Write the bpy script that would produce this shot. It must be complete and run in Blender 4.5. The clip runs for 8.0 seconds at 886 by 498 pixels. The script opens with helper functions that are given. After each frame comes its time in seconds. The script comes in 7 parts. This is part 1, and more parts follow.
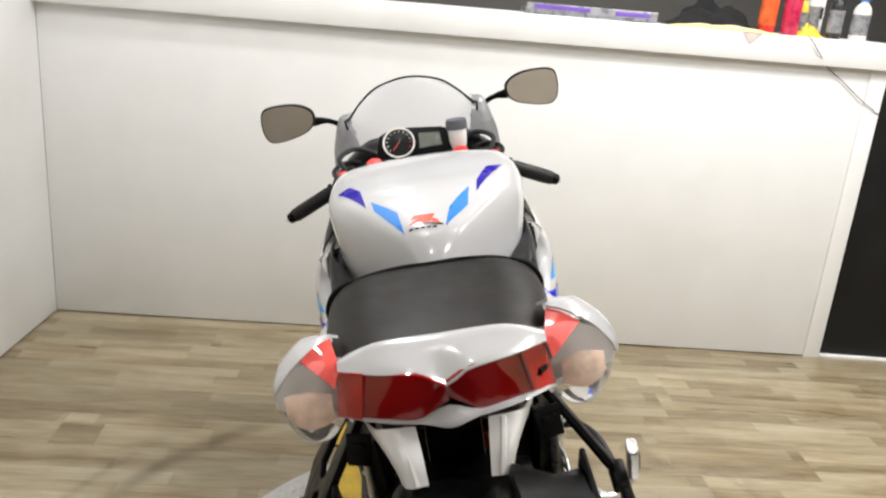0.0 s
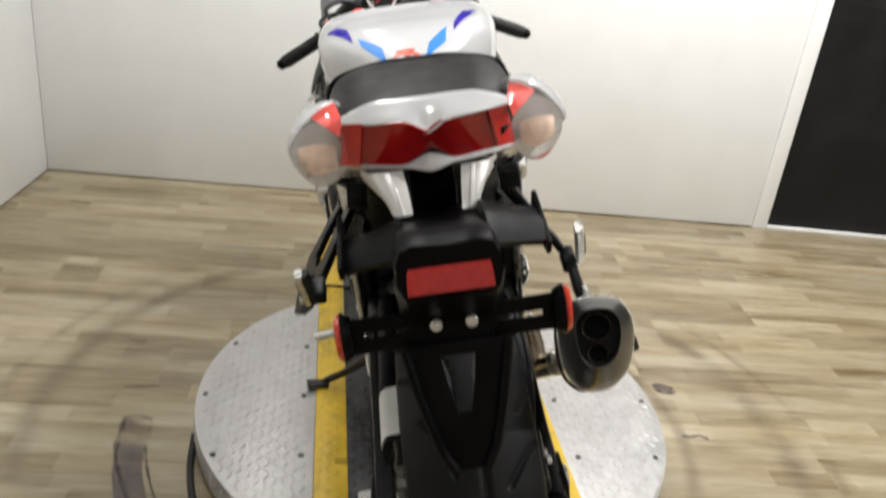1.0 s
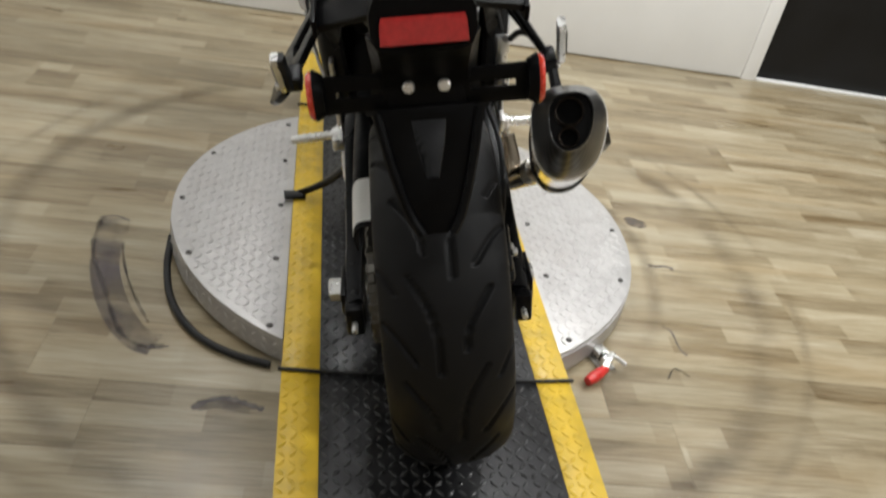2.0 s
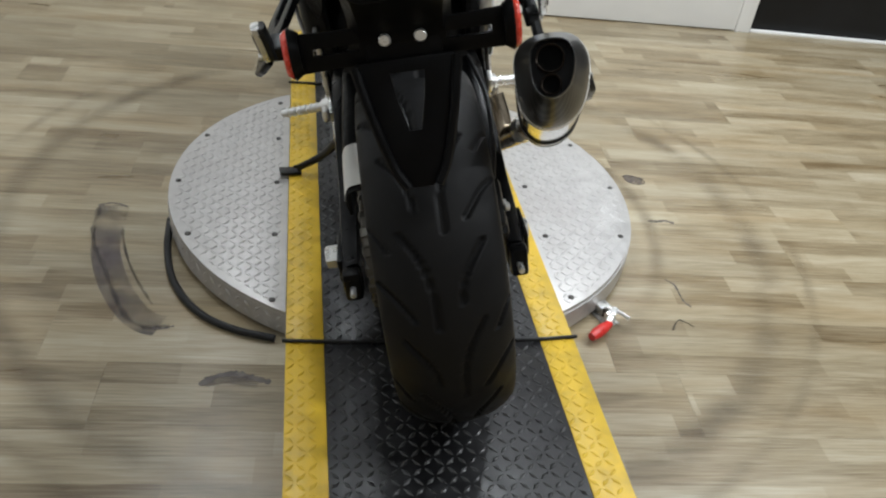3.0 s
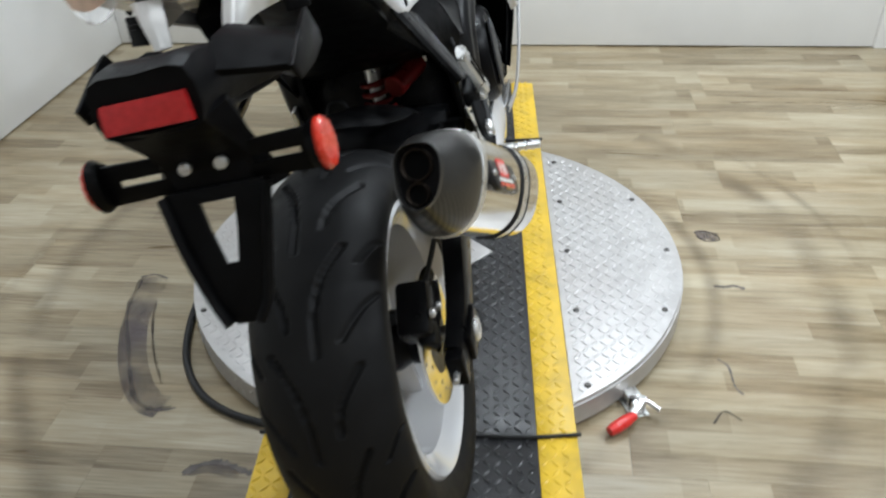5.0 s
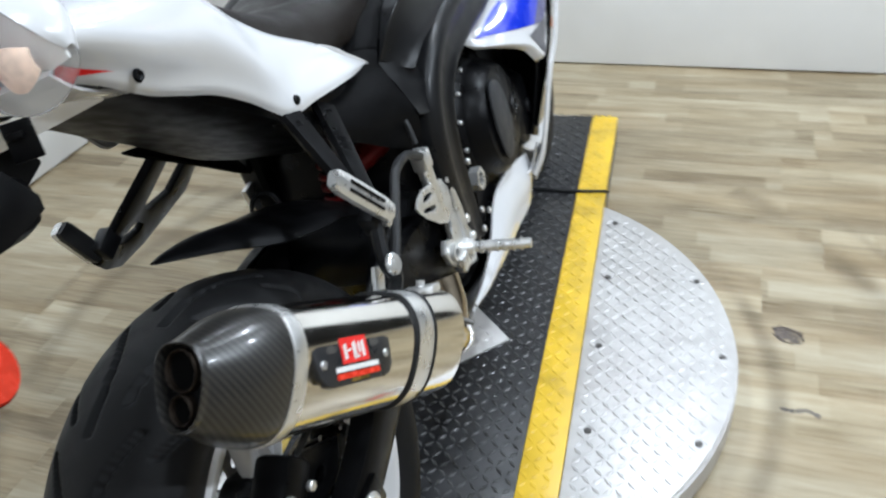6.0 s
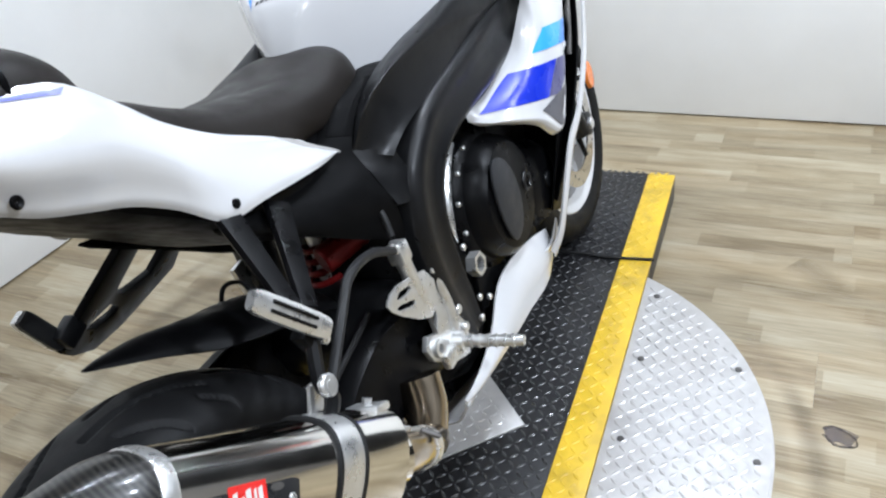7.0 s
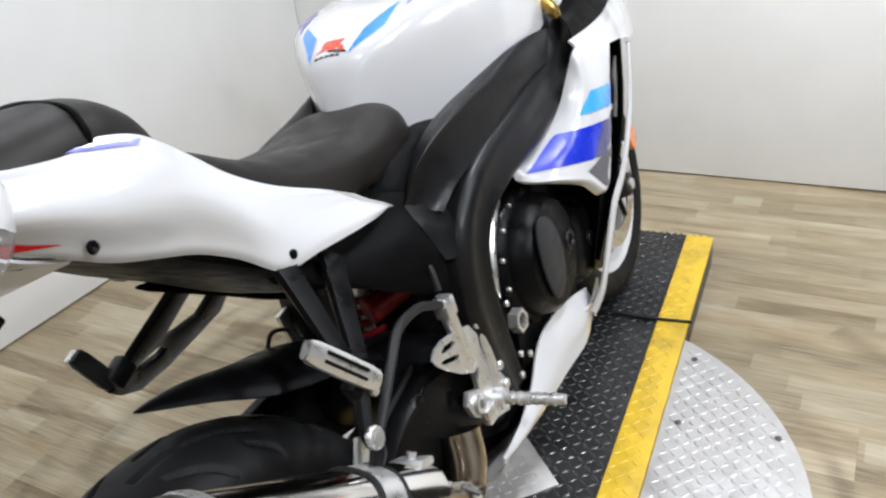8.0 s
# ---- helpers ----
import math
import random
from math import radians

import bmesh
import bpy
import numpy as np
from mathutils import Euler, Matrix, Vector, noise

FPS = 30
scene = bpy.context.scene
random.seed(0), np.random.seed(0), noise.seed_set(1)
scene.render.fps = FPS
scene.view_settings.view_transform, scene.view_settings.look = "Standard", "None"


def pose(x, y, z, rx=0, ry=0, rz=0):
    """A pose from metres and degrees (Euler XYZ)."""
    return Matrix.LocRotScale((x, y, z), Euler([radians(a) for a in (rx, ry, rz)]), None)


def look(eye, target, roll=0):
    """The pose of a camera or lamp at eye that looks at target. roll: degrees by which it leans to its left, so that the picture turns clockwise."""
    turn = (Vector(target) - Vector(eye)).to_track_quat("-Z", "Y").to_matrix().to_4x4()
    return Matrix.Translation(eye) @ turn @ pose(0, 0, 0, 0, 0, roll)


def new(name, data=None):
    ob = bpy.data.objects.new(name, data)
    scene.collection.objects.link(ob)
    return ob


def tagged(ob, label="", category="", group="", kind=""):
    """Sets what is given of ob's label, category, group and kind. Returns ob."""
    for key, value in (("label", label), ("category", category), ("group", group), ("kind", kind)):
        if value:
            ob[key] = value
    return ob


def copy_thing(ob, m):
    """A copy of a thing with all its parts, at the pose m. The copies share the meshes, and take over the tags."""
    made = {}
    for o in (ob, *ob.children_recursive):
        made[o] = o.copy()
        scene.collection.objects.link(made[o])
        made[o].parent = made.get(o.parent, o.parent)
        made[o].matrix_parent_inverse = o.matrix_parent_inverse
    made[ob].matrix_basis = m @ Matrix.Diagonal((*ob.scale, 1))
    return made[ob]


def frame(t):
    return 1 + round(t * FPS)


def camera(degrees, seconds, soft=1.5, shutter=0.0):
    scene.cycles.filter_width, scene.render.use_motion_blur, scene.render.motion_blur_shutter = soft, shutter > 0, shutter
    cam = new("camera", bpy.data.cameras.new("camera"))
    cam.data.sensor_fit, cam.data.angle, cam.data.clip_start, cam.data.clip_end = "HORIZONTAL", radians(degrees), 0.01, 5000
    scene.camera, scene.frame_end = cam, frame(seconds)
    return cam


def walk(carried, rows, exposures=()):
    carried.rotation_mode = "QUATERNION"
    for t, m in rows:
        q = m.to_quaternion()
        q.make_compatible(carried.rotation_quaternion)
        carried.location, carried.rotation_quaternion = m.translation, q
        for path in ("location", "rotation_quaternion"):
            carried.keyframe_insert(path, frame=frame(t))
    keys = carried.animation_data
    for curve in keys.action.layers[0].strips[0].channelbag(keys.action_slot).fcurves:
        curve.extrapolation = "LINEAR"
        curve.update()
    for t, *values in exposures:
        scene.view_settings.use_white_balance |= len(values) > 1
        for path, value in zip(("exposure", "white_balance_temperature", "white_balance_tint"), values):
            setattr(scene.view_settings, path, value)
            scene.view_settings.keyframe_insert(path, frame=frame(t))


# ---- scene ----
cam = camera(57.9, 8.0, soft=2.2, shutter=0.4)
PATH = [
    (0, (-0.297, -0.800, 1.405), (-0.061, 1.089, 0.790), 4.9),
    (0.3, (-0.284, -0.861, 1.413), (-0.060, 1.015, 0.758), 5.7),
    (0.5, (-0.315, -0.940, 1.379), (-0.078, 0.930, 0.711), 4.6),
    (0.7, (-0.319, -0.982, 1.358), (-0.017, 0.861, 0.648), 5.5),
    (1, (-0.325, -1.045, 1.326), (-0.011, 0.747, 0.496), 6.9),
    (1.5, (-0.325, -1.092, 1.284), (-0.003, 0.630, 0.319), 8.8),
    (2, (-0.304, -1.108, 1.235), (0.070, 0.504, 0.112), 11.4),
    (2.2, (-0.304, -1.114, 1.226), (0.073, 0.468, 0.063), 11.6),
    (3.3, (-0.263, -1.142, 1.211), (0.068, 0.455, 0.053), 5.7),
    (3.5, (-0.252, -1.149, 1.213), (0.062, 0.460, 0.067), 4.7),
    (4, (-0.217, -1.154, 1.224), (0.085, 0.463, 0.086), 3.1),
    (4.2, (-0.178, -1.144, 1.227), (0.098, 0.475, 0.086), 1.8),
    (5.3, (0.236, -0.847, 1.280), (0.064, 0.775, 0.122), -2.8),
    (5.5, (0.284, -0.749, 1.284), (0.157, 0.857, 0.099), -2.9),
    (5.7, (0.323, -0.678, 1.278), (0.108, 0.913, 0.085), -5.3),
    (6, (0.433, -0.571, 1.277), (-0.068, 0.970, 0.105), -6.8),
    (6.5, (0.548, -0.444, 1.263), (-0.165, 1.053, 0.145), -7.8),
    (7, (0.563, -0.390, 1.297), (-0.174, 1.109, 0.197), -9.4),
    (7.5, (0.554, -0.391, 1.310), (-0.177, 1.149, 0.264), -7.8),
    (8, (0.542, -0.408, 1.315), (-0.269, 1.132, 0.329), -8.0),
]
walk(cam, [(t, look(eye, target, roll)) for t, eye, target, roll in PATH], [(0, .02, 6500, 10), (1, .02, 6450, 9), (2, -.03, 6350, 8), (3.5, -.13, 5900, 6), (4.2, -.07, 5900, 6), (5.5, .12, 5650, 5), (6.5, .24, 5550, 7), (7.2, .26, 5650, 9), (8, .13, 5950, 10)])

from mathutils.bvhtree import BVHTree

# ---- light ----
world = bpy.data.worlds.new("world")
scene.world = world
world.use_nodes = True
world.node_tree.nodes["Background"].inputs[0].default_value = (0.80, 0.84, 0.9, 1)
world.node_tree.nodes["Background"].inputs[1].default_value = 0.25
CEILING = 2.75
LAMP_WATTS = 21.5
LAMPS = [(-0.75, -1.9, 0.18), (0.75, -1.9, 0.55), (-0.75, -0.35, 0.28), (0.65, -0.35, 0.45), (2.2, -0.35, 2.3), (-0.75, 1.0, 0.8), (0.95, 1.22, 1.45), (2.2, 0.8, 1.5),
         (-0.75, 1.85, 0.5), (0.75, 1.85, 0.5), (2.2, 1.85, 0.3), (-0.75, 3.4, 0.4), (0.75, 3.4, 0.35), (2.2, 3.4, 0.3)]


# ---- materials ----
def rgb(c):
    return (*c, 1.0) if len(c) == 3 else c


def material(name, color, rough=0.5, metal=0.0, vary=0.0, scale=20.0, bump=0.0, bump_scale=200.0, coat=0.0, spec=0.5,
             stain=None, stain_scale=3.0, stain_amount=0.0, stretch=(1, 1, 1), transmission=0.0, ior=1.5, per_object=0.0,
             rough_vary=0.1):
    """Principled surface with grain and stains at two scales, in object coordinates (metres)."""
    m = bpy.data.materials.new(name)
    m.use_nodes = True
    nt = m.node_tree
    b = nt.nodes["Principled BSDF"]
    b.inputs["Metallic"].default_value = metal
    b.inputs["IOR"].default_value = ior
    b.inputs["Transmission Weight"].default_value = transmission
    b.inputs["Specular IOR Level"].default_value = spec
    b.inputs["Coat Weight"].default_value = coat
    b.inputs["Coat Roughness"].default_value = 0.05
    tc = nt.nodes.new("ShaderNodeTexCoord")
    mp = nt.nodes.new("ShaderNodeMapping")
    mp.inputs["Scale"].default_value = stretch
    nt.links.new(tc.outputs["Object"], mp.inputs["Vector"])

    def noise_node(s, detail=4.0):
        n = nt.nodes.new("ShaderNodeTexNoise")
        n.inputs["Scale"].default_value = s
        n.inputs["Detail"].default_value = detail
        nt.links.new(mp.outputs[0], n.inputs["Vector"])
        return n.outputs["Fac"]

    def mix(fac, a, c):
        n = nt.nodes.new("ShaderNodeMix")
        n.data_type = "RGBA"
        if isinstance(fac, float):
            n.inputs["Factor"].default_value = fac
        else:
            nt.links.new(fac, n.inputs["Factor"])
        for sock, v in ((n.inputs[6], a), (n.inputs[7], c)):
            if isinstance(v, tuple):
                sock.default_value = rgb(v)
            else:
                nt.links.new(v, sock)
        return n.outputs[2]

    def span(v, lo, hi, a=0.0, c=1.0):
        n = nt.nodes.new("ShaderNodeMapRange")
        nt.links.new(v, n.inputs[0])
        for i, x in enumerate((lo, hi, a, c)):
            n.inputs[i + 1].default_value = x
        return n.outputs[0]

    col = tuple(color)
    if vary:
        dark = tuple(max(0.0, v * (1 - vary)) for v in color[:3])
        light = tuple(min(1.0, v * (1 + vary)) for v in color[:3])
        grain = noise_node(scale)
        col = mix(span(grain, 0.3, 0.7), dark, light)
        nt.links.new(span(grain, 0.3, 0.7, max(0.02, rough - rough_vary), min(1, rough + rough_vary)), b.inputs["Roughness"])
    else:
        b.inputs["Roughness"].default_value = rough
    if stain_amount:
        col = mix(span(noise_node(stain_scale, 6.0), 0.52, 0.72, 0.0, stain_amount), col, stain)
    if per_object:
        info = nt.nodes.new("ShaderNodeObjectInfo")
        hsv = nt.nodes.new("ShaderNodeHueSaturation")
        nt.links.new(span(info.outputs["Random"], 0, 1, 1 - per_object, 1 + per_object), hsv.inputs["Value"])
        if isinstance(col, tuple):
            hsv.inputs["Color"].default_value = rgb(col)
        else:
            nt.links.new(col, hsv.inputs["Color"])
        col = hsv.outputs[0]
    if isinstance(col, tuple):
        b.inputs["Base Color"].default_value = rgb(col)
    else:
        nt.links.new(col, b.inputs["Base Color"])
    if bump:
        bp = nt.nodes.new("ShaderNodeBump")
        bp.inputs["Strength"].default_value = bump
        bp.inputs["Distance"].default_value = 0.002
        nt.links.new(noise_node(bump_scale, 3.0), bp.inputs["Height"])
        nt.links.new(bp.outputs[0], b.inputs["Normal"])
    return m


def plank_material():
    """Greyish oak vinyl: long grain streaks, knots, each plank its own tone."""
    m = bpy.data.materials.new("oak_plank")
    m.use_nodes = True
    nt = m.node_tree
    b = nt.nodes["Principled BSDF"]
    tc = nt.nodes.new("ShaderNodeTexCoord")
    info = nt.nodes.new("ShaderNodeObjectInfo")
    shift = nt.nodes.new("ShaderNodeVectorMath")
    shift.operation = "MULTIPLY_ADD"
    comb = nt.nodes.new("ShaderNodeCombineXYZ")
    for i in range(3):
        nt.links.new(info.outputs["Random"], comb.inputs[i])
    nt.links.new(comb.outputs[0], shift.inputs[0])
    shift.inputs[1].default_value = (37.0, 91.0, 13.0)
    nt.links.new(tc.outputs["Object"], shift.inputs[2])

    def noise_at(stretch, scale, detail, distortion=0.0):
        mp = nt.nodes.new("ShaderNodeMapping")
        mp.inputs["Scale"].default_value = stretch
        nt.links.new(shift.outputs[0], mp.inputs["Vector"])
        n = nt.nodes.new("ShaderNodeTexNoise")
        n.inputs["Scale"].default_value = scale
        n.inputs["Detail"].default_value = detail
        n.inputs["Distortion"].default_value = distortion
        nt.links.new(mp.outputs[0], n.inputs["Vector"])
        return n.outputs["Fac"]

    def calc(op, a, b=None, c=None):
        n = nt.nodes.new("ShaderNodeMath")
        n.operation = op
        for k, v in enumerate((a, b, c)):
            if v is None:
                continue
            if isinstance(v, (int, float)):
                n.inputs[k].default_value = v
            else:
                nt.links.new(v, n.inputs[k])
        return n.outputs[0]

    def dice(*parts):
        v = nt.nodes.new("ShaderNodeCombineXYZ")
        for k, p in enumerate(parts):
            nt.links.new(p, v.inputs[k])
        w = nt.nodes.new("ShaderNodeTexWhiteNoise")
        w.noise_dimensions = "3D"
        nt.links.new(v.outputs[0], w.inputs["Vector"])
        return w.outputs["Value"]

    # printed strips: three across a plank, each cut into staves of its own tone
    sep = nt.nodes.new("ShaderNodeSeparateXYZ")
    nt.links.new(tc.outputs["Object"], sep.inputs[0])
    own = calc("MULTIPLY", info.outputs["Random"], 57.0)
    strip = calc("FLOOR", calc("DIVIDE", calc("ADD", sep.outputs[1], 0.091), 0.0607))
    along = calc("ADD", sep.outputs[0], calc("MULTIPLY", dice(strip, own, own), 0.9))
    stave = calc("FLOOR", calc("DIVIDE", along, 0.34))
    tone = dice(strip, stave, own)
    broad = noise_at((1.0, 7.0, 1), 2.2, 5.0, 0.5)
    fine = noise_at((1.6, 40.0, 1), 6.0, 8.0, 0.3)
    cloud = noise_at((0.8, 1.2, 1), 3.2, 3.0, 0.3)
    mixed = calc("ADD", calc("MULTIPLY_ADD", fine, 0.42, calc("MULTIPLY_ADD", broad, 0.46, -0.06)), calc("MULTIPLY_ADD", tone, 0.16, calc("MULTIPLY", cloud, 0.10)))
    ramp = nt.nodes.new("ShaderNodeValToRGB")
    e = ramp.color_ramp.elements
    e[0].position, e[0].color = 0.32, (0.140, 0.102, 0.054, 1)
    e[1].position, e[1].color = 0.74, (0.450, 0.400, 0.295, 1)
    mid = ramp.color_ramp.elements.new(0.52)
    mid.color = (0.300, 0.250, 0.160, 1)
    nt.links.new(mixed, ramp.inputs[0])
    hsv = nt.nodes.new("ShaderNodeHueSaturation")
    mr = nt.nodes.new("ShaderNodeMapRange")
    nt.links.new(info.outputs["Random"], mr.inputs[0])
    mr.inputs[3].default_value, mr.inputs[4].default_value = 0.90, 1.10
    nt.links.new(mr.outputs[0], hsv.inputs["Value"])
    nt.links.new(ramp.outputs[0], hsv.inputs["Color"])
    patch = noise_at((0.9, 5.0, 1), 1.9, 4.0, 0.5)
    pr = nt.nodes.new("ShaderNodeMapRange")
    nt.links.new(patch, pr.inputs[0])
    pr.inputs[1].default_value, pr.inputs[2].default_value, pr.inputs[4].default_value = 0.45, 0.72, 0.62
    warm = nt.nodes.new("ShaderNodeMix")
    warm.data_type = "RGBA"
    warm.blend_type = "MULTIPLY"
    nt.links.new(pr.outputs[0], warm.inputs["Factor"])
    nt.links.new(hsv.outputs[0], warm.inputs[6])
    warm.inputs[7].default_value = (0.76, 0.63, 0.45, 1)
    nt.links.new(warm.outputs[2], b.inputs["Base Color"])
    rr = nt.nodes.new("ShaderNodeMapRange")
    nt.links.new(broad, rr.inputs[0])
    rr.inputs[3].default_value, rr.inputs[4].default_value = 0.22, 0.40
    nt.links.new(rr.outputs[0], b.inputs["Roughness"])
    bp = nt.nodes.new("ShaderNodeBump")
    bp.inputs["Strength"].default_value = 0.25
    bp.inputs["Distance"].default_value = 0.001
    nt.links.new(fine, bp.inputs["Height"])
    nt.links.new(bp.outputs[0], b.inputs["Normal"])
    return m


def carbon_material():
    """Twill carbon fibre under clear lacquer."""
    m = bpy.data.materials.new("carbon_fibre")
    m.use_nodes = True
    nt = m.node_tree
    b = nt.nodes["Principled BSDF"]
    tc = nt.nodes.new("ShaderNodeTexCoord")
    dot = nt.nodes.new("ShaderNodeVectorMath")
    dot.operation = "DOT_PRODUCT"
    nt.links.new(tc.outputs["Object"], dot.inputs[0])
    dot.inputs[1].default_value = (420.0, 1080.0, 160.0)
    wave = nt.nodes.new("ShaderNodeMath")
    wave.operation = "SINE"
    nt.links.new(dot.outputs["Value"], wave.inputs[0])
    half = nt.nodes.new("ShaderNodeMath")
    half.operation = "MULTIPLY_ADD"
    nt.links.new(wave.outputs[0], half.inputs[0])
    half.inputs[1].default_value, half.inputs[2].default_value = 0.5, 0.5
    ramp = nt.nodes.new("ShaderNodeValToRGB")
    ramp.color_ramp.elements[0].color = (0.005, 0.005, 0.0055, 1)
    ramp.color_ramp.elements[1].color = (0.034, 0.032, 0.028, 1)
    ramp.color_ramp.elements[0].position = 0.08
    nt.links.new(half.outputs[0], ramp.inputs[0])
    nt.links.new(ramp.outputs[0], b.inputs["Base Color"])
    b.inputs["Roughness"].default_value = 0.35
    b.inputs["Coat Weight"].default_value = 0.35
    b.inputs["Coat Roughness"].default_value = 0.12
    return m


WALL = material("wall_paint", (0.80, 0.80, 0.79), 0.55, vary=0.02, scale=6, bump=0.06, bump_scale=120,
                stain=(0.66, 0.63, 0.58), stain_scale=1.3, stain_amount=0.18)
TRIM = material("trim_paint", (0.82, 0.82, 0.81), 0.4, vary=0.02, scale=9, bump=0.04, bump_scale=60,
                stain=(0.6, 0.58, 0.54), stain_scale=4.0, stain_amount=0.15)
BLACK_PANEL = material("black_panel", (0.009, 0.009, 0.0095), 0.5, spec=0.25, vary=0.25, scale=5, bump=0.05,
                       stain=(0.022, 0.022, 0.022), stain_scale=2.0, stain_amount=0.3)
CEIL = material("ceiling_paint", (0.34, 0.34, 0.33), 0.8, vary=0.03, scale=3)
BEIGE_WALL = material("beige_wall", (0.55, 0.49, 0.41), 0.7, vary=0.05, scale=4)
GREY_WALL = material("grey_wall", (0.26, 0.25, 0.235), 0.7, vary=0.06, scale=4)
PLANK = plank_material()
SUBFLOOR = material("subfloor", (0.12, 0.09, 0.06), 0.7, vary=0.2, scale=8)
TREAD_SILVER = material("tread_plate_silver", (0.50, 0.488, 0.478), 0.42, metal=0.5, vary=0.10, scale=35, bump=0.12, bump_scale=300,
                        stain=(0.46, 0.43, 0.41), stain_scale=5.0, stain_amount=0.35)
TREAD_BLACK = material("tread_plate_black", (0.008, 0.008, 0.009), 0.38, spec=0.35, vary=0.3, scale=30, bump=0.15, bump_scale=250,
                       stain=(0.045, 0.045, 0.048), stain_scale=7.0, stain_amount=0.45)
TREAD_YELLOW = material("tread_plate_yellow", (0.66, 0.44, 0.025), 0.42, vary=0.12, scale=18, bump=0.12, bump_scale=200,
                        stain=(0.16, 0.11, 0.03), stain_scale=16.0, stain_amount=0.4)
TREAD_WORN = material("tread_lugs_worn_black", (0.045, 0.045, 0.046), 0.32, metal=0.4, spec=0.5, vary=0.5, scale=45, bump=0.1, bump_scale=250)
STEEL_DARK = material("dark_steel", (0.10, 0.095, 0.09), 0.5, metal=0.6, vary=0.3, scale=20)
RUBBER_HOSE = material("rubber_hose", (0.008, 0.008, 0.0085), 0.55, spec=0.35, vary=0.3, scale=30)
SCUFF = material("scuff_dark", (0.10, 0.085, 0.075), 0.6, vary=0.5, scale=35)

def rub_material(name, color, cover, ring=None):
    """A thin film of dirt with a patchy cover; ring: (centre, radius, half width), fading to both sides of that circle."""
    m = material(name, color, 0.5, vary=0.2, scale=12)
    nt = m.node_tree
    n = nt.nodes.new("ShaderNodeTexNoise")
    n.inputs["Scale"].default_value = 5.0 if ring else 9.0
    n.inputs["Detail"].default_value = 6.0
    tc = nt.nodes.new("ShaderNodeTexCoord")
    nt.links.new(tc.outputs["Object"], n.inputs["Vector"])
    mr = nt.nodes.new("ShaderNodeMapRange")
    nt.links.new(n.outputs["Fac"], mr.inputs[0])
    for i, v in enumerate((0.35, 0.68, 0.0, cover)):
        mr.inputs[i + 1].default_value = v
    out = mr.outputs[0]
    if ring:
        dist = nt.nodes.new("ShaderNodeVectorMath")
        dist.operation = "DISTANCE"
        nt.links.new(tc.outputs["Object"], dist.inputs[0])
        dist.inputs[1].default_value = (ring[0][0], ring[0][1], 0.0)
        sub = nt.nodes.new("ShaderNodeMath")
        sub.operation = "SUBTRACT"
        nt.links.new(dist.outputs["Value"], sub.inputs[0])
        sub.inputs[1].default_value = ring[1]
        ab = nt.nodes.new("ShaderNodeMath")
        ab.operation = "ABSOLUTE"
        nt.links.new(sub.outputs[0], ab.inputs[0])
        fade = nt.nodes.new("ShaderNodeMapRange")
        fade.interpolation_type = "SMOOTHSTEP"
        nt.links.new(ab.outputs[0], fade.inputs[0])
        for i, v in enumerate((0.0, ring[2], 1.0, 0.0)):
            fade.inputs[i + 1].default_value = v
        mul = nt.nodes.new("ShaderNodeMath")
        mul.operation = "MULTIPLY"
        nt.links.new(out, mul.inputs[0])
        nt.links.new(fade.outputs[0], mul.inputs[1])
        out = mul.outputs[0]
    nt.links.new(out, nt.nodes["Principled BSDF"].inputs["Alpha"])
    return m


SCUFF_SOFT = rub_material("scuff_film", (0.07, 0.055, 0.045), 0.8)
PAINT = material("white_paint", (0.60, 0.60, 0.61), 0.22, vary=0.012, scale=12, coat=0.8, rough_vary=0.03)
BLUE = material("blue_decal", (0.04, 0.24, 0.72), 0.3, vary=0.04, scale=20, coat=0.5)
LIGHT_BLUE = material("light_blue_decal", (0.07, 0.38, 0.85), 0.3, vary=0.04, scale=20, coat=0.5)
PURPLE = material("indigo_decal", (0.035, 0.022, 0.36), 0.3, vary=0.05, scale=20, coat=0.5)
CHEEK = material("grey_cheek_plastic", (0.24, 0.24, 0.25), 0.25, vary=0.08, scale=14, coat=0.4)
DUSK = material("grey_indigo_decal", (0.075, 0.075, 0.19), 0.3, vary=0.05, scale=20, coat=0.5)
ROYAL = material("royal_blue_decal", (0.012, 0.03, 0.52), 0.3, vary=0.05, scale=20, coat=0.5)
PERIWINKLE = material("periwinkle_decal", (0.22, 0.24, 0.66), 0.3, vary=0.05, scale=20, coat=0.5)
# Near-black colour that carries the shade deep inside the exhaust outlets.
BORE_SHADE = material("bore_shade", (0.002, 0.002, 0.002), 0.9, spec=0.05, vary=0.2, scale=60)
GREY_DECAL = material("grey_decal", (0.10, 0.10, 0.115), 0.35, vary=0.08, scale=30)
RED_DECAL = material("red_decal", (0.72, 0.06, 0.02), 0.3, vary=0.04, scale=30)
PLASTIC = material("black_plastic", (0.003, 0.003, 0.0034), 0.42, spec=0.09, vary=0.15, scale=40, bump=0.08, bump_scale=700,
                   stain=(0.009, 0.009, 0.009), stain_scale=9.0, stain_amount=0.4)
SATIN = material("satin_black_frame", (0.0058, 0.0060, 0.0068), 0.37, spec=0.29, vary=0.1, scale=30, bump=0.04, bump_scale=500, metal=0.1)
GUARD = material("textured_black_pad", (0.0040, 0.0040, 0.0043), 0.5, spec=0.045, vary=0.15, scale=60, bump=0.2, bump_scale=900)
VINYL = material("seat_vinyl", (0.011, 0.0088, 0.0072), 0.46, spec=0.24, vary=0.12, scale=25, bump=0.16, bump_scale=1100,
                 stain=(0.026, 0.023, 0.020), stain_scale=6.0, stain_amount=0.35)
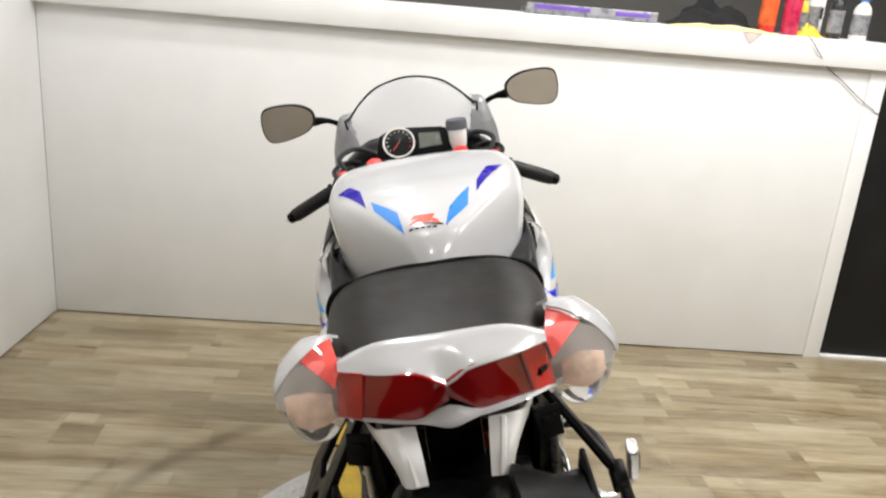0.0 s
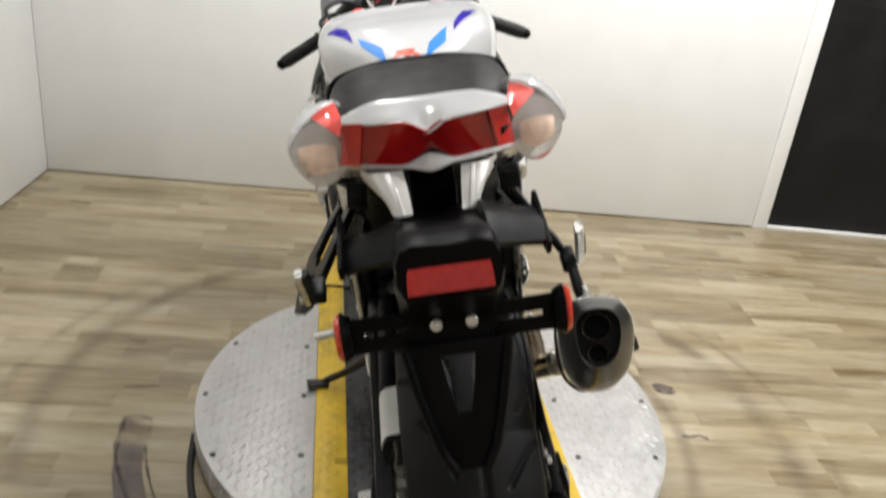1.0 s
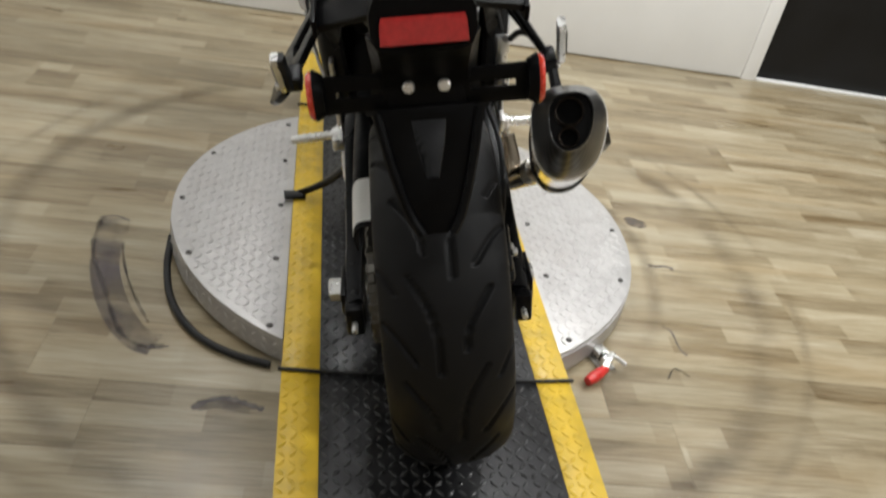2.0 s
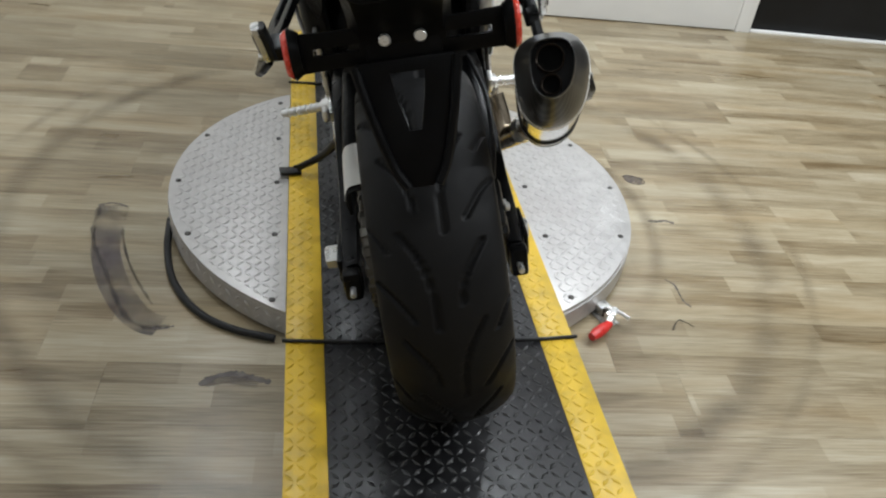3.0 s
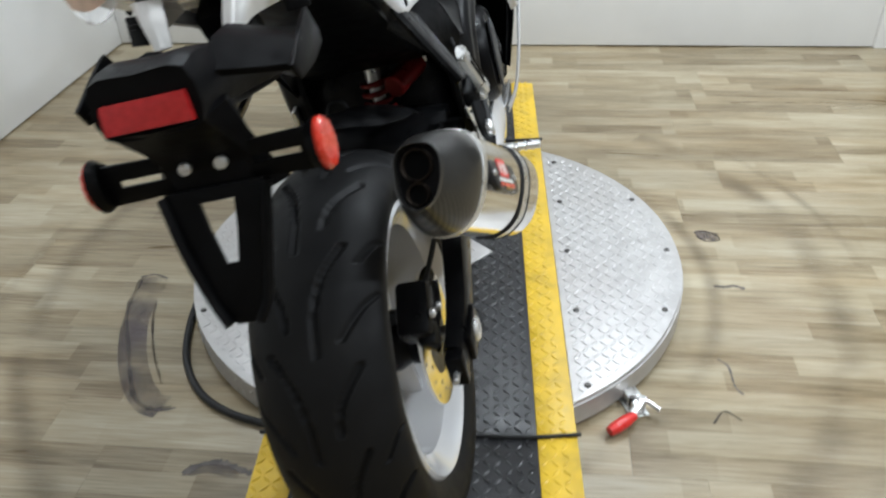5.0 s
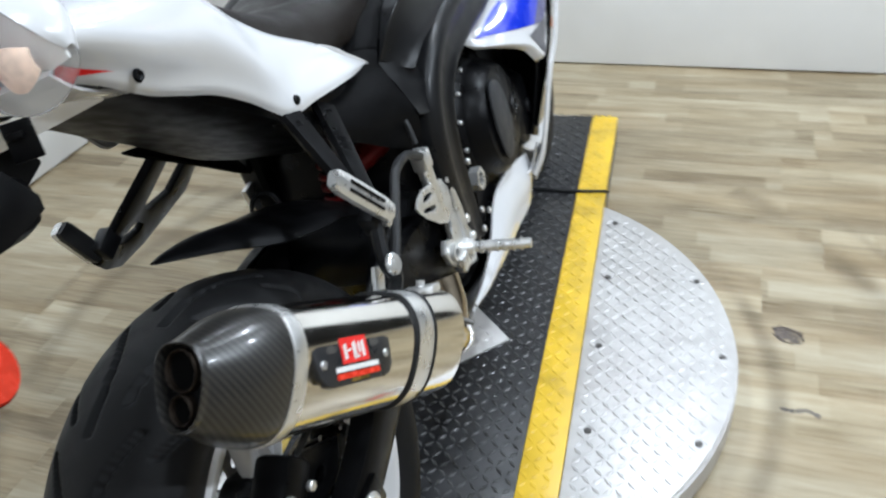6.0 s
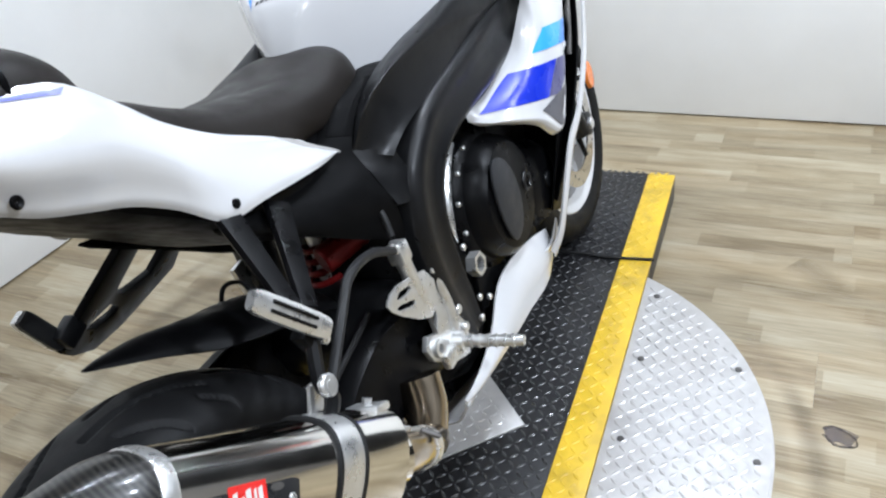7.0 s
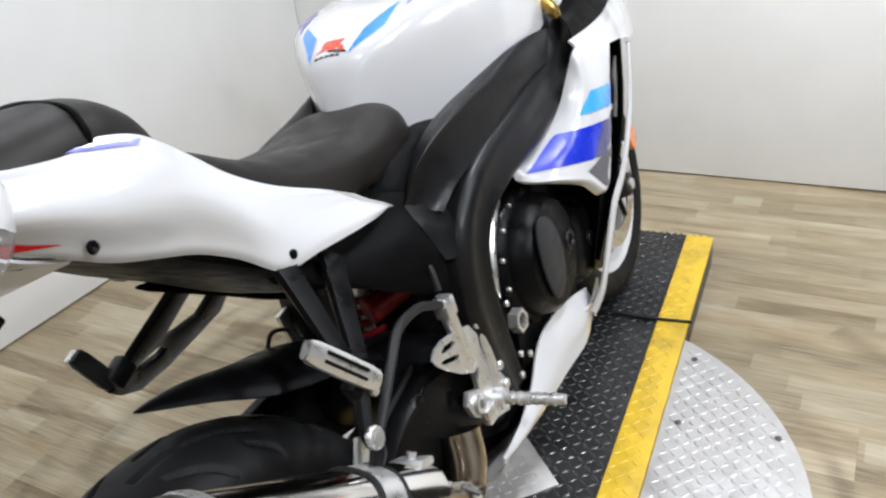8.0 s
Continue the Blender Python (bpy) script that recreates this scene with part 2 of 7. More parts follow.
TYRE = material("tyre_rubber", (0.0062, 0.0062, 0.0066), 0.55, spec=0.18, vary=0.2, scale=25, bump=0.1, bump_scale=400,
                stain=(0.012, 0.0115, 0.011), stain_scale=8.0, stain_amount=0.4)
ALU = material("machined_aluminium", (0.72, 0.72, 0.71), 0.32, metal=0.85, vary=0.06, scale=60, bump=0.03, bump_scale=400)
STEEL = material("polished_steel", (0.74, 0.72, 0.68), 0.12, metal=1.0, vary=0.03, scale=15, rough_vary=0.04,
                 stain=(0.60, 0.55, 0.46), stain_scale=6, stain_amount=0.2)
BRUSHED = material("brushed_silver", (0.78, 0.77, 0.75), 0.38, metal=0.3, vary=0.05, scale=40)
PIPE = material("heat_stained_pipe", (0.40, 0.345, 0.27), 0.2, metal=1.0, vary=0.2, scale=14)
CARBON = carbon_material()
BLACK_METAL = material("black_engine_paint", (0.003, 0.003, 0.0034), 0.34, spec=0.11, vary=0.2, scale=30, bump=0.05, bump_scale=300, metal=0.05)
PLATE_GREY = material("grey_cover_plate", (0.020, 0.021, 0.024), 0.42, spec=0.35, vary=0.1, scale=40, bump=0.04, bump_scale=400)
OUTLET = material("burnt_outlet_steel", (0.030, 0.022, 0.016), 0.45, metal=0.8, vary=0.3, scale=40)
CHAIN = material("chain_steel", (0.09, 0.085, 0.075), 0.45, metal=0.9, vary=0.25, scale=90)
RED_LENS = material("red_lens", (0.55, 0.012, 0.010), 0.1, coat=0.7, vary=0.25, scale=22, rough_vary=0.04)
RED_LENS_DARK = material("dark_red_lens", (0.32, 0.007, 0.008), 0.1, coat=0.7, vary=0.3, scale=18, rough_vary=0.04)
REFLECTOR = material("red_reflector", (0.42, 0.012, 0.014), 0.16, coat=0.6, vary=0.15, scale=160)
ORANGE = material("amber_reflector", (0.75, 0.20, 0.02), 0.2, coat=0.6, vary=0.12, scale=150)
AMBER = material("amber_bulb", (0.84, 0.62, 0.47), 0.3, vary=0.18, scale=70)
CORNER_RED = material("pale_red_lens", (0.72, 0.10, 0.085), 0.12, coat=0.6, vary=0.15, scale=40)
LENS_SILVER = material("lens_silvering", (0.88, 0.88, 0.86), 0.4, metal=0.1, vary=0.06, scale=60)
CLEAR = material("clear_lens", (0.98, 0.98, 0.98), 0.03, transmission=0.90, ior=1.12)
SMOKE = material("tinted_screen", (0.80, 0.80, 0.82), 0.03, transmission=1.0, ior=1.25)
GLASS_DARK = material("instrument_glass", (0.012, 0.012, 0.013), 0.08, coat=0.5)
LCD = material("lcd", (0.11, 0.12, 0.10), 0.25, vary=0.05, scale=30)
WHITE_PLASTIC = material("white_plastic", (0.75, 0.74, 0.70), 0.35, vary=0.04, scale=20)
MIRROR = material("mirror_glass", (0.86, 0.86, 0.85), 0.02, metal=1.0)
RED_METAL = material("red_anodised", (0.16, 0.006, 0.006), 0.35, metal=0.4, vary=0.1, scale=40)
RED_PLASTIC = material("red_plastic", (0.62, 0.025, 0.02), 0.35, vary=0.08, scale=40)
SIDE_RED = material("side_reflector_red", (0.56, 0.034, 0.014), 0.25, coat=0.5, vary=0.15, scale=120)
GOLD = material("gold_lever", (0.45, 0.30, 0.08), 0.3, metal=0.9, vary=0.08, scale=40)
LABEL_WHITE = material("white_label", (0.76, 0.76, 0.74), 0.4, vary=0.04, scale=40)
LABEL_BLACK = material("black_label", (0.015, 0.015, 0.016), 0.3, vary=0.1, scale=40)
CLOTH_BLACK = material("black_cloth", (0.008, 0.008, 0.009), 0.95, vary=0.3, scale=40, bump=0.3, bump_scale=150)
CLOTH_YELLOW = material("yellow_cloth", (0.68, 0.62, 0.32), 0.95, vary=0.12, scale=30, bump=0.4, bump_scale=120)


# ---- building blocks ----
def crom(p, n, closed=False):
    """Catmull-Rom samples through the points p (k x d), n a span."""
    p = np.asarray(p, float)
    k = len(p)
    out = []
    for i in range(k if closed else k - 1):
        if closed:
            a, b, c, d = p[i - 1], p[i], p[(i + 1) % k], p[(i + 2) % k]
        else:
            b, c = p[i], p[i + 1]
            a = p[i - 1] if i else 2 * b - c
            d = p[i + 2] if i + 2 < k else 2 * c - b
        for j in range(n):
            t = j / n
            out.append(0.5 * (2 * b + (c - a) * t + (2 * a - 5 * b + 4 * c - d) * t * t + (3 * b - 3 * c + d - a) * t ** 3))
    if not closed:
        out.append(p[-1])
    return np.array(out)


def link(name, bm, mat, parent=None, smooth=True, label="", angle=None):
    bmesh.ops.recalc_face_normals(bm, faces=bm.faces)
    me = bpy.data.meshes.new(name)
    bm.to_mesh(me)
    bm.free()
    if smooth:
        me.shade_smooth()
        if angle:
            me.set_sharp_from_angle(angle=radians(angle))
    for mm in (mat if isinstance(mat, (list, tuple)) else [mat]):
        me.materials.append(mm)
    ob = new(name, me)
    ob.parent = parent
    if label:
        tagged(ob, label=label)
    return ob


def part(name, bm, mat, parent, label="", angle=35):
    return link(name, bm, mat, parent, True, label, angle)


def merged(*bms):
    """One bmesh of several."""
    out = bmesh.new()
    for b in bms:
        me = bpy.data.meshes.new("tmp")
        b.to_mesh(me)
        b.free()
        out.from_mesh(me)
        bpy.data.meshes.remove(me)
    return out


def grid_mesh(g, close_u=False, close_v=False, caps=False, thick=0.0):
    """A sheet from an array of points (u, v, 3); thick: closed with a second skin, inwards along the normals."""
    g = np.asarray(g, float)
    nu, nv = g.shape[:2]
    bm = bmesh.new()
    layers = [g]
    if thick:
        du = np.gradient(g, axis=0)
        dv = np.gradient(g, axis=1)
        nrm = np.cross(du, dv)
        nrm /= np.maximum(np.linalg.norm(nrm, axis=2, keepdims=True), 1e-9)
        layers.append(g - nrm * thick)
    vs = [[[bm.verts.new(p) for p in row] for row in lay] for lay in layers]
    for v in vs:
        for i in range(nu if close_u else nu - 1):
            for j in range(nv if close_v else nv - 1):
                q = [v[i][j], v[(i + 1) % nu][j], v[(i + 1) % nu][(j + 1) % nv], v[i][(j + 1) % nv]]
                try:
                    bm.faces.new(q)
                except ValueError:
                    pass
    if thick:
        a, b = vs
        for i in range(nu - 1):
            for j in (0, nv - 1):
                bm.faces.new((a[i][j], a[i + 1][j], b[i + 1][j], b[i][j]))
        for j in range(nv - 1):
            for i in (0, nu - 1):
                bm.faces.new((a[i][j], a[i][j + 1], b[i][j + 1], b[i][j]))
    if caps:
        for i in (0, nu - 1):
            bm.faces.new(vs[0][i])
    bmesh.ops.remove_doubles(bm, verts=bm.verts, dist=1e-6)
    return bm


def sheet(rows, su=4, sv=4, thick=0.003):
    """A smooth thick panel through rows of control points."""
    g = np.array([crom(r, sv) for r in rows])
    g = np.stack([crom(g[:, j], su) for j in range(g.shape[1])], axis=1)
    return grid_mesh(g, thick=thick)


def loft(rings, su=4, sv=4, caps=True):
    """A closed smooth body through rings of control points."""
    g = np.array([crom(r, sv, True) for r in rings])
    g = np.stack([crom(g[:, j], su) for j in range(g.shape[1])], axis=1)
    return grid_mesh(g, close_v=True, caps=caps)


def mirrored(bm):
    """The same on the other side of the middle plane."""
    out = bm.copy()
    for v in out.verts:
        v.co.x = -v.co.x
    return out


def tube(pts, r, n=10, smooth=6, closed=False):
    """A round pipe along a curve; r one radius or one a point."""
    p = crom(pts, smooth, closed) if smooth > 1 else np.asarray(pts, float)
    rs = np.full(len(p), r, float) if not hasattr(r, "__len__") else np.interp(np.linspace(0, 1, len(p)), np.linspace(0, 1, len(r)), r)
    up = Vector((0.13, 0.21, 0.97))
    g = []
    for i in range(len(p)):
        if closed:
            d = Vector(p[(i + 1) % len(p)] - p[i - 1]).normalized()
        else:
            d = Vector(p[min(i + 1, len(p) - 1)] - p[max(i - 1, 0)]).normalized()
        a = d.cross(up)
        if a.length < 0.05:
            a = d.cross(Vector((1, 0, 0)))
        a.normalize()
        up = a.cross(d)
        g.append([Vector(p[i]) + float(rs[i]) * (a * math.cos(k * math.tau / n) + up * math.sin(k * math.tau / n)) for k in range(n)])
    return grid_mesh(g, close_u=closed, close_v=True, caps=not closed)


def rod(p0, p1, r0, r1=None, n=16, bevel=0.0):
    """A straight round bar, its rims bevelled."""
    p0, p1 = Vector(p0), Vector(p1)
    r1 = r0 if r1 is None else r1
    d = (p1 - p0).normalized()
    a = d.orthogonal().normalized()
    c = d.cross(a)
    rows = [(p0, max(r0 - bevel, 1e-4)), (p0 + d * bevel, r0), (p1 - d * bevel, r1), (p1, max(r1 - bevel, 1e-4))] if bevel else [(p0, r0), (p1, r1)]
    g = [[p + r * (a * math.cos(k * math.tau / n) + c * math.sin(k * math.tau / n)) for k in range(n)] for p, r in rows]
    return grid_mesh(g, close_v=True, caps=True)


def block(center, size, rot=(0, 0, 0), bevel=0.003, seg=2):
    """A box with rounded edges."""
    bm = bmesh.new()
    bmesh.ops.create_cube(bm, size=1.0)
    for v in bm.verts:
        v.co = Vector((v.co.x * size[0], v.co.y * size[1], v.co.z * size[2]))
    if bevel:
        bmesh.ops.bevel(bm, geom=bm.edges[:], offset=min(bevel, 0.45 * min(size)), segments=seg, affect="EDGES", profile=0.5)
    bm.transform(Matrix.LocRotScale(center, Euler([radians(a) for a in rot]), None))
    return bm


def plate(outline, m, thick, holes=(), bevel=0.0):
    """A flat plate with holes: outline in the plane of the matrix m, thick along its z."""
    bm = bmesh.new()
    edges = []
    for ring in (outline, *holes):
        vs = [bm.verts.new((x, y, 0)) for x, y in ring]
        edges += [bm.edges.new((vs[i], vs[(i + 1) % len(vs)])) for i in range(len(vs))]
    bmesh.ops.triangle_fill(bm, edges=edges, use_beauty=True, use_dissolve=False)
    bmesh.ops.recalc_face_normals(bm, faces=bm.faces)
    geo = bmesh.ops.extrude_face_region(bm, geom=bm.faces[:])
    for v in [g for g in geo["geom"] if isinstance(g, bmesh.types.BMVert)]:
        v.co.z += thick
    if bevel:
        rim = [e for e in bm.edges if len(e.link_faces) == 2 and e.calc_face_angle(0) > 1.0 and abs(e.verts[0].co.z - e.verts[1].co.z) < 1e-6]
        bmesh.ops.bevel(bm, geom=rim, offset=bevel, segments=2, affect="EDGES", profile=0.5)
    bm.transform(m)
    return bm


SIDE = Matrix(((0, 0, 1, 0), (1, 0, 0, 0), (0, 1, 0, 0), (0, 0, 0, 1)))  # a plate drawn in (y, z), thick along x


def side_plate(outline, x, thick, holes=(), bevel=0.0, tip=None):
    """A plate standing lengthwise; tip: (x at the outline's points) bends it sideways."""
    bm = plate(outline, Matrix.Translation((x, 0, 0)) @ SIDE, thick, holes, bevel)
    if tip:
        for v in bm.verts:
            v.co.x += tip(v.co.y, v.co.z)
    return bm


def turned(profile, n=48, axis="x", center=(0, 0, 0), closed=False):
    """A body of revolution: profile of (along the axis, radius)."""
    g = []
    for k in range(n):
        a = k * math.tau / n
        c, s = math.cos(a), math.sin(a)
        g.append([(h, r * c, r * s) if axis == "x" else (r * c, r * s, h) if axis == "z" else (r * s, h, r * c) for h, r in profile])
    bm = grid_mesh(np.array(g) + np.array(center), close_u=True, close_v=closed)
    return bm


def oval(cx, cy, rx, ry, n=14, rot=0.0):
    c, s = math.cos(radians(rot)), math.sin(radians(rot))
    return [(cx + rx * math.cos(k * math.tau / n) * c - ry * math.sin(k * math.tau / n) * s,
             cy + rx * math.cos(k * math.tau / n) * s + ry * math.sin(k * math.tau / n) * c) for k in range(n)]


def bolt(p, direction, r=0.006, h=0.005, mat=None, parent=None, name="bolt"):
    """A hex-socket bolt head."""
    d = Vector(direction).normalized()
    p = Vector(p)
    return part(name, merged(rod(p - d * 0.002, p + d * h, r, n=12, bevel=r * 0.2), rod(p + d * h, p + d * (h + 0.0006), r * 0.5, n=6)), mat, parent)


def tread_lugs(inside, x0, x1, y0, y1, z, pitch=0.0205, length=0.0235, width=0.0085, height=0.0018):
    """The raised lozenges of tread plate, where inside(x, y) holds: vertices and faces."""
    verts, faces = [], []
    ni, nj = int((x1 - x0) / pitch) + 1, int((y1 - y0) / pitch) + 1
    for i in range(ni):
        for j in range(nj):
            x, y = x0 + (i + 0.5) * pitch, y0 + (j + 0.5) * pitch
            if not inside(x, y):
                continue
            a = radians(45 if (i + j) % 2 else -45)
            c, s = math.cos(a), math.sin(a)
            k = len(verts)
            for u, v, h in ((-0.5, 0, 0), (0, -0.5, 0), (0.5, 0, 0), (0, 0.5, 0), (-0.22, 0, 1), (0.22, 0, 1)):
                verts.append((x + u * length * c - v * width * s, y + u * length * s + v * width * c, z + h * height))
            faces += [(k, k + 1, k + 4), (k + 1, k + 5, k + 4), (k + 1, k + 2, k + 5), (k + 2, k + 3, k + 5), (k + 3, k + 4, k + 5), (k + 3, k, k + 4)]
    return verts, faces


def from_lists(name, verts, faces, mat, parent=None, smooth=False):
    me = bpy.data.meshes.new(name)
    me.from_pydata(verts, [], faces)
    me.materials.append(mat)
    if smooth:
        me.shade_smooth()
    ob = new(name, me)
    ob.parent = parent
    return ob


def empty(name, m=None):
    ob = new(name)
    ob.empty_display_size = 0.1
    if m is not None:
        ob.matrix_basis = m
    return ob

# ---- the room ----
def wall_run(name, p0, p1, thick, z0, z1, mat, label, category="wall", bevel=0.002):
    """A wall from p0 to p1, its thickness to the left of that way."""
    a, b = Vector((*p0, 0)), Vector((*p1, 0))
    d = (b - a)
    ang = math.degrees(math.atan2(d.y, d.x))
    m = Matrix.Translation(a) @ pose(0, 0, 0, 0, 0, ang)
    bm = block((d.length / 2, thick / 2, (z0 + z1) / 2), (d.length, thick, z1 - z0), bevel=bevel)
    ob = link(name, bm, mat, None, True, "", 30)
    ob.matrix_basis = m
    return tagged(ob, label, category, kind="structure")


CORNER = (-1.490, 2.437)
POST0, POST1 = (1.712, 2.232), (1.782, 2.228)
FAR = math.degrees(math.atan2(POST1[1] - CORNER[1], POST1[0] - CORNER[0]))
far_dir = Vector((math.cos(radians(FAR)), math.sin(radians(FAR)), 0))
far_in = Vector((-far_dir.y, far_dir.x, 0))


def far(u, depth=0.0, z=0.0):
    """A place by metres along the far wall from the corner, behind its face, and up."""
    return Vector((*CORNER, 0)) + far_dir * u + far_in * depth + Vector((0, 0, z))


WALL_LEN = (Vector(POST0) - Vector(CORNER)).length
TOP = 1.345
wall_run("wall_north", CORNER, POST0, 0.14, 0.006, TOP - 0.1, WALL, "white painted half wall with a boxed ledge along its top")
wall_run("wall_north_post", tuple(far(WALL_LEN + 0.002, -0.006)[:2]), tuple(far(WALL_LEN + 0.072, -0.006)[:2]), 0.15, 0, TOP - 0.1, TRIM,
         "white painted end post of the half wall", "post")
ledge = empty("ledge", Matrix.Translation(far(0)) @ pose(0, 0, 0, 0, 0, FAR))
part("ledge_front", block((WALL_LEN / 2 + 0.07, -0.02, TOP - 0.052), (WALL_LEN + 0.16, 0.035, 0.1), bevel=0.003), TRIM, ledge)
part("ledge_top", block((WALL_LEN / 2 + 0.07, 0.18, TOP - 0.0115), (WALL_LEN + 0.16, 0.359, 0.022), bevel=0.003), TRIM, ledge)
tagged(ledge, "white painted ledge board capping the half wall", "ledge", kind="structure")
left_dir = Vector((-0.0950, -1, 0)).normalized()
lw = Vector((*CORNER, 0)) + left_dir * 5.6
wall_run("wall_west", tuple(lw[:2]), CORNER, 0.14, 0.006, CEILING, WALL, "white painted side wall meeting the plank floor")
c2 = far(5.4)
# East and south walls are added; their tones set how much light bounces back.
wall_run("wall_east", tuple(c2[:2]), tuple((c2 + Vector((-0.2, -5.4, 0)))[:2]), 0.14, 0, CEILING, GREY_WALL, "unseen grey side wall added to close the room")
wall_run("wall_south", (4.2, -3.1), (-2.3, -3.1), 0.14, 0, CEILING, BEIGE_WALL, "plain beige wall added behind the viewpoint to close the room")
wall_run("wall_rear", (-3.0, 5.4), (5.5, 5.1), 0.14, 0, CEILING, GREY_WALL, "plain grey wall of the workshop behind the half wall")
# Workshop side walls are added out of view to close it off.
wall_run("wall_rear_west", (-1.75, 2.60), (-1.9, 5.4), 0.12, 0, CEILING, GREY_WALL, "unseen grey side wall added to close the workshop")
wall_run("wall_rear_east", (5.2, 5.3), (4.2, 2.2), 0.12, 0, CEILING, GREY_WALL, "unseen grey end wall added to close the workshop")

# black partition beside the half wall, with its pale floor strip
partition = empty("partition", Matrix.Translation(far(WALL_LEN + 0.078)) @ pose(0, 0, 0, 0, 0, FAR - 2.0))
part("panel", block((1.02, 0.05, 1.01), (2.04, 0.05, 2.0), bevel=0.003), BLACK_PANEL, partition)
part("floor_strip", block((1.02, 0.012, 0.006), (2.04, 0.022, 0.012), bevel=0.002), TRIM, partition, "thin white strip along the floor")
tagged(partition, "tall matt black partition panel beside the white half wall", "partition", kind="structure")

ceiling = link("ceiling", block((1.1, 1.1, CEILING + 0.05), (7.6, 9.0, 0.1), bevel=0), CEIL, None, False)
tagged(ceiling, "plain grey ceiling with round downlights", "ceiling", kind="structure")

lamp_body = empty("ceiling_light")
part("trim_ring", turned([(0, 0.075), (-0.006, 0.078), (-0.012, 0.098), (0, 0.104)], 32, "z"), TRIM, lamp_body)
tagged(lamp_body, "round white recessed ceiling downlight, switched on", "ceiling light", "ceiling downlights")
for k, (x, y, share) in enumerate(LAMPS):
    m = Matrix.Translation((x, y, CEILING - 0.001))
    if k:
        copy_thing(lamp_body, m)
    else:
        lamp_body.matrix_basis = m
    data = bpy.data.lights.new("downlight", "AREA")
    data.shape, data.size = "DISK", 0.15
    data.energy = LAMP_WATTS * share
    data.color = (1.0, 0.985, 0.965)
    light = new("downlight", data)
    light.matrix_basis = Matrix.Translation((x, y, CEILING - 0.016))

# floor boards
floor = link("floor", block((1.1, 1.1, -0.03), (7.6, 9.0, 0.048), bevel=0), SUBFLOOR, None, False)
tagged(floor, "weathered greyish oak plank floor with faint scuffs", "floor", kind="structure")

# ---- turntable and its track ----
DECK = 0.080
EDGE, STRIPE = 0.305, 0.228
CENTRE = Vector((0.006, 0.710, 0))
GAP0, GAP1, END0, END1 = 0.083, 1.307, -0.47, 1.752


def track(owner, y0, y1, drop=0.0):
    """A black tread-plate lane with yellow edges; drop: how far its outer end falls."""
    mid = (y0 + y1) / 2
    ln = y1 - y0
    part("lane", block((0, mid, DECK - 0.006), (2 * STRIPE, ln, 0.012), bevel=0.001), TREAD_BLACK, owner, "black tread-plate lane")
    for s in (-1, 1):
        part("edge_stripe", block((s * (STRIPE + EDGE) / 2, mid, DECK - 0.006), (EDGE - STRIPE - 0.0006, ln, 0.012), bevel=0.001), TREAD_YELLOW, owner, "worn yellow tread-plate edge")
        part("side_rail", block((s * (EDGE - 0.006), mid, DECK / 2 - 0.007), (0.010, ln - 0.004, DECK - 0.014), bevel=0.001), STEEL_DARK, owner)
    v, f = tread_lugs(lambda x, y: abs(x) < STRIPE - 0.008, -STRIPE, STRIPE, y0 + 0.004, y1 - 0.004, DECK)
    tagged(from_lists("lane_tread", v, f, TREAD_WORN, owner), kind="stuff")
    for s in (-1, 1):
        a, b = sorted((s * STRIPE, s * EDGE))
        v, f = tread_lugs(lambda x, y: a + 0.007 < x < b - 0.007, a - 0.0005, b, y0 + 0.004, y1 - 0.004, DECK)
        tagged(from_lists("edge_tread", v, f, TREAD_YELLOW, owner), kind="stuff")


for name, y0, y1 in (("rear_platform", END0, GAP0 - 0.004), ("front_platform", GAP1 + 0.004, END1)):
    plat = empty(name)
    track(plat, y0, y1)
    for y in (y0 + 0.006, y1 - 0.006):
        part("cross_rail", block((0, y, DECK / 2 - 0.007), (2 * EDGE - 0.026, 0.010, DECK - 0.014), bevel=0.001), STEEL_DARK, plat)
    tagged(plat, "low steel platform of black tread plate with worn yellow edges", "platform", "turntable approach platforms")

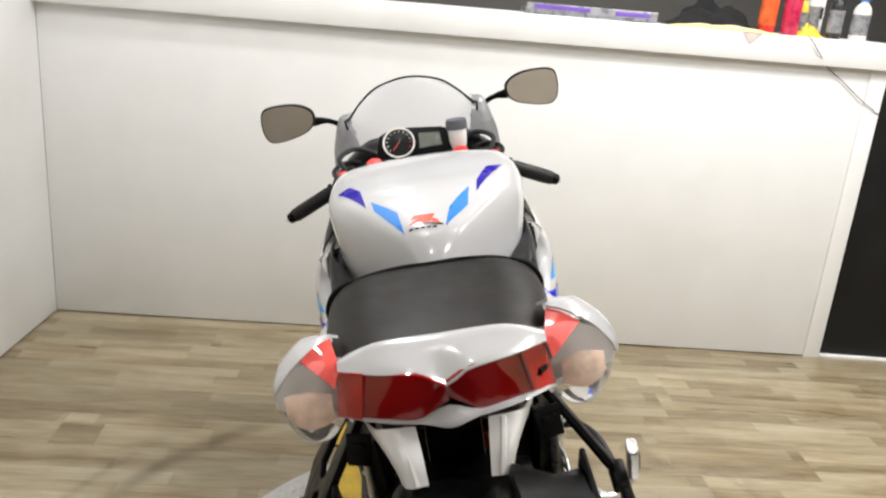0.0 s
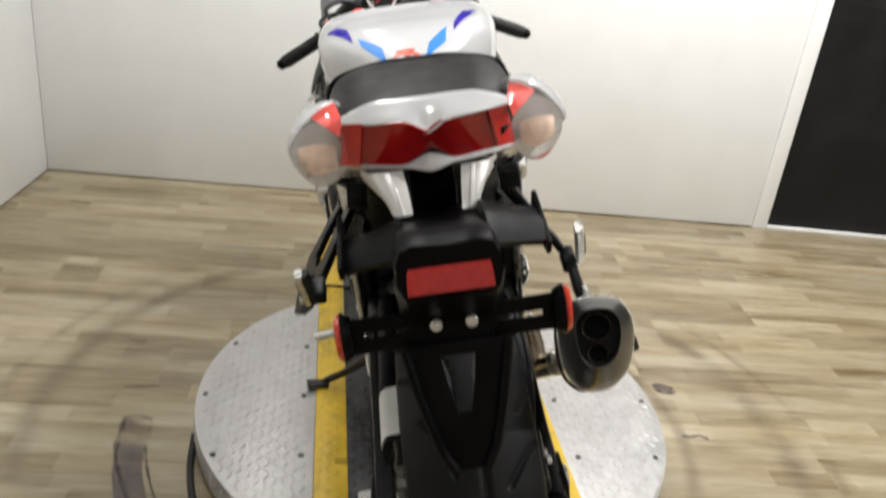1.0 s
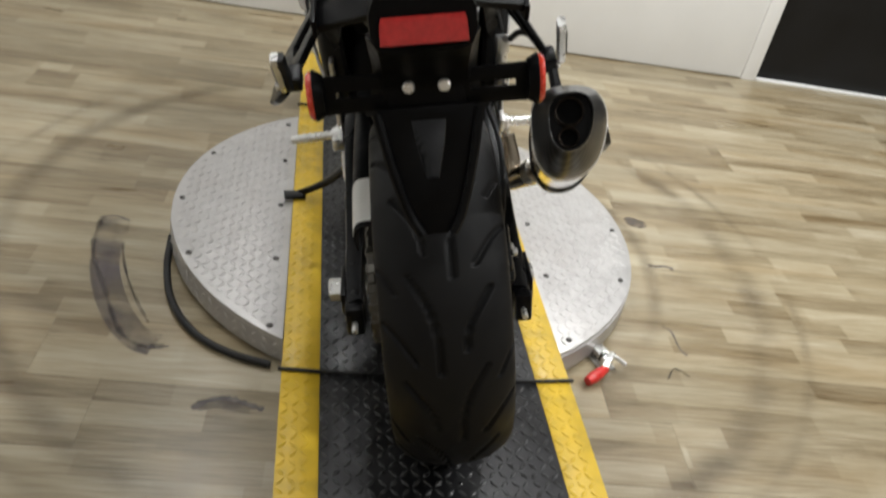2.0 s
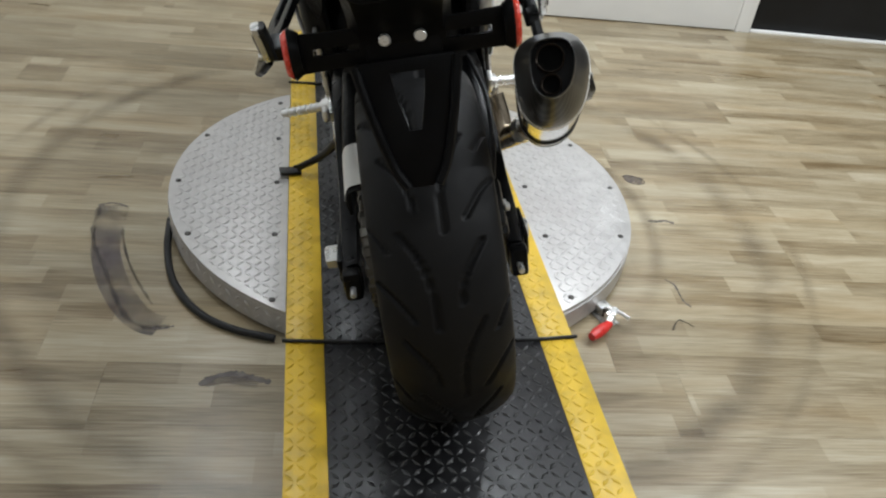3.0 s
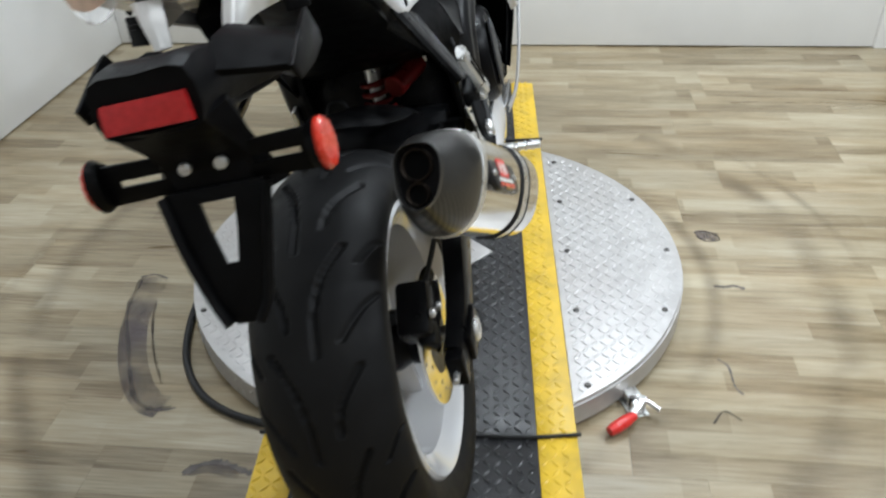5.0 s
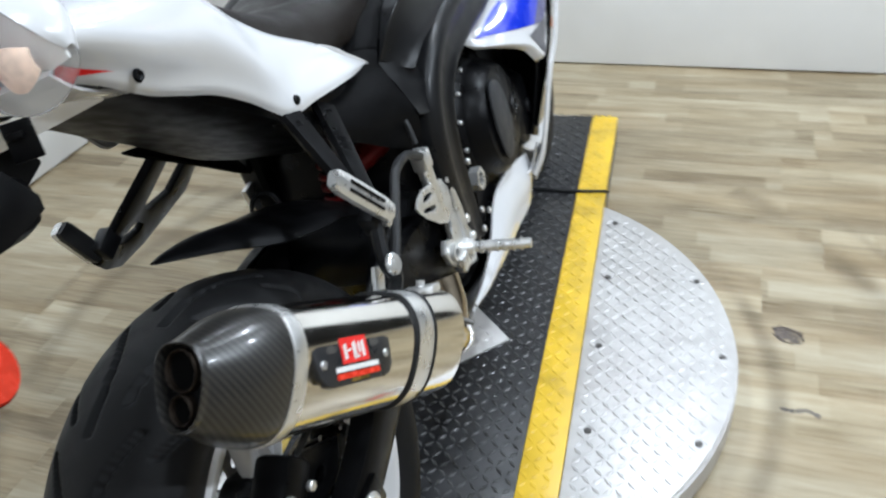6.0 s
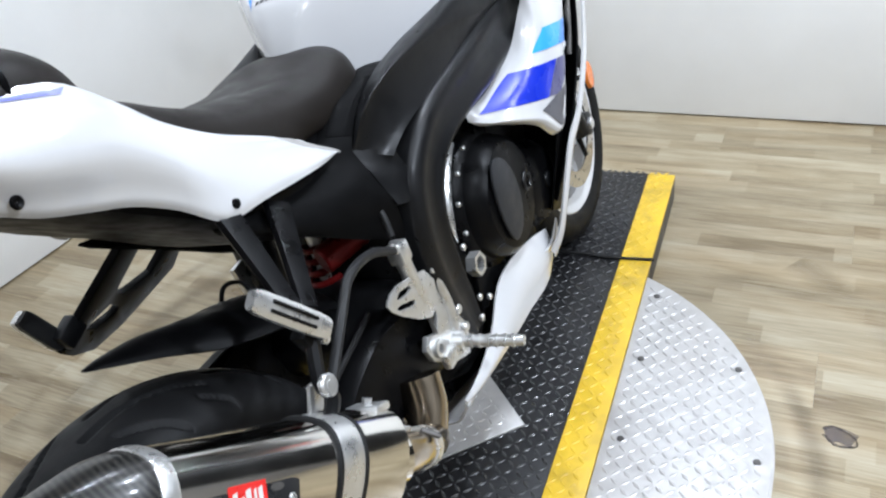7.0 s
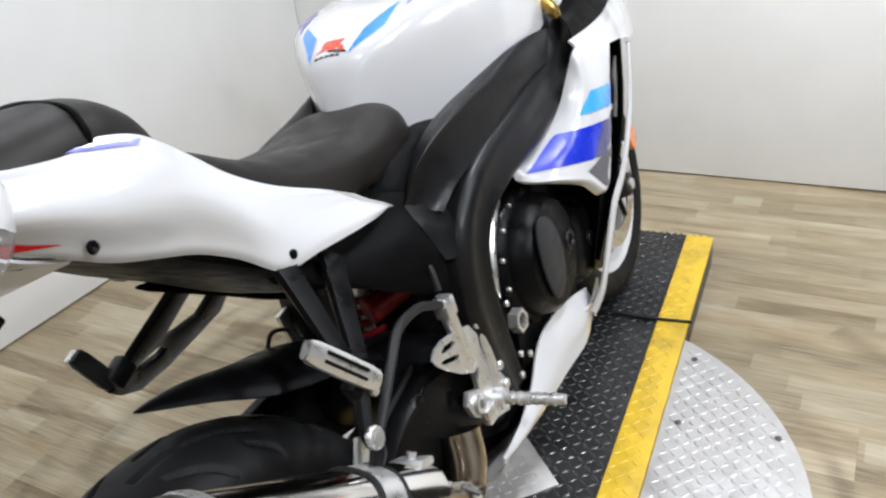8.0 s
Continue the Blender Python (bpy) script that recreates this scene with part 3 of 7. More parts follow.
table = empty("turntable")
track(table, GAP0, GAP1)
R_TABLE = 0.612
v, f = [], []
for s in (-1, 1):
    # each side wing is a segment of the disc outside the lane
    lim = EDGE + 0.001 - s * CENTRE.x
    a0 = math.acos(lim / R_TABLE)
    ring = [(CENTRE.x + s * R_TABLE * math.cos(a), CENTRE.y + R_TABLE * math.sin(a)) for a in np.linspace(-a0, a0, 49)]
    part("wing_plate", plate(ring, Matrix.Translation((0, 0, DECK - 0.015)), 0.010, bevel=0.001), TREAD_SILVER, table, "silver tread-plate wing of the disc")
    lv, lf = tread_lugs(lambda x, y: s * x > EDGE + 0.010 and (Vector((x, y, 0)) - CENTRE).length < R_TABLE - 0.014,
                        CENTRE.x - R_TABLE, CENTRE.x + R_TABLE, CENTRE.y - R_TABLE, CENTRE.y + R_TABLE, DECK - 0.005, height=0.0017)
    tagged(from_lists("wing_tread", lv, lf, TREAD_SILVER, table), kind="stuff")
    rim = [[(x, y, z) for x, y in ring] for z in (0.012, DECK - 0.0152)]
    part("rim_skirt", grid_mesh(np.array(rim), thick=0.004), TREAD_SILVER, table, "tread-plate skirt round the disc")
    sv = []
    for k, a in enumerate(np.linspace(-a0 + 0.03, a0 - 0.03, 44)):
        for h in (0.026, 0.050):
            c = Vector((CENTRE.x + s * (R_TABLE + 0.0005) * math.cos(a), CENTRE.y + R_TABLE * math.sin(a), h))
            t = Vector((-s * math.sin(a), math.cos(a), 0))
            n = Vector((s * math.cos(a), math.sin(a), 0))
            w = (t + Vector((0, 0, 1 if k % 2 else -1))).normalized()
            q = n.cross(w)
            sv += [(c - w * 0.013), (c - q * 0.0045), (c + w * 0.013), (c + q * 0.0045), (c + n * 0.0030)]
    sf = []
    for k in range(0, len(sv), 5):
        sf += [(k, k + 1, k + 4), (k + 1, k + 2, k + 4), (k + 2, k + 3, k + 4), (k + 3, k, k + 4)]
    tagged(from_lists("skirt_tread", sv, sf, TREAD_SILVER, table), kind="stuff")
    for y in (0.225, 0.469, 0.706, 0.944, 1.17):
        if abs(y - CENTRE.y) < math.sqrt(max(0, R_TABLE ** 2 - 0.338 ** 2)) - 0.015:
            bolt((s * 0.338 + 0.002, y, DECK - 0.005), (0, 0, 1), 0.0075, 0.003, STEEL_DARK, table)
    for y, x in ((0.470, 0.540), (0.707, 0.588), (0.952, 0.538)):
        bolt((s * x + 0.003, y, DECK - 0.005), (0, 0, 1), 0.0075, 0.003, STEEL_DARK, table)
part("core", turned([(0.004, 0.0), (0.004, 0.55), (DECK - 0.02, 0.55), (DECK - 0.02, 0.0)], 48, "z", CENTRE), STEEL_DARK, table)
tagged(table, "low round motorcycle turntable of silver tread plate with a black lane", "turntable")

# A black cord draws the dark line along each platform joint.
for y, lift in ((GAP0, 0), (GAP1, 0)):
    cord = part("seam_strip", tube([(-0.312, y + 0.004, DECK + 0.003), (-0.15, y - 0.004, DECK + 0.004), (0.05, y, DECK + 0.004), (0.2, y - 0.006, DECK + 0.004),
                                    (0.312, y + 0.002, DECK + 0.003)], 0.0042, 8), RUBBER_HOSE, None)
    tagged(cord, "thin black cord drawn along the platform joint", "strip", "joint strips")
pad = part("scrap_plate", plate([(0.150, 0.690), (0.006, 0.556), (-0.130, 0.690), (0.020, 0.826)], Matrix.Translation((0, 0, DECK + 0.0017)), 0.004, bevel=0.0006), TREAD_SILVER, None)
v, f = tread_lugs(lambda x, y: abs(x - 0.012) + abs(y - 0.691) < 0.115, -0.13, 0.16, 0.55, 0.83, DECK + 0.0056, pitch=0.020, length=0.019)
tagged(from_lists("pad_tread", v, f, TREAD_SILVER, pad), kind="stuff")
tagged(pad, "loose square of silver tread plate lying on the black lane", "metal plate")

# black hose bending round the table
hose = part("hose", tube([(-0.600, 0.62, 0.012), (-0.592, 0.50, 0.011), (-0.562, 0.37, 0.011), (-0.500, 0.265, 0.011), (-0.420, 0.205, 0.011), (-0.33, 0.172, 0.011)], 0.0085, 12), RUBBER_HOSE, None)
tagged(hose, "black rubber hose curving along the floor beside the turntable", "hose")

# toggle clamp with a red grip
clamp = empty("toggle_clamp")
part("grip", tube([(0.380, 0.150, 0.020), (0.405, 0.168, 0.021), (0.436, 0.192, 0.023)], [0.010, 0.0135, 0.013, 0.0095], 14), RED_PLASTIC, clamp, "red dipped plastic grip")
part("bracket", block((0.443, 0.243, 0.016), (0.030, 0.050, 0.028), (0, 0, 20), 0.003), ALU, clamp)
part("lever", block((0.447, 0.212, 0.030), (0.014, 0.055, 0.010), (6, 0, -38), 0.002), ALU, clamp)
part("arm", tube([(0.443, 0.236, 0.030), (0.468, 0.222, 0.031), (0.490, 0.206, 0.024)], 0.005, 8), ALU, clamp)
part("pin", rod((0.436, 0.230, 0.038), (0.436, 0.230, 0.012), 0.006, n=10, bevel=0.001), STEEL_DARK, clamp)
part("base", block((0.443, 0.238, 0.0015), (0.040, 0.064, 0.003), (0, 0, 20), 0.001), ALU, clamp)
tagged(clamp, "steel toggle clamp with a red grip on the floor", "clamp")

# ---- things on the ledge ----
on_ledge = TOP


def on(u, depth):
    p = far(u, depth)
    return Matrix.Translation((p.x, p.y, on_ledge)) @ pose(0, 0, 0, 0, 0, FAR)


def can(u, depth, r, h, mat, cap, label, band=None):
    t = empty("spray_can", on(u, depth))
    part("body", turned([(0, 0.0), (0, r * 0.92), (0.004, r), (h * 0.80, r), (h * 0.84, r * 0.9), (h * 0.86, r * 0.62), (h * 0.86, 0)], 24, "z"), mat, t)
    part("cap", turned([(h * 0.845, r * 0.66), (h * 0.97, r * 0.62), (h, r * 0.5), (h, 0)], 20, "z"), cap, t)
    if band:
        part("label", turned([(h * 0.15, r + 0.0006), (h * 0.7, r + 0.0006)], 24, "z"), band, t)
    return tagged(t, label, "spray can")


BOTTLE_GREY = material("silver_label", (0.32, 0.32, 0.34), 0.3, metal=0.4, vary=0.3, scale=30)
BOX_YELLOW = material("yellow_print", (0.72, 0.52, 0.04), 0.5, vary=0.2, scale=40)
BOX_PALE = material("pale_print", (0.62, 0.55, 0.50), 0.5, vary=0.15, scale=30)
PURPLE_PLASTIC = material("purple_plastic", (0.16, 0.08, 0.42), 0.4, vary=0.15, scale=20)
can(2.80, 0.10, 0.033, 0.19, RED_PLASTIC, RED_PLASTIC, "red and orange aerosol can standing on the ledge", material("orange_print", (0.72, 0.12, 0.03), 0.35, vary=0.35, scale=25))
can(2.885, 0.08, 0.033, 0.185, material("crimson_print", (0.48, 0.02, 0.07), 0.3, vary=0.3, scale=30), RED_PLASTIC, "crimson aerosol can standing on the ledge")


def bottle(u, depth, r, h, mat, neck, cap, label):
    t = empty("bottle", on(u, depth))
    part("body", turned([(0, 0.0), (0, r * 0.9), (0.006, r), (h * 0.66, r), (h * 0.76, r * 0.8), (h * 0.84, neck), (h * 0.9, neck), (h * 0.9, 0)], 24, "z"), mat, t)
    part("cap", turned([(h * 0.88, neck * 1.25), (h * 0.985, neck * 1.2), (h, neck * 0.9), (h, 0)], 18, "z"), cap, t)
    part("label", turned([(h * 0.12, r + 0.0006), (h * 0.58, r + 0.0006)], 24, "z"), BOTTLE_GREY, t)
    return tagged(t, label, "bottle")


bottle(3.06, 0.07, 0.028, 0.185, LABEL_BLACK, 0.011, ALU, "dark cylinder bottle with a silver label on the ledge")
bottle(3.155, 0.06, 0.033, 0.17, WHITE_PLASTIC, 0.014, BLUE, "white plastic bottle with a blue cap on the ledge")
bottle(2.992, 0.13, 0.027, 0.20, WHITE_PLASTIC, 0.012, BOX_YELLOW, "pale plastic bottle with a yellow cap on the ledge")
bottle(2.935, 0.10, 0.022, 0.155, BOX_YELLOW, 0.010, LABEL_BLACK, "small yellow bottle with a dark cap on the ledge")
BOXES = [(2.965, 0.20, 0.075, 0.05, 0.16, BOX_PALE, "pale printed carton standing on the ledge", BOX_YELLOW),
         (3.03, 0.24, 0.10, 0.05, 0.15, LABEL_WHITE, "white printed carton standing on the ledge", LABEL_BLACK),
         (2.925, 0.16, 0.045, 0.04, 0.10, BLUE, "small blue and yellow carton on the ledge", BOX_YELLOW)]
for u, dep, w, d, h, mat, label, band in BOXES:
    t = empty("carton", on(u, dep))
    part("box", block((0, 0, h / 2), (w, d, h), bevel=0.002), mat, t)
    part("print_band", block((0.004, -d / 2 - 0.001, h * 0.62), (w * 0.8, 0.0015, h * 0.3), bevel=0), band, t)
    part("print_bar", block((0, -d / 2 - 0.001, h * 0.3), (w * 0.55, 0.0015, h * 0.07), bevel=0), LABEL_BLACK, t)
    tagged(t, label, "carton")


def crumpled(name, u, dep, w, d, h, mat, label, seed):
    """A heap of soft cloth."""
    rng = np.random.RandomState(seed)
    n = 26
    g = np.zeros((n, n, 3))
    for i in range(n):
        for j in range(n):
            x, y = (i / (n - 1) - 0.5), (j / (n - 1) - 0.5)
            fall = max(0.0, 1 - (2 * abs(x)) ** 2.4) * max(0.0, 1 - (2 * abs(y)) ** 2.4)
            lump = noise.fractal(Vector((x * 4 + seed, y * 4, seed)), 1.0, 2.0, 4)
            g[i, j] = (x * w * (1 + 0.08 * lump), y * d * (1 + 0.08 * lump), 0.002 + fall * h * (0.62 + 0.55 * lump))
    bm = grid_mesh(g, thick=0)
    geo = bmesh.ops.extrude_face_region(bm, geom=bm.faces[:])
    for v in [q for q in geo["geom"] if isinstance(q, bmesh.types.BMVert)]:
        v.co.z = 0.0
    ob = part(name, bm, mat, None, angle=80)
    ob.matrix_basis = on(u, dep)
    return tagged(ob, label, "cloth")


crumpled("cleaning_cloth", 2.60, 0.035, 0.42, 0.11, 0.020, CLOTH_YELLOW, "crumpled pale yellow cleaning cloth lying along the ledge", 3)
crumpled("black_glove", 2.60, 0.17, 0.34, 0.15, 0.13, CLOTH_BLACK, "crumpled black work cloth heaped on the ledge", 8)
crumpled("yellow_rag", 2.965, 0.085, 0.11, 0.06, 0.055, BOX_YELLOW, "small bright yellow rag bunched on the ledge", 5)
tray = empty("parts_tray", on(2.10, 0.20))
part("tray_body", merged(block((0, 0, 0.012), (0.52, 0.2, 0.022), bevel=0.006), block((0, -0.1, 0.026), (0.52, 0.01, 0.03), bevel=0.003)), BOTTLE_GREY, tray)
part("strip", block((-0.12, -0.107, 0.028), (0.22, 0.006, 0.016), bevel=0.002), PURPLE_PLASTIC, tray, "purple plastic strip")
part("strip", block((0.16, -0.107, 0.025), (0.14, 0.006, 0.016), bevel=0.002), PURPLE_PLASTIC, tray, "purple plastic strip")
tagged(tray, "low grey tray with purple strips on the ledge", "tray")
flag = part("paper_tag", plate([(-0.035, 0), (0.045, 0), (0.0, -0.042)], on(2.69, -0.0395) @ pose(0, 0, -0.002, 90, 0, 0), 0.0006), BOX_PALE, None)
tagged(flag, "corner of pale cloth hanging over the ledge", "cloth")
cable = part("cable", tube([far(2.92, -0.005, TOP + 0.004), far(2.925, -0.043, TOP - 0.008), far(2.97, -0.044, 1.285), far(3.03, -0.012, 1.235), far(3.10, -0.009, 1.19), far(3.19, -0.010, 1.125),
                                     far(WALL_LEN + 0.04, -0.012, 1.090), far(WALL_LEN + 0.09, -0.008, 1.07), far(WALL_LEN + 0.5, -0.012, 1.01)], 0.0015, 6), RUBBER_HOSE, None)
tagged(cable, "thin grey cable hanging from the ledge across the wall", "cable")

# ---- scuffs on the boards ----
def scuff(name, pts, width, mat, label, closed=False, lift=0.0006):
    """A thin worn mark on the floor along a curve."""
    p = crom(pts, 8, closed)
    rng = random.Random(len(pts) * 7 + int(100 * abs(pts[0][0])))
    bm = bmesh.new()
    rows = []
    for i in range(len(p)):
        a, b = p[max(i - 1, 0)], p[min(i + 1, len(p) - 1)]
        d = np.array([b[0] - a[0], b[1] - a[1]])
        d /= max(np.linalg.norm(d), 1e-6)
        nx = np.array([-d[1], d[0]])
        w = width * ((0.35 + 0.65 * rng.random()) if width < 0.02 else 1.0) / 2
        z = lift + 0.0002 * rng.random()
        rows.append((bm.verts.new((*(p[i] + nx * w), z)), bm.verts.new((*(p[i] - nx * w), z))))
    for i in range(len(rows) - 1):
        bm.faces.new((rows[i][0], rows[i + 1][0], rows[i + 1][1], rows[i][1]))
    geo = bmesh.ops.extrude_face_region(bm, geom=bm.faces[:])
    for v in [q for q in geo["geom"] if isinstance(q, bmesh.types.BMVert)]:
        v.co.z = 0.0
    return tagged(link(name, bm, mat, None, False), label, "floor scuff", kind="stuff")


SCUFF_HAZE = rub_material("scuff_haze", (0.15, 0.125, 0.135), 0.62)
scuff("scuff_patch", [(-0.752, 0.700), (-0.745, 0.60), (-0.735, 0.50), (-0.700, 0.39), (-0.655, 0.30), (-0.610, 0.245), (-0.575, 0.230)], 0.066, SCUFF_HAZE, "hazy grey worn patch on the floor boards", lift=0.0003)
scuff("scuff_patch", [(-0.465, 0.058), (-0.42, 0.066), (-0.36, 0.052)], 0.028, SCUFF_HAZE, "hazy grey worn patch on the floor boards", lift=0.0003)
scuff("scuff_patch", [(0.715, 0.880), (0.740, 0.885), (0.768, 0.872)], 0.040, SCUFF_HAZE, "hazy grey worn patch on the floor boards", lift=0.0003)
scuff("scuff_mark", [(-0.79, 0.700), (-0.755, 0.712), (-0.715, 0.695)], 0.008, SCUFF, "dark scrape on the floor boards")
scuff("scuff_mark", [(-0.785, 0.69), (-0.775, 0.56), (-0.72, 0.42), (-0.655, 0.27), (-0.60, 0.225), (-0.555, 0.23)], 0.015, SCUFF_SOFT, "faint worn outline on the floor boards")
scuff("scuff_mark", [(-0.715, 0.69), (-0.705, 0.56), (-0.66, 0.42), (-0.60, 0.30)], 0.008, SCUFF_SOFT, "faint worn outline on the floor boards")
scuff("scuff_mark", [(-0.59, 0.223), (-0.568, 0.222), (-0.545, 0.228)], 0.008, SCUFF, "dark scrape on the floor boards")
scuff("scuff_mark", [(-0.475, 0.050), (-0.44, 0.075), (-0.40, 0.079), (-0.36, 0.062), (-0.335, 0.052)], 0.019, SCUFF, "curved dark scrape on the floor boards")
scuff("scuff_mark", [(0.708, 0.654), (0.735, 0.650), (0.758, 0.655), (0.782, 0.642)], 0.013, SCUFF, "short dark gouge in the floor boards")
scuff("scuff_mark", [(0.655, 0.385), (0.672, 0.36), (0.671, 0.30), (0.682, 0.275)], 0.006, SCUFF, "thin dark scratch on the floor boards")
scuff("scuff_mark", [(0.60, 0.19), (0.63, 0.225), (0.66, 0.20)], 0.006, SCUFF_SOFT, "thin scratch on the floor boards")
scuff("scuff_mark", [(0.71, 0.895), (0.73, 0.905), (0.765, 0.885), (0.77, 0.86), (0.735, 0.855), (0.71, 0.88)], 0.007, SCUFF_SOFT, "small worn ring on the floor boards")
for r, a0, a1, w, cover in ((1.02, 120, 270, 0.10, 0.34), (1.13, 130, 262, 0.05, 0.22), (0.70, -85, 40, 0.07, 0.30), (0.99, -90, 50, 0.12, 0.34), (1.10, -80, 40, 0.05, 0.22)):
    rub = bmesh.new()
    edge = [[rub.verts.new((CENTRE.x + q * math.cos(radians(a)), CENTRE.y + q * math.sin(radians(a)), 0.0008)) for q in (r - w / 2, r + w / 2)] for a in np.linspace(a0, a1, 40)]
    for p, q in zip(edge[:-1], edge[1:]):
        rub.faces.new((p[0], p[1], q[1], q[0]))
    tagged(link("tyre_track", rub, rub_material("tyre_rub", (0.085, 0.060, 0.036), cover, (CENTRE, r, w / 2)), None, False), "faint curved tyre rub on the floor boards", "floor scuff", kind="stuff")

# ---- the motorcycle, in its own upright frame: rear axle over y = 0, tyres on z = 0 ----
bike = empty("motorcycle", Matrix.Translation((0.0206, 0, DECK + 0.0035)) @ pose(0, 0, 0, 0, 0, -2.38) @ pose(0, 0, 0, 0, -12.47, 0) @ Matrix.Scale(1.011, 4))
tagged(bike, "white sport motorcycle with blue decals leaning on its side stand", "motorcycle")


def both(name, bm, mat, label="", parent=None):
    """The part and its mirror image."""
    other = mirrored(bm)
    a = part(name, bm, mat, parent or bike, label)
    b = part(name, other, mat, parent or bike, label)
    return a, b


# wheels
REAR = (0.006, 0, 0.312)
FRONT = (0, 1.405, 0.299)


def tyre_mesh(radius, profile, n, m, grooves, period):
    """A tyre of revolution with its tread grooves pressed in. grooves: polylines of (round the wheel, across), metres."""
    prof = crom(profile, 12)
    seg = np.r_[0, np.cumsum(np.linalg.norm(np.diff(prof, axis=0), axis=1))]
    u = np.linspace(0, seg[-1], m)
    x, r = np.interp(u, seg, prof[:, 0]), np.interp(u, seg, prof[:, 1])
    across = u - seg[-1] / 2
    s = np.arange(n) / n * math.tau * radius
    S, U = np.meshgrid(s, across, indexing="ij")
    depth = np.zeros_like(S)
    for line, width in grooves:
        pts = crom(line, 6)
        for side in (1, -1):
            shift = 0.0 if side == 1 else period / 2
            q = np.mod(S - shift, period)
            for wrap in (0, -period):
                for a, b in zip(pts[:-1], pts[1:]):
                    d = b - a
                    t = np.clip(((q + wrap - a[0]) * d[0] + (U * side - a[1]) * d[1]) / max(d @ d, 1e-12), 0, 1)
                    dist = np.hypot(q + wrap - a[0] - t * d[0], U * side - a[1] - t * d[1])
                    depth = np.maximum(depth, np.clip((width - dist) / 0.0012, 0, 1))
    R = r[None, :] - 0.0065 * depth
    ang = S / radius
    co = np.stack([np.broadcast_to(x, R.shape), R * np.sin(ang), R * np.cos(ang)], axis=2).reshape(-1, 3)
    i, j = np.meshgrid(np.arange(n), np.arange(m - 1), indexing="ij")
    a, b = i * m + j, ((i + 1) % n) * m + j
    faces = np.stack([a, b, b + 1, a + 1], axis=2).reshape(-1, 4)
    return co, faces


def wheel(name, centre, radius, tyre_profile, rim_profile, spokes, grooves, period, n, m, label):
    hub = empty(name)
    hub.parent = bike
    hub.location = centre
    co, faces = tyre_mesh(radius, tyre_profile, n, m, grooves, period)
    me = bpy.data.meshes.new("tyre")
    me.from_pydata(co.tolist(), [], faces.tolist())
    me.materials.append(TYRE)
    me.shade_smooth()
    ob = new("tyre", me)
    ob.parent = hub
    part("rim", turned(rim_profile, 72, "x", closed=True), PAINT, hub, "white painted rim")
    for k in range(spokes):
        a = k * math.tau / spokes + 0.4
        for split in (-0.16, 0.16):
            d0, d1 = a + split * 0.5, a + split * 1.7
            p0 = Vector((0, 0.045 * math.sin(d0), 0.045 * math.cos(d0)))
            p1 = Vector((0, (radius - 0.112) * math.sin(d1), (radius - 0.112) * math.cos(d1)))
            rings = []
            for t in (0, 0.35, 0.75, 1.0):
                c = p0.lerp(p1, t)
                w, th = 0.016 - 0.005 * t, 0.026 - 0.010 * t
                dr = (p1 - p0).normalized()
                q = dr.cross(Vector((1, 0, 0)))
                rings.append([tuple(c + q * w * cx + Vector((1, 0, 0)) * th * cy) for cx, cy in ((1, .6), (.6, 1), (-.6, 1), (-1, .6), (-1, -.6), (-.6, -1), (.6, -1), (1, -.6))])
            part("spoke", loft(rings, 2, 1), PAINT, hub)
    part("hub", turned([(-0.055, 0.014), (-0.055, 0.036), (-0.03, 0.05), (0.03, 0.05), (0.055, 0.036), (0.055, 0.014)], 32, "x", closed=True), BLACK_METAL, hub)
    return hub


rear_prof = [(-0.064, 0.214), (-0.082, 0.226), (-0.094, 0.250), (-0.095, 0.268), (-0.088, 0.281), (-0.070, 0.2955), (-0.042, 0.307), (0, 0.312),
             (0.042, 0.307), (0.070, 0.2955), (0.088, 0.281), (0.095, 0.268), (0.094, 0.250), (0.082, 0.226), (0.064, 0.214)]
rear_grooves = [([(0.00, 0.012), (0.05, 0.014), (0.10, 0.026), (0.145, 0.052)], 0.0042),
                ([(0.015, 0.045), (0.055, 0.075), (0.075, 0.098)], 0.0040),
                ([(0.120, 0.072), (0.150, 0.092), (0.160, 0.104)], 0.0030),
                ([(0.175, 0.024), (0.215, 0.034), (0.262, 0.066)], 0.0042)]
rear = wheel("rear_wheel", REAR, 0.312, rear_prof,
             [(-0.080, 0.205), (-0.084, 0.218), (-0.076, 0.228), (-0.068, 0.219), (-0.060, 0.205), (-0.045, 0.190), (0.045, 0.190), (0.060, 0.205), (0.068, 0.219),
              (0.076, 0.228), (0.084, 0.218), (0.080, 0.205), (0.058, 0.184), (-0.058, 0.184)], 3, rear_grooves, 0.28, 880, 84, "")
front_prof = [(-0.044, 0.214), (-0.056, 0.226), (-0.063, 0.250), (-0.060, 0.268), (-0.048, 0.284), (-0.026, 0.2955), (0, 0.299),
              (0.026, 0.2955), (0.048, 0.284), (0.060, 0.268), (0.063, 0.250), (0.056, 0.226), (0.044, 0.214)]
front = wheel("front_wheel", FRONT, 0.299, front_prof,
              [(-0.050, 0.205), (-0.054, 0.218), (-0.048, 0.228), (-0.040, 0.216), (-0.030, 0.196), (0.030, 0.196), (0.040, 0.216), (0.048, 0.228), (0.054, 0.218),
               (0.050, 0.205), (0.034, 0.186), (-0.034, 0.186)], 3, [([(0.0, 0.01), (0.06, 0.03), (0.10, 0.055)], 0.003)], 0.24, 420, 44, "")


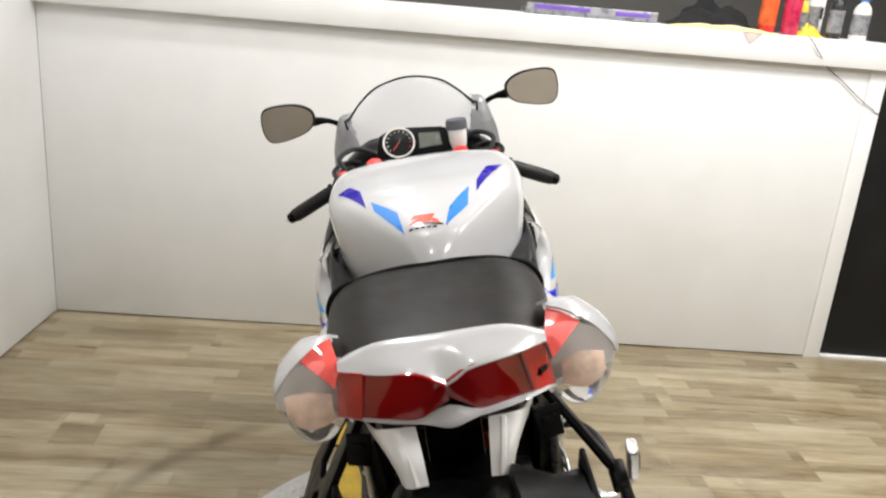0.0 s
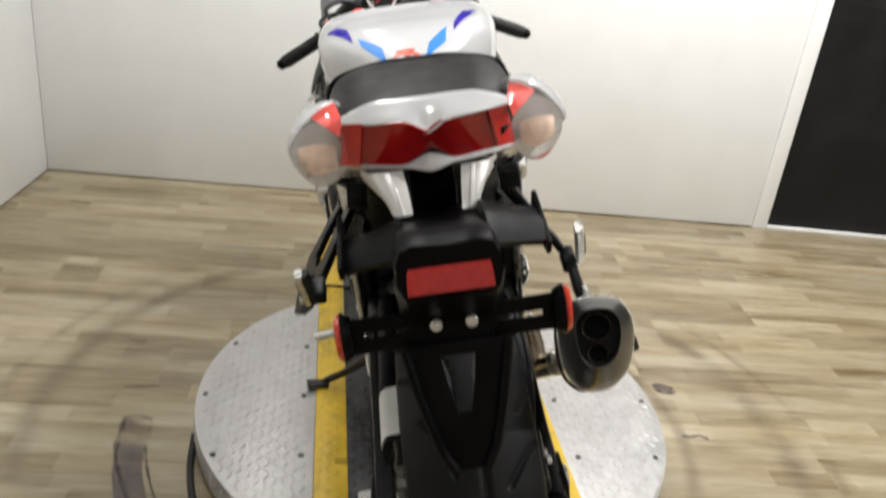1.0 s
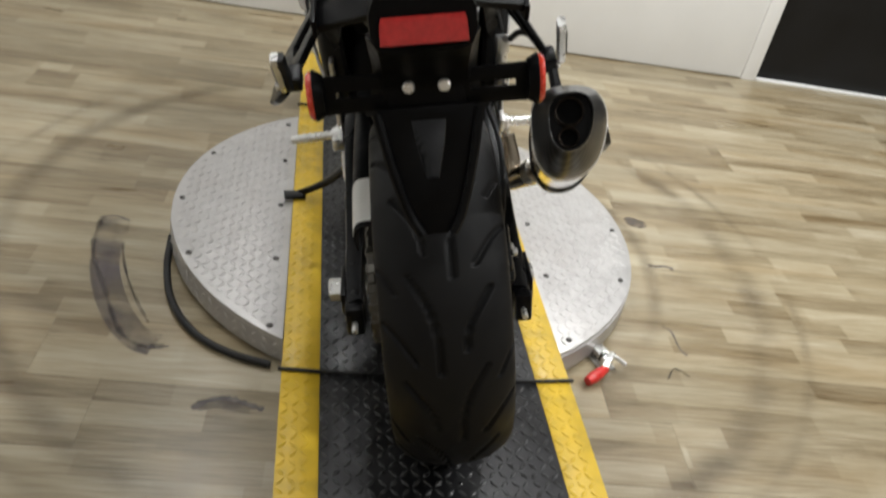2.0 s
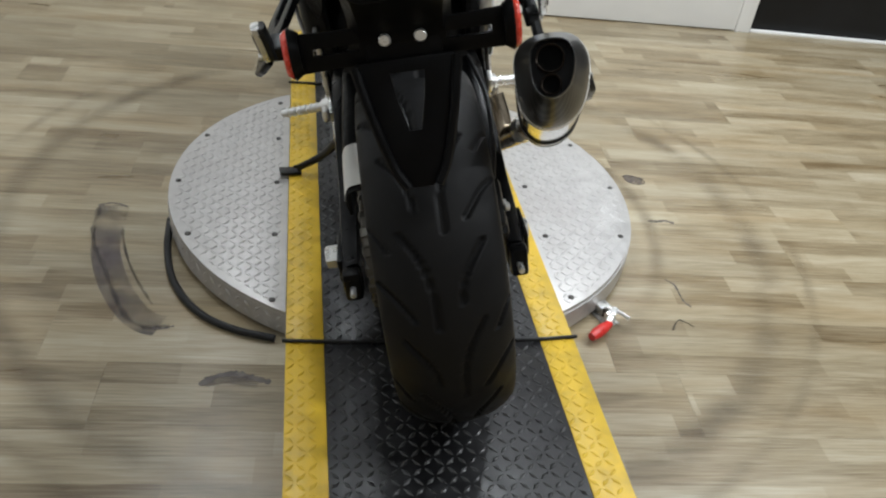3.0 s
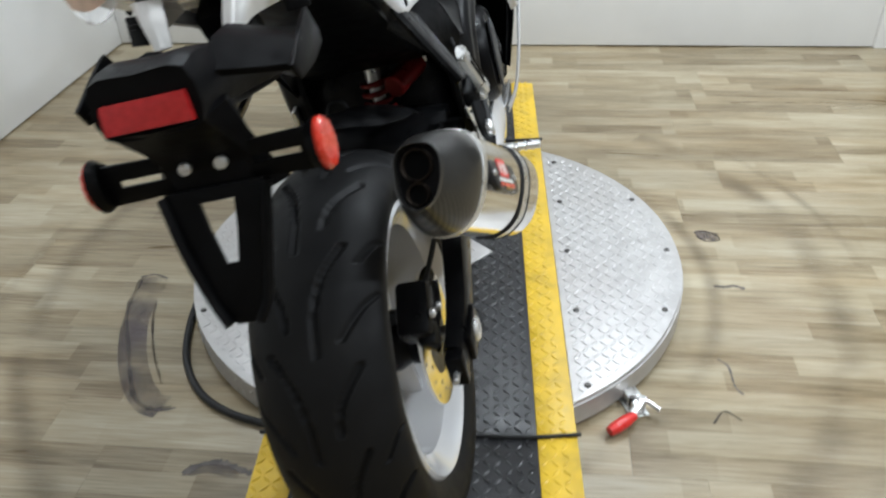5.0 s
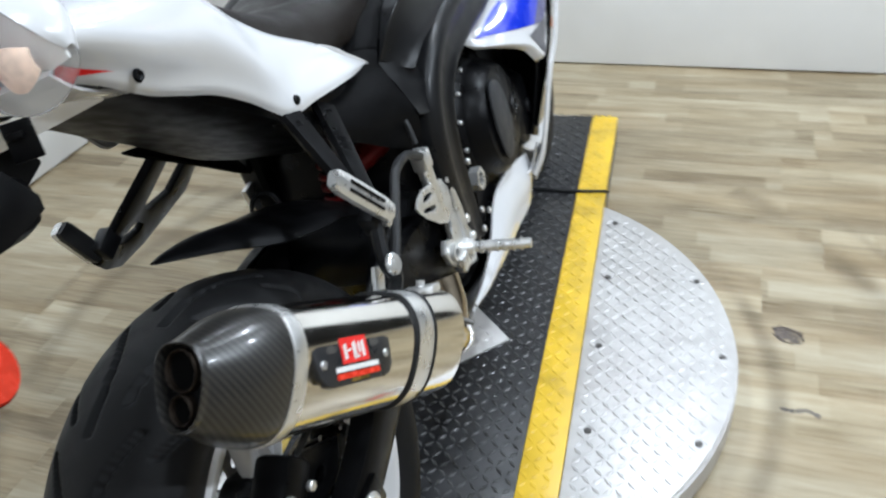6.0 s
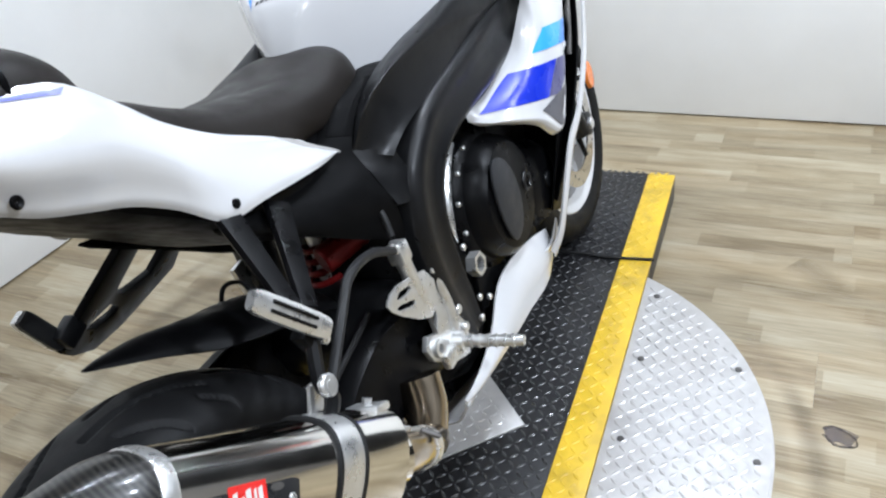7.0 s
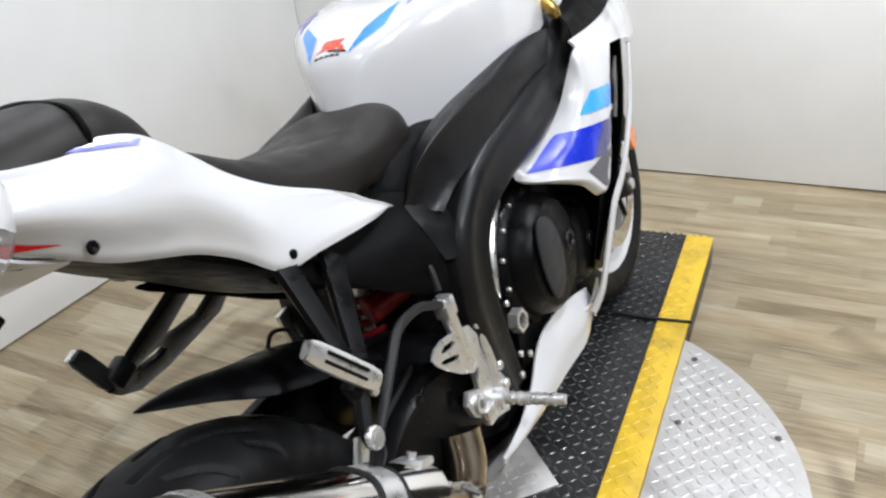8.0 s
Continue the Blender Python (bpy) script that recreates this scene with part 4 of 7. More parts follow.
def brake_disc(x, r0, r1, thick, holes, parent, mat):
    """A drilled disc standing at x in the wheel's frame."""
    hs = []
    for k in range(holes):
        a = k * math.tau / holes
        rr = r0 + (r1 - r0) * (0.3, 0.55, 0.8)[k % 3]
        hs.append(oval(rr * math.cos(a), rr * math.sin(a), 0.0045, 0.0045, 8))
    ring = oval(0, 0, r1, r1, 64)
    return part("brake_disc", side_plate(ring, x - thick / 2, thick, [oval(0, 0, r0, r0, 40)] + hs), mat, parent, "drilled steel brake disc")


brake_disc(0.092, 0.062, 0.110, 0.005, 24, rear, STEEL)
part("disc_carrier", turned([(0.055, 0.030), (0.094, 0.030), (0.094, 0.068), (0.088, 0.068), (0.075, 0.045), (0.055, 0.042)], 32, "x", closed=True), BLACK_METAL, rear)
for s in (-1, 1):
    brake_disc(s * 0.072, 0.115, 0.155, 0.0045, 36, front, STEEL)
    for k in range(5):
        a = k * math.tau / 5
        part("disc_button_arm", rod((s * 0.070, 0.055 * math.sin(a), 0.055 * math.cos(a)), (s * 0.071, 0.118 * math.sin(a + 0.2), 0.118 * math.cos(a + 0.2)), 0.008, 0.006, 10), BLACK_METAL, front)
sprocket = [((0.088 if k % 2 else 0.096) * math.cos(k * math.pi / 42), (0.088 if k % 2 else 0.096) * math.sin(k * math.pi / 42)) for k in range(84)]
part("sprocket", side_plate(sprocket, -0.100, 0.006, [oval(0, 0, 0.045, 0.045, 24)] + [oval(0.066 * math.cos(a), 0.066 * math.sin(a), 0.010, 0.010, 10) for a in np.linspace(0, math.tau, 7)[:-1]]), STEEL_DARK, rear)
part("valve_weight", block((0.058, 0.10, -0.155), (0.010, 0.02, 0.006), (33, 0, 0), 0.001), BLACK_METAL, rear)

# swingarm
for s, nm in ((1, "swingarm_beam"), (-1, "swingarm_beam")):
    rings = []
    for y, z, h, x0, x1 in ((0.46, 0.40, 0.075, 0.085, 0.150), (0.33, 0.415, 0.070, 0.100, 0.150), (0.21, 0.385, 0.056, 0.112, 0.152), (0.10, 0.340, 0.042, 0.118, 0.154),
                            (0.02, 0.318, 0.036, 0.122, 0.156), (-0.07, 0.312, 0.030, 0.124, 0.154)):
        rings.append([(s * x0, y, z - h * 0.8), (s * x0, y, z + h * 0.8), (s * (x0 + 0.008), y, z + h), (s * (x1 - 0.008), y, z + h * 0.9), (s * x1, y, z + h * 0.6), (s * x1, y, z - h * 0.6),
                      (s * (x1 - 0.008), y, z - h), (s * (x0 + 0.008), y, z - h)])
    part(nm, loft(rings, 4, 2), BLACK_METAL, bike, "satin black swingarm beam")
part("swingarm_bridge", loft([[(x, y + dy, z + dz) for dy, dz in ((0.07, -0.06), (0.075, 0.04), (0.02, 0.085), (-0.05, 0.03), (-0.03, -0.06))] for x, y, z in
                              ((-0.125, 0.43, 0.41), (-0.06, 0.43, 0.42), (0, 0.43, 0.425), (0.06, 0.43, 0.42), (0.125, 0.43, 0.41))], 3, 3), SATIN, bike)
part("axle", rod((-0.178, 0, 0.312), (0.166, 0, 0.312), 0.0125, n=20, bevel=0.002), ALU, bike)
part("axle_nut", rod((-0.186, 0, 0.312), (-0.160, 0, 0.312), 0.020, n=6, bevel=0.002), ALU, bike, "silver axle nut")
part("axle_head", turned([(0.156, 0.020), (0.166, 0.020), (0.170, 0.016), (0.170, 0.009), (0.150, 0.009)], 24, "x", (0, 0, 0.312)), ALU, bike)
for s in (-1, 1):
    part("chain_adjuster", block((s * 0.158, -0.005, 0.312), (0.012, 0.085, 0.046), (0, 0, 0), 0.004), BLACK_METAL, bike)
    part("adjuster_bolt", rod((s * 0.140, -0.115, 0.310), (s * 0.140, -0.06, 0.311), 0.005, n=8), ALU, bike)
    part("arm_end_cap", block((s * 0.140, -0.082, 0.311), (0.030, 0.026, 0.056), (0, 0, 0), 0.006), BLACK_METAL, bike)
# chain on the left
R0, R1 = 0.093, 0.036
c0, c1 = Vector((0, 0.312)), Vector((0.52, 0.36))
path = []
ax_ = (c1 - c0).normalized()
nrm_ = Vector((-ax_.y, ax_.x))
for a in np.linspace(0, math.pi, 18):
    d = nrm_ * math.cos(a) - ax_ * math.sin(a)
    path.append(c0 + d * R0)
for a in np.linspace(math.pi, math.tau, 10):
    d = nrm_ * math.cos(a) - ax_ * math.sin(a)
    path.append(c1 + d * R1)
length = [0]
loop = path + [path[0]]
for a, b in zip(loop[:-1], loop[1:]):
    length.append(length[-1] + (b - a).length)
count = int(length[-1] / 0.0159)
links = []
for k in range(count):
    d = k * length[-1] / count
    i = max(j for j in range(len(length)) if length[j] <= d)
    i = min(i, len(loop) - 2)
    t = (d - length[i]) / max(length[i + 1] - length[i], 1e-9)
    p = loop[i].lerp(loop[i + 1], t)
    dr = (loop[i + 1] - loop[i]).normalized()
    w = 0.0095 if k % 2 else 0.0065
    bm = block((-0.105, p.x, p.y), (2 * w, 0.0195, 0.0125), (math.degrees(math.atan2(dr.y, dr.x)), 0, 0), 0.003, 1)
    links.append(bm)
tagged(part("chain", merged(*links), CHAIN, bike, "oily drive chain"), kind="stuff")
part("chain_guard", sheet([[(-0.122, y, z - 0.02), (-0.126, y, z + 0.005), (-0.118, y, z + 0.022), (-0.095, y, z + 0.026)] for y, z in ((-0.03, 0.432), (0.10, 0.462), (0.24, 0.470), (0.38, 0.468))], 3, 3, 0.003), PLASTIC, bike)
part("warning_label", sheet([[(-0.1275, y, z - 0.009), (-0.1295, y, z + 0.006), (-0.1205, y, z + 0.0245), (-0.098, y, z + 0.0285)] for y, z in ((-0.022, 0.436), (0.025, 0.4465), (0.075, 0.458))], 3, 3, 0.0006), LABEL_WHITE, bike, "white warning sticker")
# rear caliper under the right beam
part("rear_caliper", merged(block((0.098, -0.055, 0.405), (0.052, 0.085, 0.052), (35, 0, 0), 0.010), block((0.112, -0.075, 0.375), (0.030, 0.040, 0.040), (35, 0, 0), 0.008)), BLACK_METAL, bike, "black rear brake caliper")
part("caliper_bracket", side_plate([(-0.03, 0.335), (0.035, 0.340), (0.06, 0.375), (-0.02, 0.43), (-0.085, 0.42), (-0.06, 0.36)], 0.104, 0.010, [oval(0.0, 0.372, 0.012, 0.010)], 0.002), BLACK_METAL, bike)
for p in ((0.126, -0.075, 0.415), (0.126, -0.035, 0.395)):
    bolt(p, (1, 0, 0), 0.007, 0.006, ALU, bike)
part("brake_hose", tube([(0.112, -0.03, 0.425), (0.128, 0.06, 0.452), (0.138, 0.18, 0.475), (0.130, 0.30, 0.490), (0.120, 0.38, 0.495)], 0.0045, 8), RUBBER_HOSE, bike)

# hugger over the rear tyre
rows = []
for deg, w, lift in ((80, 0.002, 0.046), (76, 0.018, 0.046), (68, 0.042, 0.047), (59, 0.072, 0.050), (49, 0.094, 0.066), (40, 0.100, 0.096), (31, 0.098, 0.124)):
    a = radians(deg)
    rr = 0.312 + lift
    row = []
    for f, drop in ((-1, 0.022), (-0.82, 0.008), (-0.45, -0.004), (0, -0.010), (0.45, -0.004), (0.82, 0.008), (1, 0.022)):
        q = rr - drop * min(1.0, w / 0.06)
        row.append((f * w - 0.016 * max(0.0, (deg - 59) / 21), q * math.cos(a), 0.312 + q * math.sin(a)))
    rows.append(row)
part("hugger", sheet(rows, 4, 3, 0.003), PLASTIC, bike, "black rear hugger with a pointed tail")
part("hose_clip", tube([(-0.055, 0.300, 0.575), (-0.050, 0.318, 0.598), (-0.032, 0.334, 0.594), (-0.022, 0.336, 0.566)], 0.0035, 6), RUBBER_HOSE, bike)

# engine, frame and the dark middle
part("crankcase", loft([[(x, y0, z0), (x, y0, z1), (x, (y0 + y1) / 2, z1 + 0.03), (x, y1, z1), (x, y1, z0 + 0.05), (x, (y0 + y1) / 2, z0 - 0.02)] for x, y0, y1, z0, z1 in
                        ((-0.165, 0.56, 0.86, 0.34, 0.54), (-0.13, 0.50, 0.90, 0.27, 0.58), (0, 0.48, 0.92, 0.25, 0.60), (0.12, 0.50, 0.90, 0.27, 0.58), (0.150, 0.56, 0.86, 0.34, 0.54))], 3, 3), BLACK_METAL, bike)
part("cylinder_block", block((0, 0.90, 0.60), (0.30, 0.20, 0.26), (-25, 0, 0), 0.02), BLACK_METAL, bike)
part("radiator", block((0, 1.13, 0.52), (0.30, 0.035, 0.30), (-12, 0, 0), 0.006), BLACK_METAL, bike)
part("airbox", loft([[(-w, y, 0.60), (-w, y, z), (w, y, z), (w, y, 0.60)] for y, w, z in ((0.48, 0.07, 0.70), (0.58, 0.10, 0.71), (0.95, 0.13, 0.74), (1.06, 0.11, 0.74))], 2, 2), PLASTIC, bike)
CL = (0.747, 0.471)
cover = [(0.145, 0.0), (0.145, 0.124), (0.158, 0.124), (0.166, 0.118), (0.170, 0.110), (0.195, 0.103), (0.206, 0.092), (0.211, 0.06), (0.213, 0.0)]
part("clutch_cover", turned([(h, max(r, 0.0005)) for h, r in cover], 64, "x", (0, *CL)), BLACK_METAL, bike, "round black clutch cover")
part("clutch_badge_plate", side_plate([(CL[0] - 0.044 + 0.056 * math.cos(a) * (1.0 if math.cos(a) > 0 else 0.55), CL[1] + 0.012 + 0.076 * math.sin(a)) for a in np.linspace(0, math.tau, 25)[:-1]], 0.2110, 0.006, bevel=0.002), PLATE_GREY, bike, "tear-shaped satin cover plate")
part("generator_cover", turned([(0.130, 0.0005), (0.130, 0.084), (0.180, 0.082), (0.184, 0.076), (0.197, 0.070), (0.203, 0.040), (0.204, 0.0005)], 48, "x", (0, 0.886, 0.418)), BLACK_METAL, bike, "round black engine side cover")
part("cover_boss", rod((0.196, 0.905, 0.412), (0.208, 0.905, 0.412), 0.016, n=20, bevel=0.002), SATIN, bike)
part("cover_emblem", turned([(0.2125, 0.010), (0.2155, 0.012), (0.2155, 0.017), (0.2125, 0.019)], 24, "x", (0, CL[0] + 0.055, CL[1] - 0.005)), SATIN, bike)
for k in range(11):
    a = radians(60 + k * 24)
    bolt((0.164, CL[0] + 0.120 * math.cos(a), CL[1] + 0.120 * math.sin(a)), (1, 0, 0), 0.0045, 0.005, ALU if k in (2, 3, 4, 5) else BLACK_METAL, bike)
arc = [(0.148, CL[0] + 0.128 * math.cos(a), CL[1] + 0.128 * math.sin(a)) for a in np.linspace(radians(105), radians(185), 8)]
part("cylinder_flange", tube(arc, [0.003, 0.008, 0.010, 0.009, 0.003], 10, 2), ALU, bike, "bare aluminium flange edge")
part("ring_plug", turned([(0.168, 0.014), (0.186, 0.014), (0.186, 0.021), (0.168, 0.021)], 6, "x", (0, 0.605, 0.425), closed=True), ALU, bike, "silver frame nut")
part("oil_pan", loft([[(-w, y, z), (w, y, z), (w * 0.8, y, z - 0.06), (-w * 0.8, y, z - 0.06)] for y, w, z in ((0.52, 0.09, 0.25), (0.65, 0.11, 0.24), (0.82, 0.10, 0.25))], 2, 2), BLACK_METAL, bike)
part("engine_mount_bracket", side_plate([(0.60, 0.33), (0.79, 0.305), (0.80, 0.335), (0.70, 0.36), (0.62, 0.40)], 0.150, 0.012, bevel=0.002), BLACK_METAL, bike)

# frame spars: a band swept down each side
spine = [(0.204, 1.055, 0.768, 0.054), (0.216, 0.93, 0.728, 0.049), (0.216, 0.80, 0.703, 0.046), (0.210, 0.69, 0.690, 0.044), (0.204, 0.595, 0.668, 0.045),
         (0.198, 0.535, 0.618, 0.044), (0.192, 0.515, 0.540, 0.042), (0.184, 0.522, 0.455, 0.040), (0.176, 0.540, 0.385, 0.034), (0.170, 0.555, 0.330, 0.020)]
rings = []
for i, (x, y, z, w) in enumerate(spine):
    a, b = spine[max(i - 1, 0)], spine[min(i + 1, len(spine) - 1)]
    t = Vector((0, b[1] - a[1], b[2] - a[2])).normalized()
    n = Vector((0, -t.z, t.y))
    c = Vector((x, y, z))
    rings.append([tuple(c + n * (w * fu) + Vector((fx, 0, 0))) for fu, fx in ((1, -0.012), (0.9, -0.003), (0.62, 0.006), (0.30, 0.001), (-0.1, 0.0), (-0.55, 0.003), (-0.9, -0.006), (-1, -0.02), (-0.9, -0.05), (0.9, -0.05))])
both("frame_spar", loft(rings, 5, 3), SATIN, "satin black frame spar")
for y, z in ((0.578, 0.475), (0.572, 0.382), (0.556, 0.352), (0.600, 0.362)):
    bolt((0.182, y, z), (1, 0, 0), 0.0058, 0.004, ALU, bike)
# tank side cover between tank and spar: an upper lobe, its ridge, and the groove beside the spar
edge = [(0.124, 0.648, 0.775), (0.135, 0.661, 0.784), (0.146, 0.678, 0.791), (0.166, 0.716, 0.802), (0.202, 0.782, 0.822), (0.212, 0.868, 0.8217), (0.212, 0.945, 0.812)]
ridge = [(0.1545, 0.457, 0.719), (0.173, 0.490, 0.760), (0.187, 0.543, 0.783), (0.199, 0.624, 0.792), (0.209, 0.722, 0.787), (0.217, 0.8165, 0.7695), (0.217, 0.900, 0.764)]
foot = [(0.186, 0.492, 0.684), (0.190, 0.515, 0.697), (0.193, 0.545, 0.707), (0.197, 0.612, 0.716), (0.203, 0.690, 0.722), (0.207, 0.830, 0.722), (0.207, 0.925, 0.738)]
rear = [edge[0], (0.127, 0.628, 0.776), (0.142, 0.5496, 0.7687), (0.155, 0.4879, 0.7494), ridge[0]]
rows = [edge]
for k, (f, up) in enumerate(((0.12, 0.004), (0.48, 0.008), (0.82, 0.006))):
    rows.append([rear[k + 1]] + [tuple(np.array(a) * (1 - f) + np.array(b) * f + np.array([0.5 * up, 0, up])) for a, b in zip(edge[1:], ridge[1:])])
rows.append(ridge)
for f, sink in ((0.10, 0.0015), (0.45, 0.006), (0.80, 0.005), (1.0, 0.0)):
    rows.append([tuple(np.array(a) * (1 - f) + np.array(b) * f - np.array([sink, 0, 0])) for a, b in zip(ridge, foot)])
both("tank_side_cover", sheet(rows, 4, 4, 0.004), SATIN, "grey-black tank side cover")
both("cover_tail", sheet([[(0.150, 0.457, 0.717), (0.165, 0.476, 0.706), (0.182, 0.504, 0.692)], [(0.159, 0.456, 0.695), (0.172, 0.476, 0.681), (0.185, 0.509, 0.667)],
                          [(0.170, 0.4545, 0.674), (0.180, 0.476, 0.656), (0.190, 0.512, 0.640)], [(0.186, 0.458, 0.626), (0.188, 0.476, 0.618), (0.190, 0.512, 0.610)]], 4, 4, 0.004), SATIN)
# textured pad between seat and side cover, running down into the plain panel behind the spar
rows = [[(0.060, 0.606, 0.766), (0.080, 0.617, 0.773), (0.102, 0.631, 0.777), (0.122, 0.648, 0.774)],
        [(0.080, 0.548, 0.762), (0.102, 0.560, 0.773), (0.122, 0.575, 0.776), (0.139, 0.590, 0.772)],
        [(0.098, 0.480, 0.756), (0.122, 0.494, 0.768), (0.138, 0.506, 0.768), (0.149, 0.518, 0.7605)],
        [(0.112, 0.430, 0.742), (0.128, 0.442, 0.744), (0.142, 0.455, 0.738), (0.1535, 0.470, 0.730)],
        [(0.116, 0.380, 0.722), (0.132, 0.412, 0.715), (0.146, 0.436, 0.710), (0.157, 0.458, 0.706)],
        [(0.122, 0.290, 0.728), (0.146, 0.365, 0.695), (0.164, 0.420, 0.682), (0.171, 0.4545, 0.674)],
        [(0.126, 0.210, 0.750), (0.146, 0.330, 0.676), (0.168, 0.420, 0.640), (0.185, 0.460, 0.626)],
        [(0.118, 0.215, 0.738), (0.136, 0.336, 0.655), (0.150, 0.420, 0.595), (0.166, 0.478, 0.560)]]
rows = [[(x - 0.003, y, z) for x, y, z in r] for r in rows]
both("side_pad", sheet(rows, 4, 4, 0.004), GUARD, "black ribbed pad beside the seat")
for f in np.linspace(0.10, 0.94, 13):
    line = [np.array(r[1]) + (np.array(r[3]) - np.array(r[1])) * f + np.array([0.0012, 0, 0.0022]) for r in rows[1:4]]
    both("pad_rib", tube([tuple(p) for p in line], 0.0011, 5, 4), GUARD)

# tank
def tank_ring(y, top, w, low):
    pts = [(0, top), (0.35 * w, top - 0.001), (0.62 * w, top - 0.005), (0.86 * w, top - 0.013), (0.965 * w, top - 0.032), (1.0 * w, top - 0.070), (0.945 * w, low)]
    return [(0.006 - x, y, z) for x, z in pts[::-1]] + [(0.006 + x, y, z) for x, z in pts[1:]]


tank_rows = [tank_ring(*r) for r in ((0.562, 0.795, 0.010, 0.750), (0.572, 0.832, 0.020, 0.755), (0.588, 0.870, 0.038, 0.760), (0.612, 0.906, 0.062, 0.765), (0.650, 0.926, 0.100, 0.768), (0.700, 0.946, 0.144, 0.772),
                                     (0.750, 0.956, 0.179, 0.782), (0.80, 0.961, 0.197, 0.795), (0.86, 0.966, 0.205, 0.805), (0.92, 0.968, 0.204, 0.810), (0.98, 0.966, 0.195, 0.814), (1.030, 0.952, 0.170, 0.814), (1.058, 0.915, 0.150, 0.810))]
g = np.array([crom(r, 5) for r in tank_rows])
g = np.stack([crom(g[:, j], 5) for j in range(g.shape[1])], axis=1)
tank_bm = grid_mesh(g, thick=0.003)
tank_tree = BVHTree.FromBMesh(tank_bm)
tank = part("fuel_tank", tank_bm, PAINT, bike, "glossy white fuel tank")
part("tank_front_panel", sheet([[(-0.15, 1.055, 0.83), (0, 1.07, 0.83), (0.15, 1.055, 0.83)], [(-0.155, 1.06, 0.88), (0, 1.074, 0.89), (0.155, 1.06, 0.88)], [(-0.13, 1.055, 0.918), (0, 1.062, 0.925), (0.13, 1.055, 0.918)]], 3, 3, 0.003), PAINT, bike)


def applied(name, poly, tree, mat, parent, down=(0, 0, -1), start=1.4, lift=0.0007, plane="xy", label="", cuts=3):
    """A thin sticker of that outline laid on a curved skin."""
    bm = bmesh.new()
    vs = [bm.verts.new((x, y, 0)) for x, y in poly]
    bm.faces.new(vs)
    bmesh.ops.triangulate(bm, faces=bm.faces[:])
    bmesh.ops.subdivide_edges(bm, edges=bm.edges[:], cuts=cuts, use_grid_fill=True)
    gone = []
    for v in bm.verts:
        o = Vector((v.co.x, v.co.y, start)) if plane == "xy" else Vector((start, v.co.x, v.co.y))
        hitp, n, _, _ = tree.ray_cast(o, Vector(down))
        if hitp is None:
            gone.append(v)
            continue
        n = n if n.dot(Vector(down)) < 0 else -n
        v.co = hitp + n * lift
    bmesh.ops.delete(bm, geom=gone, context="VERTS")
    return part(name, bm, mat, parent, label, angle=80)


for nm, poly, mat, lab in (("side_stripe", [(-0.101, 0.712), (-0.052, 0.662), (-0.043, 0.611), (-0.096, 0.684)], BLUE, "blue stripe decal"),
                           ("side_stripe", [(0.092, 0.715), (0.083, 0.661), (0.035, 0.611), (0.048, 0.657)], BLUE, "blue stripe decal"),
                           ("shoulder_stripe", [(-0.147, 0.815), (-0.124, 0.775), (-0.112, 0.700), (-0.172, 0.800)], PURPLE, "indigo stripe decal"),
                           ("shoulder_stripe", [(0.139, 0.820), (0.171, 0.825), (0.105, 0.698), (0.110, 0.740)], PURPLE, "indigo stripe decal")):
    applied(nm, poly, tank_tree, mat, tank, label=lab, cuts=6)
# maker's mark as plain shapes
part_r = [(-0.034, 0.6215), (-0.020, 0.6330), (-0.028, 0.6335), (-0.022, 0.6445), (0.018, 0.6420), (0.012, 0.6300), (0.021, 0.6270), (0.027, 0.6150), (0.016, 0.6170), (0.010, 0.6250), (-0.002, 0.6170), (-0.012, 0.6250)]
applied("tank_emblem", part_r, tank_tree, RED_DECAL, tank, label="plain red emblem shape", cuts=3)
applied("emblem_shadow", [(-0.010, 0.6235), (0.030, 0.6165), (0.031, 0.6135), (-0.006, 0.6190)], tank_tree, LABEL_BLACK, tank, label="thin black streak", lift=0.0011, cuts=3)
for x0 in (-0.034, -0.023, -0.012, -0.001, 0.010):
    applied("emblem_bar", [(x0, 0.6125 - 0.05 * (x0 + 0.034)), (x0 + 0.008, 0.6121 - 0.05 * (x0 + 0.034)), (x0 + 0.009, 0.6158 - 0.05 * (x0 + 0.034)), (x0 + 0.001, 0.6162 - 0.05 * (x0 + 0.034))], tank_tree, LABEL_BLACK, tank, label="thin black bar", cuts=2)
applied("cap_text_bar", [(-0.03, 0.985), (0.03, 0.985), (0.03, 0.991), (-0.03, 0.991)], tank_tree, GREY_DECAL, tank, cuts=1)
part("fuel_cap", turned([(0.9640, 0.0005), (0.9690, 0.030), (0.9680, 0.046), (0.9620, 0.050)], 32, "z", (0, 0.90, 0.0)), PAINT, tank)

# rider's seat
def cushion(stations, top_round=0.30):
    rings = []
    for y, top, w, low in stations:
        rings.append([(0, y, top), (0.55 * w, y, top - 0.002), (0.86 * w, y, top - 0.014), (w, y, top - 0.038), (w * 0.97, y, low), (0.5 * w, y, low - 0.004), (0, y, low - 0.004),
                      (-0.5 * w, y, low - 0.004), (-w * 0.97, y, low), (-w, y, top - 0.038), (-0.86 * w, y, top - 0.014), (-0.55 * w, y, top - 0.002)])
    return loft(rings, 5, 4)


